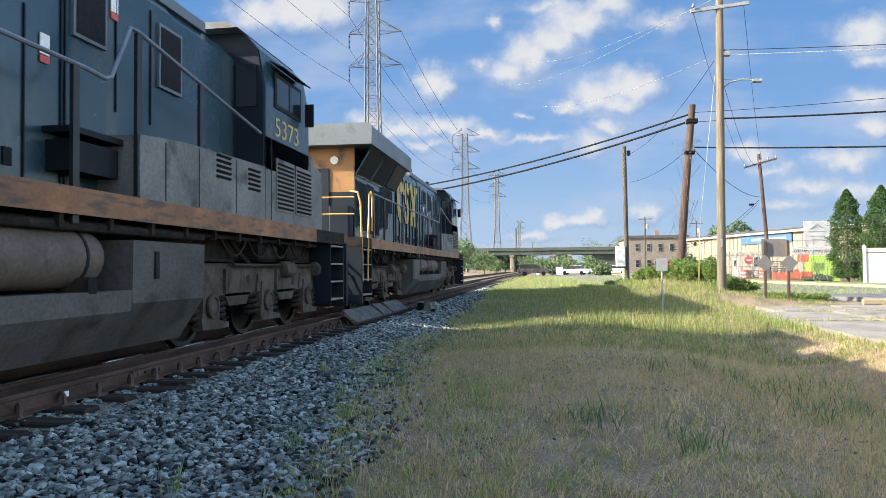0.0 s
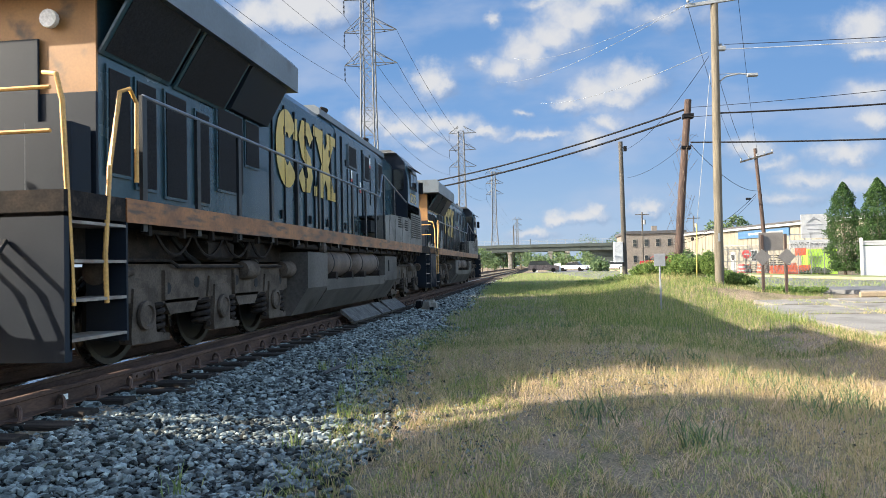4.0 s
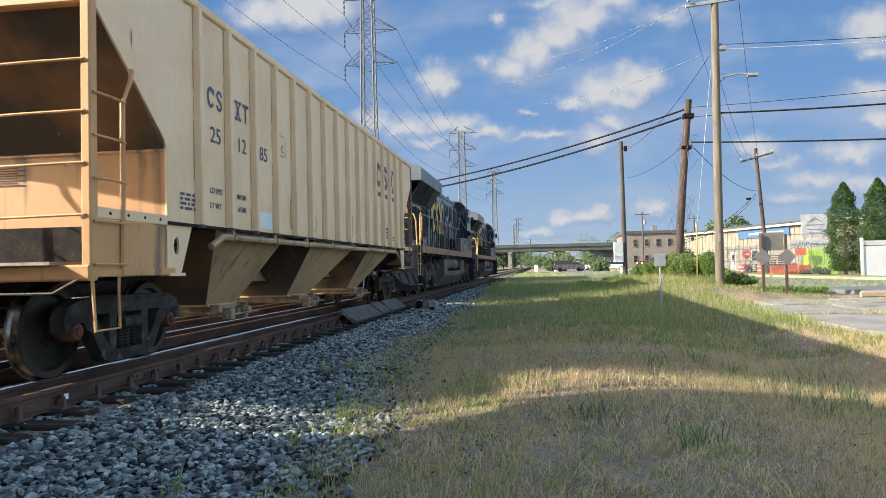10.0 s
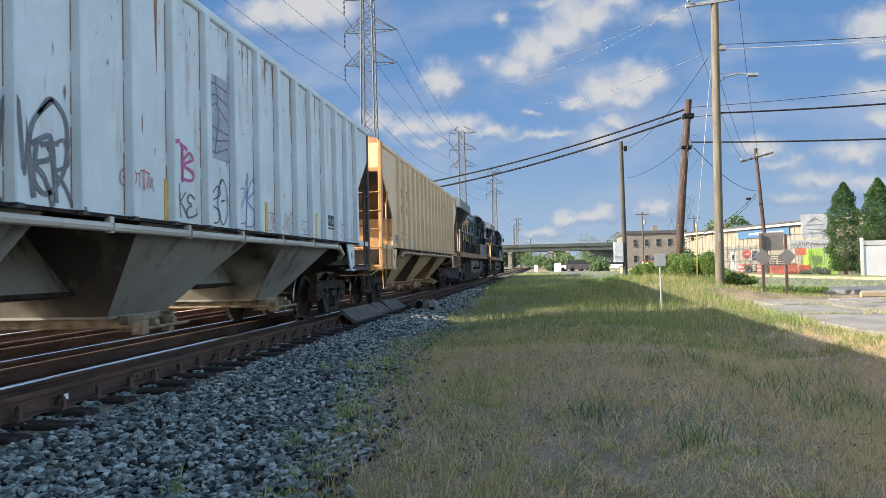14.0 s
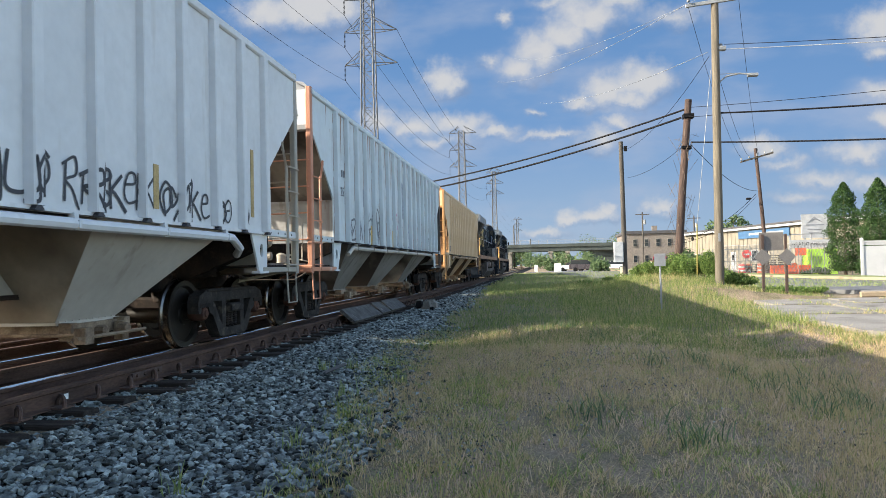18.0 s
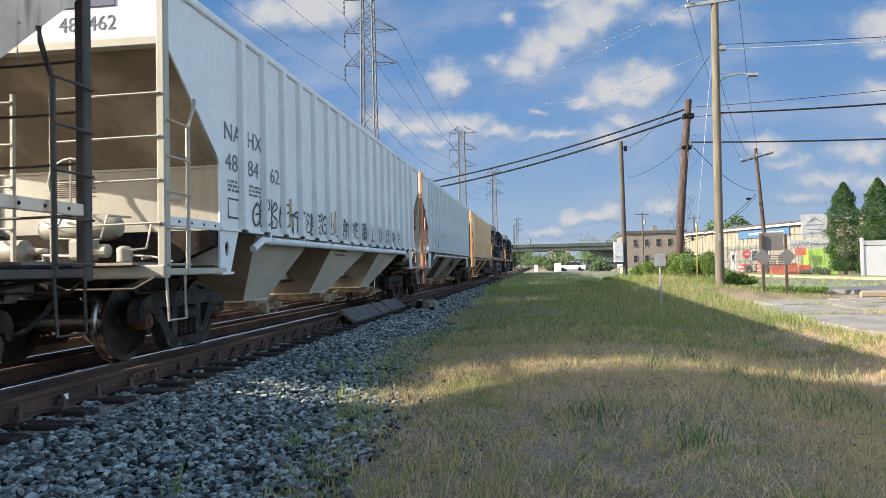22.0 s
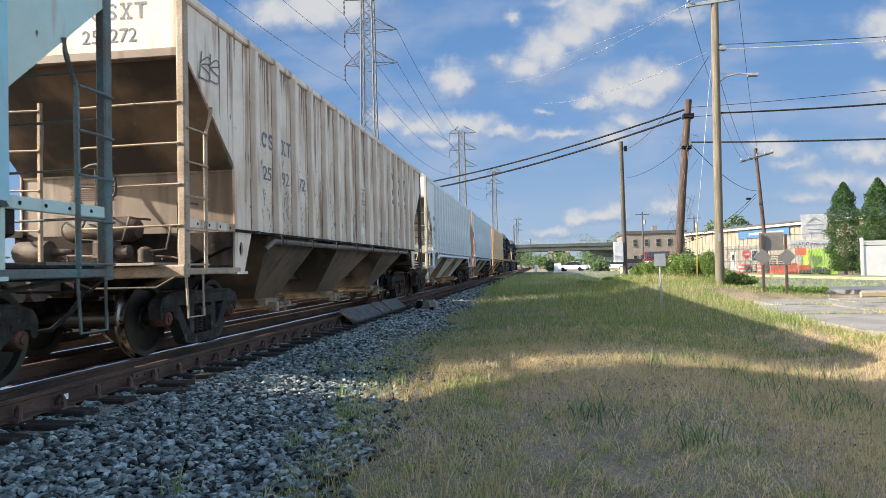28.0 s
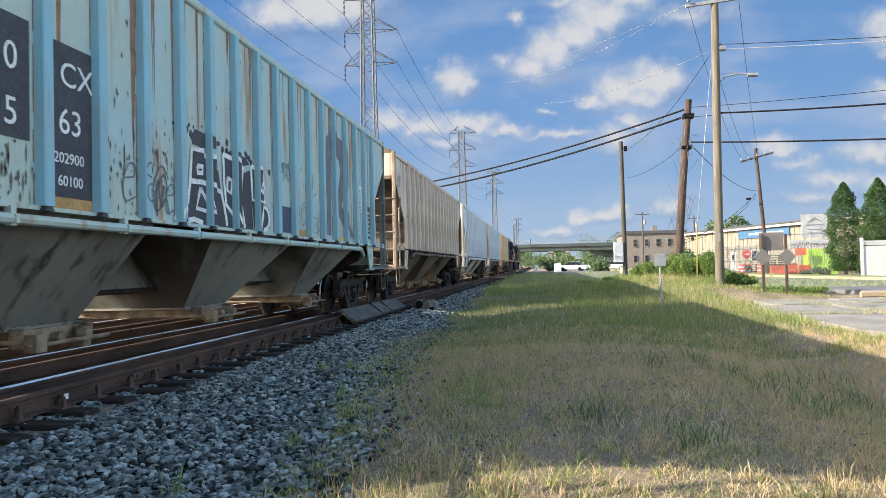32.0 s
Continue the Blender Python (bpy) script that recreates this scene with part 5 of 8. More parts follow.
# ---------------- the wagons ----------------
H = 8.08                 # half length of a wagon's body
HOSE = surface("rubber_hose", (0.014, 0.014, 0.014), None, 6, 0.6, spec=0.15)
GEAR = surface("brake_gear", (0.08, 0.056, 0.041), (0.038, 0.029, 0.023), 5, 0.75, 0, 0.004, 50)
CAP_RED = surface("bearing_cap", (0.10, 0.048, 0.034), (0.05, 0.028, 0.022), 6, 0.8, spec=0.12)
FRAME = surface("cast_frame", (0.040, 0.036, 0.034), (0.022, 0.020, 0.019), 4, 0.8, 0, 0.003, 40, grime=(0.085, 0.072, 0.06), grime_at=0.58, spec=0.09)
# rusty steel lightened for the sunlight that falls on the gates
GATE = surface("gate_steel", (0.24, 0.185, 0.13), (0.12, 0.085, 0.058), 5, 0.7, 0, 0.003, 50, spec=0.2)
RIBS = {}
GRATE = surface("grating", (0.24, 0.22, 0.20), (0.16, 0.12, 0.10), 5, 0.7, 0.3)


def wheel_profile(r):
    """Half a wheelset's section from the outside in: rim, plate, hub, flange, as (radius, along)."""
    return [(0.0, 0.87), (0.075, 0.87), (0.085, 0.80), (0.14, 0.795), (0.15, 0.77), (r - 0.09, 0.735), (r - 0.065, 0.79), (r - 0.002, 0.795), (r, 0.78),
            (r + 0.004, 0.715), (r + 0.028, 0.695), (r + 0.026, 0.665), (r - 0.08, 0.665), (r - 0.11, 0.70), (0.15, 0.72), (0.13, 0.66), (0.085, 0.64), (0.085, 0.0)]


def wheelset_mesh(r):
    s = Shape()
    prof = wheel_profile(r)
    n = 36
    for sx in (1, -1):
        k = len(s.f)
        s.lathe([(a, sx * b) for a, b in prof], (0, 0, 0), 'x', n)
        for i in (8, 9):                             # treads are worn bright
            for j in range(n):
                s.m[k + i * n + j] = 1
    return s.mesh("wheelset", True)


WHEELSET = wheelset_mesh(0.457)
WHEELSETS = []           # (object, radius, resting pose)


def coil(s, x, y, z0, z1, r, n=6, thick=0.016):
    k = 9 * n
    s.rod([(x + (r - 0.014) * math.cos(2 * math.pi * i / 9), y + (r - 0.014) * math.sin(2 * math.pi * i / 9), z0 + (z1 - z0) * i / k) for i in range(k + 1)], thick, 6)


def freight_truck(car, yc):
    t = part("truck", Shape().box(-0.95, 0.95, yc - 0.17, yc + 0.17, 0.42, 0.66, 0.03).lathe([(0.0, -0.02), (0.2, -0.02), (0.2, 0.24), (0, 0.24)], (0, yc, 0.62), 'z', 16), STEEL_DARK, car)
    for sx in (1, -1):
        s = Shape()
        xa, xb = sx * 0.93, sx * 1.09
        for outline in ([(-1.10, 0.60), (-1.08, 0.46), (-1.02, 0.46), (-0.98, 0.58), (-0.80, 0.58), (-0.76, 0.46), (-0.68, 0.46), (-0.66, 0.61), (0.66, 0.61), (0.68, 0.46), (0.76, 0.46), (0.80, 0.58), (0.98, 0.58), (1.02, 0.46),
                         (1.08, 0.46), (1.10, 0.60), (1.04, 0.71), (0.84, 0.775), (0.5, 0.79), (-0.5, 0.79), (-0.84, 0.775), (-1.04, 0.71)],                                  # top chord over the bearings
                        [(-0.76, 0.66), (-0.76, 0.47), (-0.66, 0.42), (-0.46, 0.12), (-0.30, 0.09), (-0.32, 0.22), (-0.44, 0.34), (-0.60, 0.58)],
                        [(0.60, 0.58), (0.44, 0.34), (0.32, 0.22), (0.30, 0.09), (0.46, 0.12), (0.66, 0.42), (0.76, 0.47), (0.76, 0.66)],                                    # diagonal legs
                        [(-0.46, 0.12), (-0.36, 0.085), (0.36, 0.085), (0.46, 0.12), (0.38, 0.21), (-0.38, 0.21)],                                                           # spring seat
                        [(-0.37, 0.20), (-0.25, 0.20), (-0.24, 0.63), (-0.37, 0.63)], [(0.25, 0.20), (0.37, 0.20), (0.37, 0.63), (0.24, 0.63)]):                            # columns
            s.prism([(yc + a, z) for a, z in outline], 'x', min(xa, xb), max(xa, xb))
        s.box(min(xa, xb) - 0.012, max(xa, xb) + 0.012, yc - 0.82, yc + 0.82, 0.745, 0.785, 0.01)          # lips of the casting
        s.box(min(xa, xb) - 0.012, max(xa, xb) + 0.012, yc - 0.40, yc + 0.40, 0.085, 0.115, 0.01)
        part("side_frame", s, FRAME, t)
        part("adapter", Shape().box(min(xa, xb) - 0.01, max(xa, xb) + 0.01, yc + 0.75, yc + 1.03, 0.54, 0.60), STEEL_DARK, t)
        part("adapter", Shape().box(min(xa, xb) - 0.01, max(xa, xb) + 0.01, yc - 1.03, yc - 0.75, 0.54, 0.60), STEEL_DARK, t)
        part("bolster_end", Shape().box(min(sx * 0.9, sx * 1.16), max(sx * 0.9, sx * 1.16), yc - 0.19, yc + 0.19, 0.43, 0.56, 0.03), FRAME, t)
        sp = Shape()
        for dy in (-0.13, 0.0, 0.13):
            coil(sp, sx * 1.02, yc + dy, 0.22, 0.43, 0.062)
        part("spring_nest", sp, STEEL_DARK, t, smooth=True)
        for d in (-0.89, 0.89):
            part("bearing_cap", Shape().lathe([(0.08, 0.86), (0.105, 0.90), (0.105, 1.05), (0.085, 1.09), (0.05, 1.10), (0.045, 1.115), (0, 1.115)] if sx > 0 else
                                              [(0.08, -0.86), (0.105, -0.90), (0.105, -1.05), (0.085, -1.09), (0.05, -1.10), (0.045, -1.115), (0, -1.115)], (0, yc + d, 0.457), 'x', 14), CAP_RED, t, smooth=True)
    for d in (-0.89, 0.89):
        w = part("wheelset", WHEELSET, (WHEEL, TREAD), t, "dark steel wheelset with bright treads", at=pose(0, yc + d, 0.457))
        WHEELSETS.append((w, 0.457))
        part("brake_beam", Shape().box(-0.75, 0.75, yc + d * 0.42 - 0.04, yc + d * 0.42 + 0.04, 0.30, 0.40), GEAR, t)


def hopper(label, body, slope, post, rib_mat, ribs=(0.4, 0.8, 0.8), rib_w=0.10, sill_mat=None, end_mat=None, pipe=0.045, brake_rear=True, post_front=None, side_plate=None, shade_seam=None, gear=None):
    """A three-bay covered hopper wagon with outside ribs; y runs forward, x = +1.6 is the side towards the grass."""
    c = thing("hopper_wagon", label, "wagon", "freight wagons of the train")
    end_mat, sill_mat, gear = end_mat or body, sill_mat or body, gear or GEAR
    sheet = [(-H, 4.30), (H, 4.30), (H, 3.68), (H - 0.03, 3.58), (H - 1.27, 2.50), (H - 1.30, 2.42), (H - 1.30, 1.58),
             (-H + 1.30, 1.58), (-H + 1.30, 2.42), (-H + 1.27, 2.50), (-H + 0.03, 3.58), (-H, 3.68)]
    for sx in (1, -1):
        part("side_sheet", Shape().prism(sheet, 'x', min(sx * 1.575, sx * 1.60), max(sx * 1.575, sx * 1.60)), body, c)
        # ribs: pressed channels with a gusset at their foot
        a = rib_w / 2
        rm = Shape().prism([(sx * 1.600, -a - 0.012), (sx * 1.688, -a), (sx * 1.700, -a + 0.012), (sx * 1.700, a - 0.012), (sx * 1.688, a), (sx * 1.600, a + 0.012)], 'z', 1.60, 4.22,
                           [(sx * 1.600, -a - 0.012), (sx * 1.672, -a), (sx * 1.682, -a + 0.012), (sx * 1.682, a - 0.012), (sx * 1.672, a), (sx * 1.600, a + 0.012)]).mesh("rib")
        gm = Shape().prism([(-0.06, 1.56), (0.06, 1.56), (0.0, 1.63)], 'x', min(sx * 1.60, sx * 1.69), max(sx * 1.60, sx * 1.69)).mesh("gusset")
        y0, back, fwd = ribs
        places = [y0 - back * k for k in range(12, 0, -1) if y0 - back * k > -H + 0.75] + [y0 + fwd * k for k in range(12) if y0 + fwd * k < H - 0.75]
        RIBS[c.name] = ([y for y in places if abs(y) < H - 1.25], a)
        for y in places:
            if abs(y) < H - 1.25:
                part("rib", rm, rib_mat, c, at=pose(0, y, 0))
                part("gusset", gm, BLACK_PAINT, c, at=pose(0, y, 0))
                # broken dark strips at the rib's rear edge: shade beside it, and grime
                if shade_seam and sx > 0:
                    q = random.Random(int(y * 1000))
                    st = Shape()
                    z = 1.62
                    while z < 4.2:
                        z1 = min(4.21, z + q.uniform(0.15, 0.9))
                        w = q.uniform(0.004, 0.013)
                        st.box(1.598, 1.603, y - a - 0.016 - w, y - a - 0.010, z, z1)
                        z = z1 + q.uniform(0.0, 0.25)
                    tagged(part("seam_stain", st, shade_seam, c), kind="stuff")
        part("top_chord", Shape().box(min(sx * 1.56, sx * 1.64), max(sx * 1.56, sx * 1.64), -H, H, 4.22, 4.34, 0.02), body, c)
        part("side_sill", Shape().rod([(sx * 1.62, -H + 2.3, 1.34), (sx * 1.64, -H + 2.6, 1.475), (sx * 1.64, H - 2.6, 1.475), (sx * 1.62, H - 2.3, 1.34), (sx * 1.5, H - 2.15, 1.26)], pipe, 8), sill_mat, c, smooth=True)
        for k in range(8):
            yb = -5.2 + 1.5 * k
            part("pipe_bracket", Shape().box(min(sx * 1.60, sx * 1.66), max(sx * 1.60, sx * 1.66), yb - 0.03, yb + 0.03, 1.42, 1.575).box(min(sx * 1.655, sx * 1.70), max(sx * 1.655, sx * 1.70), yb - 0.018, yb + 0.018, 1.44, 1.51), sill_mat, c)
        # dark steel here also stands for the shaded gap above the pipe
        part("sill_angle", Shape().box(min(sx * 1.52, sx * 1.635), max(sx * 1.52, sx * 1.635), -H + 1.3, H - 1.3, 1.565, 1.60), STEEL_DARK if sill_mat is not body else body, c)
    # roof with its running boards and hatch trough
    n = 7
    arch = [(1.62 * math.cos(math.pi * (i / n)), 4.32 + 0.27 * math.sin(math.pi * (i / n)) ** 0.8 if 0 < i < n else 4.32) for i in range(n + 1)]
    part("roof", Shape().prism(arch, 'y', -H, H), end_mat, c, smooth=True)
    for e in (-1, 1):
        g = Shape()
        for k in range(9):
            g.box(-0.95, 0.95, e * (H - 0.02) - e * k * 0.09 - 0.012, e * (H - 0.02) - e * k * 0.09 + 0.012, 4.72, 4.75)
        for xx in (-0.95, -0.4, 0.4, 0.95):
            g.box(xx - 0.015, xx + 0.015, min(e * (H - 0.78), e * (H + 0.02)), max(e * (H - 0.78), e * (H + 0.02)), 4.70, 4.73)
        g.quad((-1.5, e * H, 4.36), (-1.5, e * (H - 0.5), 4.36), (-0.95, e * (H - 0.5), 4.72), (-0.95, e * H, 4.72), 0.015)
        g.quad((1.5, e * H, 4.36), (1.5, e * (H - 0.5), 4.36), (0.95, e * (H - 0.5), 4.72), (0.95, e * H, 4.72), 0.015)
        part("running_board", g, GRATE, c)
    part("hatch_trough", Shape().box(-0.32, 0.32, -H + 0.9, H - 0.9, 4.55, 4.70, 0.03), end_mat, c)
    # slope is the low paint, with the underbody shade in its colour
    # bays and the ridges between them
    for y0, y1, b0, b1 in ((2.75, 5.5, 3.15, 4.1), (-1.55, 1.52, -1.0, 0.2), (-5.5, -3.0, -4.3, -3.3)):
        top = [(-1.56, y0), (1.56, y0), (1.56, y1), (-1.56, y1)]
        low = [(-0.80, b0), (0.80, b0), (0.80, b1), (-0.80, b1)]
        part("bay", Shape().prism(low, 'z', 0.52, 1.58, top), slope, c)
        yc = (b0 + b1) / 2
        # end slopes get a stained coat, darkened for the shade between the bays
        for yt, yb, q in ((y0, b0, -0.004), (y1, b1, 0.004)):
            part("bay_end_sheet", Shape().quad((-1.555, yt + q, 1.575), (1.555, yt + q, 1.575), (0.797, yb + q, 0.525), (-0.797, yb + q, 0.525), 0.003), SHADED_SOOTY[slope.name], c, "end slope of a bay, brown-stained and darkened for shade")
        part("bay_flange", Shape().box(-0.86, 0.86, b0 - 0.05, b1 + 0.05, 0.515, 0.545), slope, c)
        gate = part("outlet_gate", Shape().box(-0.92, 0.92, b0 + 0.05, b1 - 0.05, 0.40, 0.52, 0.02), GATE, c)
        part("gate_rack", Shape().rod([(1.25, yc - 0.55, 0.42), (-1.25, yc - 0.55, 0.42)], 0.022, 6).rod([(1.2, yc - 0.7, 0.40), (1.2, yc + 0.5, 0.40)], 0.02, 6)
             .box(1.12, 1.26, yc - 0.64, yc - 0.50, 0.34, 0.50, 0.01).box(0.95, 1.05, yc + 0.3, yc + 0.42, 0.3, 0.5), GATE, gate)
        for k in (-1, 1):
            part("gate_lug", Shape().box(0.86, 1.02, yc + k * 0.46 - 0.05, yc + k * 0.46 + 0.05, 0.36, 0.54, 0.015), GATE, gate)
            part("capstan", Shape().lathe([(0.03, 0.0), (0.055, 0.0), (0.055, 0.10), (0.03, 0.12), (0, 0.12)], (1.08, yc + k * 0.2, 0.44), 'x', 8), GATE, gate)
        rv = Shape()
        for k in range(9):
            rv.box(0.80, 0.835, b0 + 0.03 + (b1 - b0 - 0.06) * k / 8 - 0.012, b0 + 0.03 + (b1 - b0 - 0.06) * k / 8 + 0.012, 0.535, 0.56)
        tagged(part("rivet_row", rv, slope, gate), kind="stuff")
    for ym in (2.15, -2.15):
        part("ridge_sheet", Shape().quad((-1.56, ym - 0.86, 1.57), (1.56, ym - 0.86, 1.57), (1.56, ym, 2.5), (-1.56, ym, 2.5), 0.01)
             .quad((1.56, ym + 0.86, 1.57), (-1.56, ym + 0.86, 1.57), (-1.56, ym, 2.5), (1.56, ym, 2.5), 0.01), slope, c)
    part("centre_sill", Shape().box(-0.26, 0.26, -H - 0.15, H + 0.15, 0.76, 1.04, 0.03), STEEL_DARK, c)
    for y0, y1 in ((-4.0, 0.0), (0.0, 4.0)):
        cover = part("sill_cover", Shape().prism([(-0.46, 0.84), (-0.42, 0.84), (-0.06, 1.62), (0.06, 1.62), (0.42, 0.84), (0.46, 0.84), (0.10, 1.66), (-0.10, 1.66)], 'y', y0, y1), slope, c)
        part("cover_flange", Shape().box(0.34, 0.50, y0 + 0.05, y1 - 0.05, 0.79, 0.84), STEEL_DARK, cover)
    rear_post = post
    for e in (-1, 1):
        post = post_front if e > 0 and post_front else rear_post

        def yy(d):
            return e * (H - d)

        def bx(s, x0, x1, d0, d1, z0, z1, ch=0.0):
            return s.box(x0, x1, min(yy(d0), yy(d1)), max(yy(d0), yy(d1)), z0, z1, ch)
        # the recess's shade is put into this sheet's colour, with soot stains
        part("slope_sheet", Shape().quad((-1.575, yy(0.05), 3.62), (1.575, yy(0.05), 3.62), (1.575, yy(1.33), 2.42), (-1.575, yy(1.33), 2.42), 0.02), SHADED_SOOTY[slope.name], c, "slope sheet darkened for shade and stained with soot")
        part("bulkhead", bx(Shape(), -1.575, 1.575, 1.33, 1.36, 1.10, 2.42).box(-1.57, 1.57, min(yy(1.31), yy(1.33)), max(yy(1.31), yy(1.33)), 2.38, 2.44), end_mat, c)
        for k in range(9):
            part("bulkhead_line", bx(Shape(), -0.85 + 0.02 * (k % 3), -0.15 - 0.1 * (k % 2), 1.322, 1.331, 2.06 + 0.028 * k, 2.072 + 0.028 * k), RUST, c)
        part("end_panel", bx(Shape(), -1.575, 1.575, 0.0, 0.05, 3.62, 4.32), body, c)
        part("end_beam", bx(Shape(), -1.55, 1.55, -0.05, 0.07, 3.56, 3.68, 0.02), end_mat, c)
        for sx in (1, -1):
            part("corner_post", bx(Shape(), min(sx * 1.52, sx * 1.62), max(sx * 1.52, sx * 1.62), -0.07, 0.05, 1.00, 4.36, 0.015), post, c)
            # ladder on the side
            st = part("ladder_stile", Shape().rod([(sx * 1.61, yy(0.62), 3.10), (sx * 1.61, yy(0.60), 2.98), (sx * 1.61, yy(0.46), 2.72), (sx * 1.61, yy(0.44), 1.02)], 0.026, 6), post, c)
            for k in range(5):
                part("rung", Shape().rod([(sx * 1.64, yy(0.46), 1.12 + 0.40 * k), (sx * 1.66, yy(0.2), 1.12 + 0.40 * k), (sx * 1.64, yy(-0.05), 1.12 + 0.40 * k)], 0.013, 6), post, st)
            part("end_stile", bx(Shape(), min(sx * 0.22, sx * 0.27), max(sx * 0.22, sx * 0.27), -0.07, -0.02, 1.10, 3.10, 0.01), post, c)
            for k in range(4):
                part("end_rung", Shape().rod([(sx * 1.57, yy(-0.08), 1.58 + 0.48 * k), (sx * 1.0, yy(-0.10), 1.57 + 0.48 * k), (sx * 0.23, yy(-0.08), 1.56 + 0.48 * k)], 0.014, 6), post, c)
            # jacking bracket with its slot, and the sill that carries the ladder
            br = Shape().holed([(yy(1.86), 1.57), (yy(1.30), 1.57), (yy(1.30), 1.02), (yy(1.60), 1.02)], (yy(1.50), 1.33), 0.062, 0.10, min(sx * 1.57, sx * 1.60), max(sx * 1.57, sx * 1.60))
            br.box(min(sx * 1.50, sx * 1.63), max(sx * 1.50, sx * 1.63), min(yy(1.30), yy(1.64)), max(yy(1.30), yy(1.64)), 0.99, 1.025)
            part("jacking_bracket", br, body, c)
            strip = part("end_rail", bx(Shape(), min(sx * 1.56, sx * 1.605), max(sx * 1.56, sx * 1.605), 0.05, 1.30, 1.555, 1.665, 0.008), body, c)
            for k in range(4):
                part("rivet", Shape().lathe([(0.02, 1.603), (0.016, 1.612), (0, 1.614)] if sx > 0 else [(0.02, -1.603), (0.016, -1.612), (0, -1.614)], (0, yy(0.25 + 0.3 * k), 1.61), 'x', 6), STEEL_DARK, strip)
            if side_plate and e < 0:
                part("side_plate", bx(Shape(), min(sx * 1.56, sx * 1.59), max(sx * 1.56, sx * 1.59), 0.08, 1.26, 1.08, 1.55), side_plate, c)
            part("end_step", bx(Shape(), min(sx * 1.3, sx * 1.61), max(sx * 1.3, sx * 1.61), -0.02, 1.45, 1.00, 1.08, 0.01), post, c)
            part("stirrup", Shape().rod([(sx * 1.58, yy(0.42), 1.02), (sx * 1.60, yy(0.40), 0.50), (sx * 1.60, yy(0.02), 0.50), (sx * 1.58, yy(0.0), 1.02)], 0.017, 6), post, c)
            part("end_brace", Shape().rod([(sx * 1.5, yy(0.03), 1.04), (sx * 0.75, yy(0.5), 0.86)], 0.03, 6), post, c)
        part("body_bolster", Shape().prism([(-1.56, 1.56), (-1.56, 1.36), (-0.5, 0.92), (0.5, 0.92), (1.56, 1.36), (1.56, 1.56)], 'y', min(yy(1.62), yy(1.15)), max(yy(1.62), yy(1.15))), STEEL_DARK, c)
        part("shear_plate", bx(Shape(), -1.5, 1.5, 0.06, 1.5, 1.09, 1.115), STEEL_DARK, c)
        part("bolster_web", bx(Shape(), -0.9, 0.9, 1.52, 1.56, 0.95, 2.0), STEEL_DARK, c)
        part("end_sill", bx(Shape(), -1.6, 1.6, -0.09, 0.06, 0.97, 1.12, 0.02), post, c)
        part("end_platform", bx(Shape(), -1.3, 1.3, -0.2, 0.45, 1.12, 1.15), GRATE, c)
        part("coupler", Shape().box(-0.09, 0.09, min(yy(0), yy(-0.5)), max(yy(0), yy(-0.5)), 0.80, 0.97, 0.02).box(-0.19, 0.16, min(yy(-0.46), yy(-0.73)), max(yy(-0.46), yy(-0.73)), 0.74, 1.02, 0.05), GEAR, c)
        part("cut_lever", Shape().rod([(1.5, yy(-0.1), 0.98), (1.3, yy(-0.16), 0.86), (0.5, yy(-0.18), 0.86), (0.2, yy(-0.3), 1.0)], 0.014, 6), GEAR, c)
        part("air_hose", Shape().rod([(0.35, yy(-0.1), 0.80), (0.38, yy(-0.35), 0.62), (0.30, yy(-0.6), 0.42), (0.15, yy(-0.72), 0.40)], 0.028, 8), HOSE, c, smooth=True)
        if (e < 0) == brake_rear:
            part("brake_wheel", Shape().lathe([(0.26, -0.015), (0.28, 0), (0.26, 0.015), (0.245, 0), (0.26, -0.015)], (0.55, yy(-0.16), 2.05), 'y', 20, False).rod([(0.3, yy(-0.16), 2.05), (0.8, yy(-0.16), 2.05)], 0.012, 5)
                 .rod([(0.55, yy(-0.16), 1.8), (0.55, yy(-0.16), 2.3)], 0.012, 5), gear, c, smooth=True)
            part("air_reservoir", Shape().lathe([(0, -0.55), (0.12, -0.52), (0.17, -0.42), (0.17, 0.42), (0.12, 0.52), (0, 0.55)], (-0.1, yy(0.95), 1.62), 'x', 16), gear, c, smooth=True)
            vb = part("brake_valve", bx(Shape(), 0.25, 0.50, 0.22, 0.42, 1.20, 1.44, 0.03).lathe([(0, -0.09), (0.08, -0.08), (0.08, 0.08), (0, 0.09)], (0.60, yy(0.32), 1.30), 'x', 12), gear, c)
            part("valve_body", Shape().lathe([(0, 0), (0.09, 0.01), (0.09, 0.16), (0.05, 0.19), (0, 0.2)], (0.86, yy(0.36), 1.16), 'z', 12), gear, vb, smooth=True)
            part("release_rod", Shape().rod([(0.86, yy(0.36), 1.25), (1.25, yy(0.30), 1.22), (1.52, yy(0.26), 1.16)], 0.012, 5), gear, vb)
            for k, (x0, z0, x1, z1) in enumerate(((0.3, 1.44, -0.3, 1.75), (0.45, 1.42, 0.7, 1.72), (0.95, 1.3, 1.3, 1.6), (0.2, 1.25, -0.7, 1.2), (1.1, 1.2, 1.35, 1.9))):
                part("air_pipe", Shape().rod([(x0, yy(0.32), z0), ((x0 + x1) / 2, yy(0.28 + 0.05 * k), z0 + 0.02), ((x0 + x1) / 2 + 0.05, yy(0.4), z1), (x1, yy(0.75), z1)], 0.016, 6), gear, vb, smooth=True)
            part("brake_cylinder", Shape().lathe([(0, -0.28), (0.14, -0.26), (0.15, -0.2), (0.15, 0.18), (0.06, 0.22), (0.03, 0.5), (0, 0.5)], (-0.75, yy(0.55), 1.32), 'x', 14), gear, c, smooth=True)
        freight_truck(c, e * 6.70)
    return c
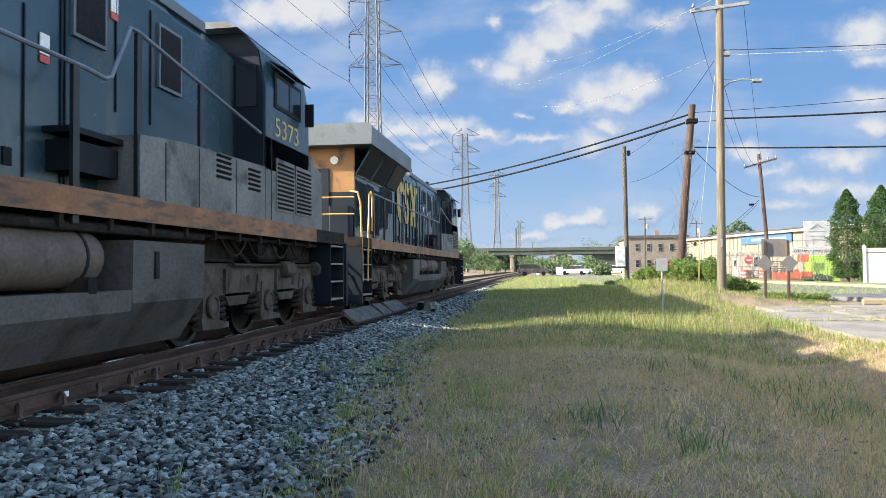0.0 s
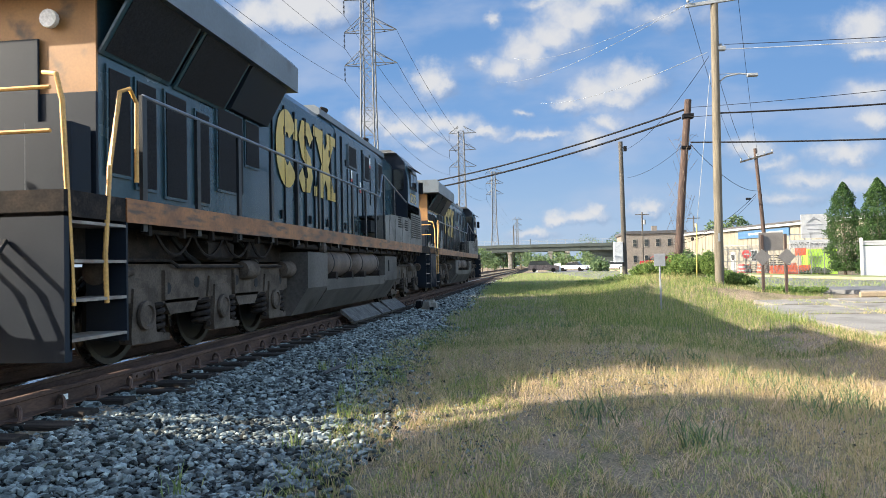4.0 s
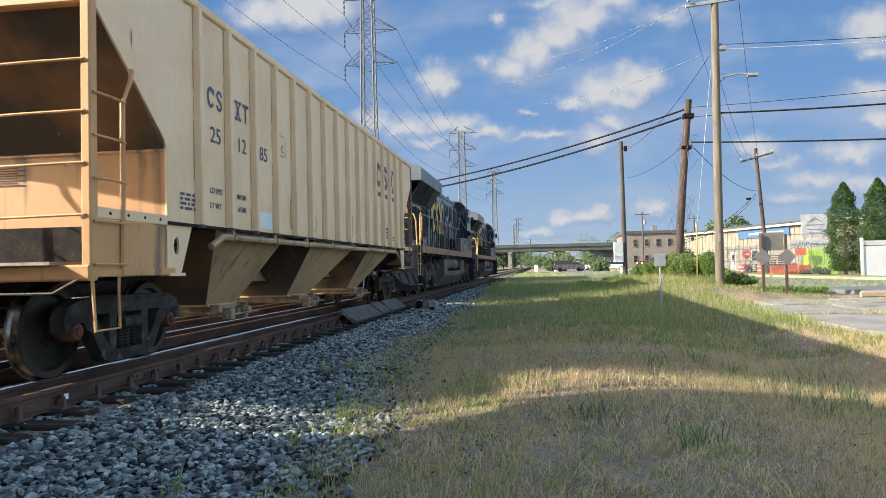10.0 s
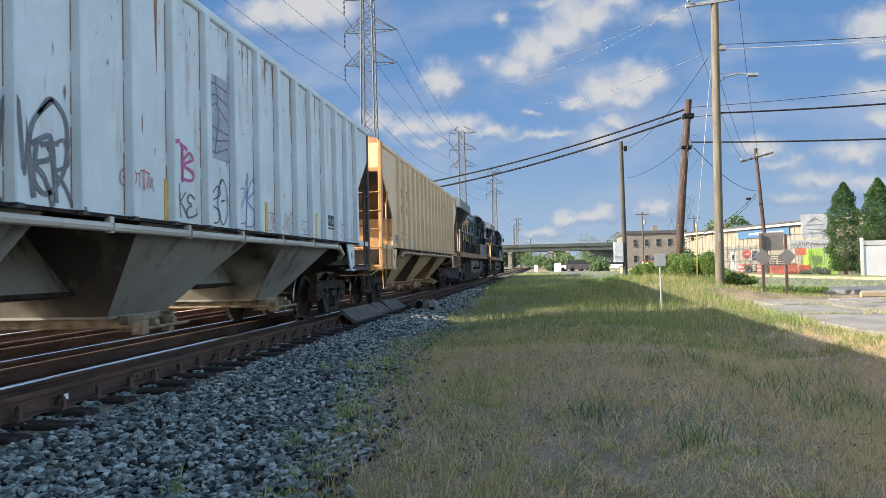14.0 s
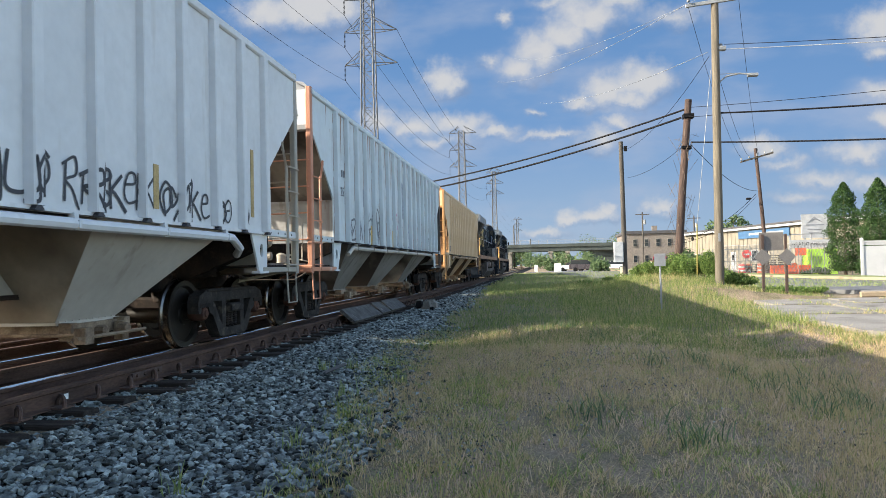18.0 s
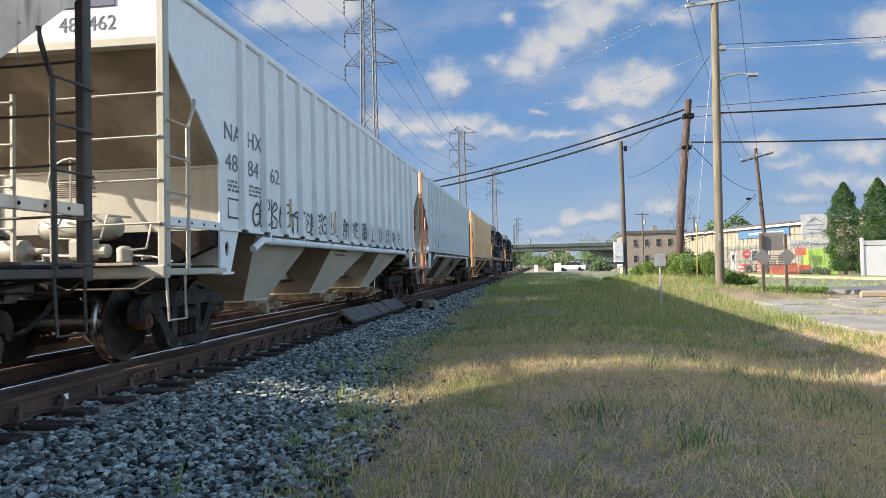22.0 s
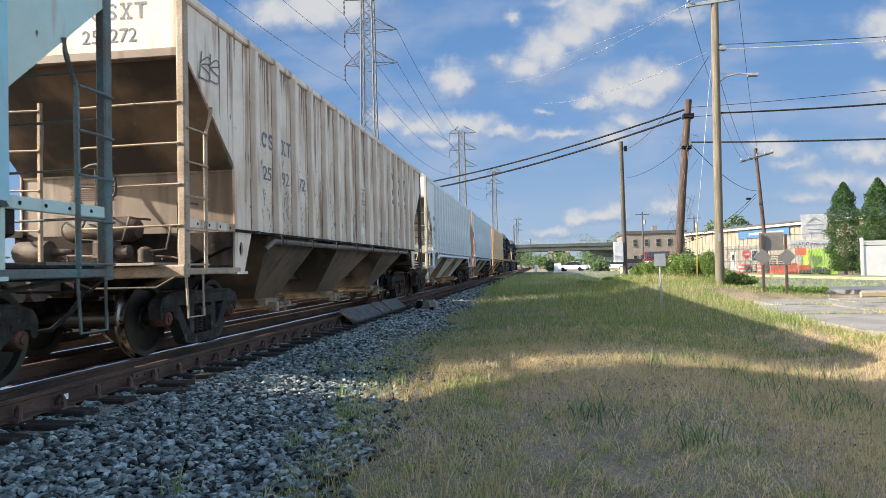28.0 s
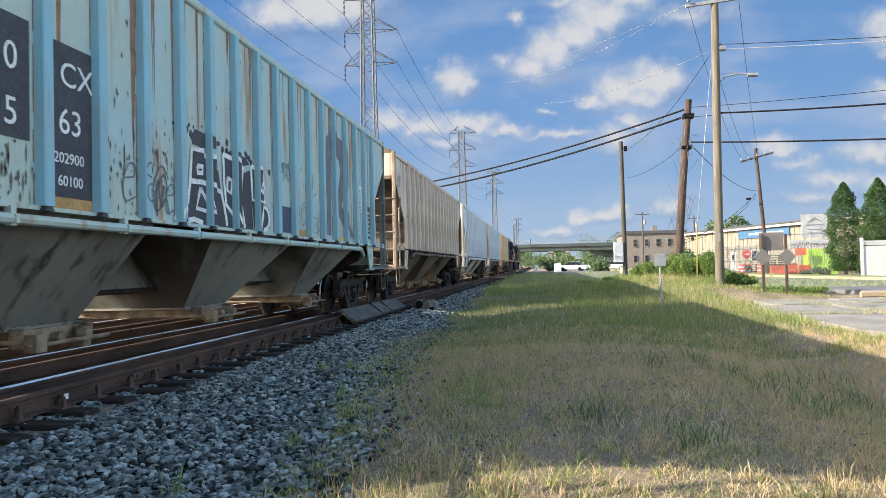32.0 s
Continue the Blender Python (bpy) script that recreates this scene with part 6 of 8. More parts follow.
def wagon_paint(name, a, b, rust, at=0.6, rough=0.55):
    """Faded paint with runs of rust and dirt coming down from the eaves."""
    return surface(name, a, b, 1.1, rough, 0, 0.0008, 9, grime=rust, grime_at=at, fine=0.05, grime_stretch=(3.0, 3.0, 0.35), grime_scale=1.4)


def shaded_sooty(name, a, soot=(0.035, 0.028, 0.024)):
    """Slope sheets: faded paint darkened for the shade on them, under broad soft clouds of soot."""
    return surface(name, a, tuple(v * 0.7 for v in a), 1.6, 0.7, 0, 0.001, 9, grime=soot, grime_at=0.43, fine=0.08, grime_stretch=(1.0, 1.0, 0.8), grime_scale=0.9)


SHADED_SOOTY = {"tan_low": shaded_sooty("tan_shaded_soot", (0.15, 0.082, 0.038)), "pale_low": shaded_sooty("pale_shaded_soot", (0.22, 0.20, 0.17)), "light_low": shaded_sooty("light_shaded_soot", (0.31, 0.262, 0.20), (0.15, 0.12, 0.088)),
         "dirty_low": shaded_sooty("dirty_shaded_soot", (0.165, 0.115, 0.078)), "teal_low": shaded_sooty("teal_shaded_soot", (0.16, 0.16, 0.14))}
TAN = wagon_paint("tan_paint", (0.60, 0.435, 0.27), (0.55, 0.39, 0.235), (0.43, 0.31, 0.19), 0.64)
# the low paints are darkened for the shade under the wagon bodies
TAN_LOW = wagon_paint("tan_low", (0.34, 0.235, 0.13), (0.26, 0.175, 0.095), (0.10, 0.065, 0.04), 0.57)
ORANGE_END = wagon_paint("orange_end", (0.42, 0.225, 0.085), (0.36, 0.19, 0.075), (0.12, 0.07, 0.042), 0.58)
PALE = wagon_paint("pale_blue_paint", (0.50, 0.555, 0.58), (0.45, 0.495, 0.51), (0.35, 0.33, 0.31), 0.61)
# end paint taken darker, to hold down the sun on the wagon's end
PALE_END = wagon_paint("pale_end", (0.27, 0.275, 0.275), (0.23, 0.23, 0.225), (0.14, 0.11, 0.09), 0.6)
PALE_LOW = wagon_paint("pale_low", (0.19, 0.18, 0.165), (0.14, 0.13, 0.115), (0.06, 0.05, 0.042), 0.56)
RUST_POST = wagon_paint("rusty_post", (0.45, 0.20, 0.12), (0.38, 0.17, 0.10), (0.42, 0.40, 0.38), 0.62)
DARK_POST = surface("dark_post", (0.035, 0.030, 0.028), (0.06, 0.045, 0.036), 5, 0.7)
LIGHT = wagon_paint("light_grey_paint", (0.56, 0.575, 0.585), (0.52, 0.535, 0.545), (0.45, 0.445, 0.43), 0.63)
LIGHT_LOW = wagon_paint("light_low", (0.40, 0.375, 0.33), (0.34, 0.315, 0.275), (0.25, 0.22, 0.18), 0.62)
# cream darkened likewise, where direct sun made the end too bright
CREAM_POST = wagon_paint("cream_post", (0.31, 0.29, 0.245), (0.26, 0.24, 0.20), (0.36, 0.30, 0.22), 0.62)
DIRTY = wagon_paint("dirty_white_paint", (0.615, 0.50, 0.405), (0.48, 0.375, 0.29), (0.25, 0.145, 0.09), 0.525)
# brown dirty end, darkened further for the shade on the bulkhead
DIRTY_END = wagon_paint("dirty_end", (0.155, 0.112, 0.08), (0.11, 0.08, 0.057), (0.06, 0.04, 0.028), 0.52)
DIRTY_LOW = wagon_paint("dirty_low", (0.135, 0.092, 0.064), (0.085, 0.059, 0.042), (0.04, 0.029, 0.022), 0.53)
TEAL = wagon_paint("teal_paint", (0.33, 0.45, 0.445), (0.38, 0.44, 0.385), (0.33, 0.21, 0.13), 0.565)
TEAL_RIB = wagon_paint("teal_rib", (0.21, 0.41, 0.48), (0.24, 0.37, 0.41), (0.22, 0.19, 0.15), 0.58)
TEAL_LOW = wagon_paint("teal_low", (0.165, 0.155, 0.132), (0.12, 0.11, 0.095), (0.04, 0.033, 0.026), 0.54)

RUN_BROWN = surface("rust_run", (0.20, 0.11, 0.07), (0.28, 0.17, 0.11), 8, 0.8)
RUN_DARK = surface("soot_run", (0.10, 0.08, 0.065), (0.16, 0.12, 0.10), 8, 0.8)
X0 = 1.606               # just proud of a wagon's side
FADED_TAPE = surface("faded_tape", (0.42, 0.30, 0.12), None, 5, 0.6)


def on_bay(parent, txt, size, y, z, material):
    """Writing on the sloping side of a bay."""
    u = Vector((0.583, 0, 0.812))
    x = 1.56 - 0.717 * (1.58 - z) + 0.004
    m = Matrix(((0, u.x, 0.812, x), (1, 0, 0, y), (0, u.z, -0.583, z), (0, 0, 0, 1)))
    return part("lettering", letters(txt, size), material, parent, at=m)


def frame_box(parent, y0, y1, z0, z1, material, w=0.018):
    s = Shape()
    ribbon(s, [(y0, z0), (y1, z0), (y1, z1), (y0, z1), (y0, z0)], w, X0)
    return part("stencil_box", s, material, parent)


def diamond(parent, y, z, r, material, solid=False):
    if solid:
        return part("placard", Shape().prism([(y, z - r), (y + r, z), (y, z + r), (y - r, z)], 'x', X0 - 0.004, X0 + 0.004), material, parent, "dark diamond placard")
    s = Shape()
    ribbon(s, [(y - r * 0.7, z), (y, z + r), (y + r * 0.7, z), (y, z - r), (y - r * 0.7, z)], 0.02, X0)
    return part("placard_outline", s, material, parent)


def rust_runs(parent, seed, count, material, z0=2.2, wide=0.05):
    """Long runs of rust that come down from the eave."""
    rnd = random.Random(seed)
    for k in range(count):
        y = rnd.uniform(-7.2, 7.2)
        z = rnd.uniform(z0, 3.9)
        w = rnd.uniform(0.012, wide)
        s = Shape()
        n = 9
        pts = [(y + rnd.uniform(-0.008, 0.008), 4.22 - (4.22 - z) * j / n) for j in range(n + 1)]
        for j in range(n):
            a, b = w * (1 - 0.9 * j / n), w * (1 - 0.9 * (j + 1) / n)
            s.add([(X0 - 0.004, pts[j][0] - a, pts[j][1]), (X0 - 0.004, pts[j][0] + a, pts[j][1]), (X0 - 0.004, pts[j + 1][0] + b, pts[j + 1][1]), (X0 - 0.004, pts[j + 1][0] - b, pts[j + 1][1])], [(0, 1, 2, 3)])
        part("rust_run", s, material, parent)


tan_car = hopper("tan covered hopper wagon with dark painted lettering", TAN, TAN_LOW, ORANGE_END, TAN, (0.55, 0.83, 0.83), 0.085, TAN_LOW, ORANGE_END, side_plate=ORANGE_END, shade_seam=TAN_LOW, brake_rear=False, post_front=surface("brown_ladder", (0.15, 0.08, 0.042), (0.10, 0.055, 0.03), 4, 0.7))
mark_shapes(tan_car, X0, 2.88, 0.86, ((3.33, 0.46), (4.12, 0.46), (4.88, 0.50)), NAVY_PAINT)
mark_shapes(tan_car, X0, 3.10, 0.27, ((-5.80, 0.19), (-5.56, 0.18), (-5.0, 0.2), (-4.75, 0.2)), NAVY_PAINT, False, 0.24)
for txt, y in (("25", -5.74), ("12", -4.95), ("85", -4.17)):
    writing(tan_car, txt, 0.29, X0, y, 2.67, NAVY_PAINT, 0.1)
for txt, y, z in (("LD LMT", -5.76, 2.02), ("LT WT", -5.76, 1.83), ("201500", -4.98, 2.01), ("61500", -4.93, 1.84)):
    writing(tan_car, txt, 0.105, X0, y, z, NAVY_PAINT)
patch(tan_car, X0, -4.23, -3.72, 1.66, 1.90, PALE, label="pale blue repaint patch")
patch(tan_car, X0, 4.18, 4.57, 1.82, 2.10, NAVY_PAINT, "data_panel", "dark data panel with pale lines")
bars(tan_car, X0 + 0.005, 4.21, 1.84, 0.33, 0.24, 3, TAN, "panel_line", 4)
bars(tan_car, X0, 5.0, 1.78, 0.42, 0.14, 2, NAVY_PAINT, seed=5)
bars(tan_car, X0, 6.4, 1.74, 0.26, 0.1, 2, NAVY_PAINT, seed=6)
bars(tan_car, X0, -6.5, 1.76, 0.4, 0.22, 4, NAVY_PAINT, seed=8)
diamond(tan_car, -1.66, 1.87, 0.2, NAVY_PAINT)
writing(tan_car, "C", 0.16, X0, -3.29, 2.92, NAVY_PAINT)
frame_box(tan_car, -3.36, -3.10, 2.86, 3.18, NAVY_PAINT, 0.014)
mark_rear(tan_car, 0.35, 4.06, 0.2, NAVY_PAINT)
writing_rear(tan_car, "251285", 0.24, 0.2, -H - 0.003, 3.79, NAVY_PAINT)
for y in (3.74, 0.9, -1.95, -2.9):
    patch(tan_car, X0, y, y + 0.08, 1.70, 2.20, FADED_TAPE, "reflector_strip")

pale_car = hopper("pale blue-grey covered hopper wagon with spray-painted scrawls", PALE, PALE_LOW, RUST_POST, PALE, (2.97, 0.80, 0.77), 0.12, LIGHT_LOW, PALE_END, post_front=DARK_POST, shade_seam=RUN_BROWN, gear=CREAM_POST)
rust_runs(pale_car, 5, 34, RUN_BROWN, 3.1)
chips(pale_car, 3, [(2.0, 3.9, 4.0, 0.25, 160), (0.0, 2.4, 4.5, 0.6, 90)], RUN_BROWN)
for y in (6.3, 4.05, 1.70, -1.16, -3.66):
    patch(pale_car, X0, y, y + 0.10, 1.60, 2.06, YELLOW_TAPE, "reflector_strip")
scrawl(pale_car, -1.05, 2.12, 0.52, 0.42, PINK_SPRAY, seed=7, width=0.05)
scrawl(pale_car, -1.02, 1.66, 0.5, 0.34, GREY_PAINT, seed=6, width=0.025)
scrawl(pale_car, -0.12, 1.64, 0.48, 0.6, BLACK_PAINT, seed=5, width=0.02)
scrawl(pale_car, 0.70, 1.60, 0.58, 0.70, BLUE_SPRAY, seed=4, width=0.02)
for y, w, sd in ((1.7, 0.45, 3), (2.46, 0.42, 9), (3.17, 0.5, 10), (5.62, 0.3, 14), (6.3, 0.36, 15)):
    scrawl(pale_car, y, 1.62, w, 0.36, RED_SPRAY, seed=sd, width=0.016)
GREY_BLOCK = surface("sprayed_grey", (0.30, 0.33, 0.37), (0.25, 0.28, 0.32), 4, 0.6)
patch(pale_car, X0, -0.10, 0.50, 2.48, 3.55, GREY_BLOCK, "sprayed_block", "grey sprayed block with dark cracks")
s = Shape()
rnd = random.Random(8)
for k in range(6):
    z = 2.56 + k * 0.17
    ribbon(s, [(-0.16, z), (0.1, z + rnd.uniform(-0.05, 0.12)), (0.44, z + rnd.uniform(-0.12, 0.1))], 0.025, X0 + 0.006)
ribbon(s, [(0.05, 2.52), (0.18, 3.0), (0.08, 3.54)], 0.03, X0 + 0.0065)
tagged(part("sprayed_lines", s, GREY_PAINT, pale_car), kind="stuff")
for y, w, h, sd in ((-4.36, 0.75, 0.72, 11), (-3.62, 0.70, 0.98, 12), (-3.25, 0.5, 0.62, 13), (-4.34, 0.5, 0.40, 16), (-5.9, 1.2, 0.6, 18)):
    scrawl(pale_car, y, 1.62, w, h, GREY_PAINT, seed=sd, width=0.05)
patch(pale_car, X0, -4.39, -3.89, 2.47, 2.88, GREY_BLOCK, "sprayed_block", "grey sprayed block")
scrawl(pale_car, -2.0, 1.9, 0.6, 0.2, RED_SPRAY, seed=17, width=0.016)
patch(pale_car, X0 - 0.003, 4.78, 5.24, 1.79, 2.11, WHITE_PAINT, "panel_border")
patch(pale_car, X0, 4.80, 5.00, 1.87, 2.09, BLACK_PAINT, "data_panel")
patch(pale_car, X0, 5.02, 5.22, 1.87, 2.09, BLACK_PAINT, "data_panel")
patch(pale_car, X0, 4.80, 5.22, 1.81, 1.85, BLACK_PAINT, "data_panel")
bars(pale_car, X0 + 0.005, 4.86, 1.93, 0.1, 0.1, 2, PALE, "panel_line", 4)
bars(pale_car, X0 + 0.005, 5.08, 1.93, 0.1, 0.1, 2, PALE, "panel_line", 5)
writing(pale_car, "25 2 4", 0.27, X0, -6.25, 2.55, GREY_PAINT)
bars(pale_car, X0, -6.2, 2.95, 0.5, 0.26, 1, GREY_PAINT, "reporting_mark", 3)
writing_rear(pale_car, "25 2 4", 0.24, 0.75, -H - 0.003, 3.79, GREY_PAINT)

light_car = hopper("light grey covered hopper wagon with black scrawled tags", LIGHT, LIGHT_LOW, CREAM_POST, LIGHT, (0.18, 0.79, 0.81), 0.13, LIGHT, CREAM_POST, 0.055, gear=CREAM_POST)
for y, y1, sd in ((-5.75, -4.85, 29), (-4.72, -3.52, 28), (-3.42, -1.83, 27), (-1.66, -0.52, 26), (-0.40, 1.08, 25), (1.22, 2.0, 24), (2.16, 3.52, 23), (3.72, 4.92, 22), (5.17, 5.50, 21), (5.88, 6.10, 20)):
    scrawl(light_car, y, 1.66, y1 - y, 0.42 if y1 - y > 0.5 else 0.30, BLACK_PAINT, seed=sd, width=0.036)
for y, z0, z1 in ((-4.23, 1.74, 2.21), (-1.68, 1.76, 2.20), (3.64, 1.72, 2.20), (6.20, 1.80, 2.77)):
    patch(light_car, X0, y, y + 0.10, z0, z1, FADED_TAPE, "reflector_strip", "faded ochre strip")
for txt, y in (("48", -6.62), ("84", -5.90), ("62", -5.07)):
    writing(light_car, txt, 0.33, X0, y, 2.38, GREY_PAINT, 0.2)
for txt, y in (("NA", -6.66), ("HX", -5.92)):
    writing(light_car, txt, 0.34, X0, y, 2.78, GREY_PAINT, 0.1, "reporting_mark")
bars(light_car, X0, -6.55, 2.1, 0.5, 0.18, 3, GREY_PAINT, seed=7)
bars(light_car, X0, -5.85, 2.1, 0.5, 0.18, 3, GREY_PAINT, seed=8)
for txt, y, z in (("CAUTION", -1.22, 1.99), ("OPENING OF HATCH", -1.40, 1.90), ("BEFORE UNLOADING", -1.40, 1.81), ("USE HOPPER SLIDES", 0.36, 1.93), ("BEFORE MOVING CAR", 0.36, 1.84), ("AND DOOR HATCHES", 0.36, 1.75)):
    writing(light_car, txt, 0.064, X0, y, z, GREY_PAINT)
frame_box(light_car, -6.54, -6.2, 1.75, 2.0, BLACK_PAINT, 0.03)
on_bay(light_car, "CLEAN INSIDE GROOVES AND", 0.052, -0.95, 1.40, GREY_PAINT)
on_bay(light_car, "TOP OF SLOPES BEFORE MOVING", 0.052, -1.0, 1.32, GREY_PAINT)
writing_rear(light_car, "488462", 0.24, 0.30, -H - 0.003, 3.79, NAVY_PAINT)
part("reporting_mark", Shape().box(0.30, 1.0, -H - 0.014, -H - 0.003, 4.06, 4.22), NAVY_PAINT, light_car)

dirty_car = hopper("dirty white covered hopper wagon streaked with rust", DIRTY, DIRTY_LOW, surface("brown_post", (0.33, 0.25, 0.18), (0.22, 0.16, 0.11), 3, 0.7), DIRTY, (0.50, 0.83, 0.83), 0.14, DIRTY_LOW, DIRTY_END, post_front=DARK_POST, shade_seam=RUN_DARK)
rust_runs(dirty_car, 6, 80, RUN_BROWN, 2.4, 0.032)
rust_runs(dirty_car, 16, 90, RUN_DARK, 3.8, 0.026)
rust_runs(dirty_car, 7, 20, RUN_DARK, 2.9)
chips(dirty_car, 4, [(-0.9, 2.15, 0.5, 0.25, 130), (0.1, 2.2, 0.25, 0.2, 60), (2.4, 2.0, 0.5, 0.25, 90), (3.6, 1.9, 0.6, 0.15, 70), (-4.5, 2.1, 1.0, 0.35, 260), (-2.6, 2.2, 0.6, 0.3, 120), (5.4, 2.2, 0.7, 0.4, 90), (0.0, 3.0, 4.0, 0.7, 240)], RUN_DARK)
mark_shapes(dirty_car, X0, 2.82, 0.86, ((3.25, 0.44), (4.0, 0.44), (4.85, 0.47)), GREY_PAINT)
mark_shapes(dirty_car, X0, 2.88, 0.24, ((-5.82, 0.2), (-5.56, 0.2), (-5.03, 0.2), (-4.79, 0.2)), GREY_PAINT, False, 0.24)
for txt, y in (("25", -5.78), ("92", -5.02), ("72", -4.22)):
    writing(dirty_car, txt, 0.30, X0, y, 2.40, GREY_PAINT, 0.15)
writing(dirty_car, "Quality Car", 0.10, X0, -0.16, 2.57, BLACK_PAINT)
frame_box(dirty_car, -0.20, 0.39, 2.52, 2.86, BLACK_PAINT)
mark_shapes(dirty_car, X0, 2.70, 0.10, ((0.06, 0.07), (0.145, 0.065), (0.225, 0.075)), BLACK_PAINT, False, 0.24)
for y in (6.64, 4.72, 1.51, -1.22, -3.4):
    patch(dirty_car, X0, y, y + 0.11, 1.66, 2.20 if y < 6 else 2.6, YELLOW_TAPE, "reflector_strip")
patch(dirty_car, X0, 4.04, 4.37, 1.86, 2.16, surface("panel_violet", (0.07, 0.06, 0.09), None, 4, 0.6), "data_panel")
diamond(dirty_car, -1.86, 1.92, 0.30, GREY_PAINT, True)
writing(dirty_car, "a", 0.12, X0, -0.08, 2.70, BLACK_PAINT)
scrawl(dirty_car, -1.0, 1.64, 0.7, 0.55, GREY_PAINT, seed=31, width=0.035)
scrawl(dirty_car, 1.60, 1.68, 0.62, 0.32, GREY_PAINT, seed=32, width=0.03)
patch(dirty_car, X0, -0.03, 0.23, 1.84, 1.98, WHITE_PAINT, "data_panel", "small white placard")
scrawl(dirty_car, -7.75, 3.42, 0.5, 0.4, GREY_PAINT, seed=33, width=0.022)
bars(dirty_car, X0, 5.3, 1.9, 0.5, 0.3, 4, GREY_PAINT, seed=18)
mark_rear(dirty_car, 0.40, 4.06, 0.2, GREY_PAINT)
writing_rear(dirty_car, "259272", 0.24, 0.28, -H - 0.003, 3.79, GREY_PAINT)

teal_car = hopper("faded teal covered hopper wagon with black and white scrawls", TEAL, TEAL_LOW, surface("teal_post", (0.075, 0.115, 0.12), (0.09, 0.08, 0.07), 3, 0.7), TEAL_RIB, (1.13, 0.745, 0.79), 0.12, TEAL, TEAL, shade_seam=RUN_BROWN)
rust_runs(teal_car, 9, 60, RUN_BROWN, 1.9)
for y in (6.66, 3.76, 1.24, -4.0):
    patch(teal_car, X0, y, y + 0.10, 1.62, 2.15, YELLOW_TAPE, "reflector_strip")
patch(teal_car, X0, 1.36, 1.82, 1.61, 1.72, surface("orange_repaint", (0.45, 0.25, 0.08), None, 4, 0.6), "paint_patch", "orange repaint patch")
patch(teal_car, X0, 3.87, 4.28, 1.61, 1.69, YELLOW_TAPE, "paint_patch", "orange repaint patch")
patch(teal_car, X0, 6.12, 6.50, 1.73, 2.50, BLACK_PAINT, "data_panel", "black data panel with pale lines")
bars(teal_car, X0 + 0.005, 6.15, 1.80, 0.30, 0.62, 6, TEAL, "panel_line", 14)
patch(teal_car, X0, 5.50, 5.75, 2.32, 2.92, WHITE_PAINT, "data_panel", "pale worn placard")
bars(teal_car, X0 + 0.005, 5.52, 2.36, 0.19, 0.5, 8, GREY_PAINT, "panel_line", 15)
for poly in ([(-2.60, 1.61), (-2.36, 1.88), (-2.26, 2.50), (-1.62, 2.47), (-1.38, 1.61)], [(-1.40, 1.61), (-1.42, 2.55), (-1.12, 2.53), (-0.82, 2.44), (-0.88, 2.26), (-1.0, 2.17), (-0.80, 1.61)],
             [(-0.42, 1.61), (-0.52, 2.04), (-0.54, 2.51), (-0.14, 2.52), (-0.06, 2.06), (0.12, 1.94), (0.12, 1.66)], [(-2.28, 2.64), (-2.18, 2.75), (-1.99, 2.74), (-1.75, 2.70), (-1.68, 2.56), (-2.0, 2.56), (-2.24, 2.56)],
             [(-1.40, 2.60), (-1.12, 2.64), (-0.71, 2.62), (-0.60, 2.54), (-0.78, 2.50), (-1.12, 2.58)], [(-0.78, 2.40), (-0.58, 2.46), (-0.55, 2.05), (-0.48, 1.62), (-0.76, 1.62), (-0.86, 1.98)]):
    part("sprayed_block", over_ribs(Shape().prism(poly, 'x', X0 - 0.003, X0 + 0.003), teal_car), BLACK_PAINT, teal_car, "black sprayed block")
spatter = Shape()
rnd = random.Random(12)
for k in range(46):
    y = rnd.uniform(-2.7, 0.2)
    z = 2.74 - 0.06 * (y + 2.7) + rnd.gauss(0, 0.07)
    r = rnd.uniform(0.012, 0.04)
    spatter.prism([(y + r * math.cos(a), z + 1.3 * r * math.sin(a)) for a in (2 * math.pi * j / 7 for j in range(7))], 'x', X0 - 0.004, X0 + 0.001)
tagged(part("paint_spatter", spatter, BLACK_PAINT, teal_car), kind="stuff")
WHITE_LINES = ([(-2.68, 1.62), (-2.63, 1.72), (-2.38, 1.85), (-2.32, 2.11), (-2.27, 2.50), (-1.97, 2.52), (-1.95, 2.46), (-1.65, 2.47), (-1.63, 2.33)], [(-2.14, 2.31), (-2.0, 2.32), (-2.01, 2.24), (-2.13, 2.23), (-2.14, 2.31)],
               [(-2.32, 2.11), (-2.0, 2.13), (-1.51, 2.06), (-1.42, 1.88), (-1.34, 1.63)], [(-2.07, 2.05), (-1.94, 1.94), (-1.83, 1.77), (-2.17, 1.80), (-2.07, 2.05)], [(-2.41, 1.63), (-2.24, 1.66), (-2.01, 1.63)],
               [(-1.44, 2.56), (-1.12, 2.54), (-0.82, 2.45), (-0.88, 2.27), (-1.02, 2.17), (-0.98, 1.95), (-0.89, 1.95), (-0.78, 1.63)])
MORE_LINES = ([(-1.44, 2.56), (-1.42, 2.19), (-1.37, 1.91), (-1.14, 1.78), (-1.0, 1.63)], [(-1.32, 2.26), (-1.18, 2.25), (-1.22, 2.07), (-1.33, 2.10), (-1.32, 2.26)],
              [(-0.55, 2.52), (-0.13, 2.53), (-0.07, 2.26), (-0.33, 2.30), (-0.39, 2.20), (-0.03, 2.04)], [(-0.55, 2.52), (-0.51, 2.05), (-0.28, 2.02), (-0.42, 1.63)],
              [(-0.09 + 0.20 * math.cos(a * 0.3), 1.81 + 0.17 * math.sin(a * 0.3)) for a in range(22)])
for k, pts in enumerate(WHITE_LINES + MORE_LINES):
    s = Shape()
    ribbon(s, pts, 0.062, X0 + 0.005 + 0.0003 * k)
    part("sprayed_outline", over_ribs(s, teal_car), WHITE_PAINT, teal_car)
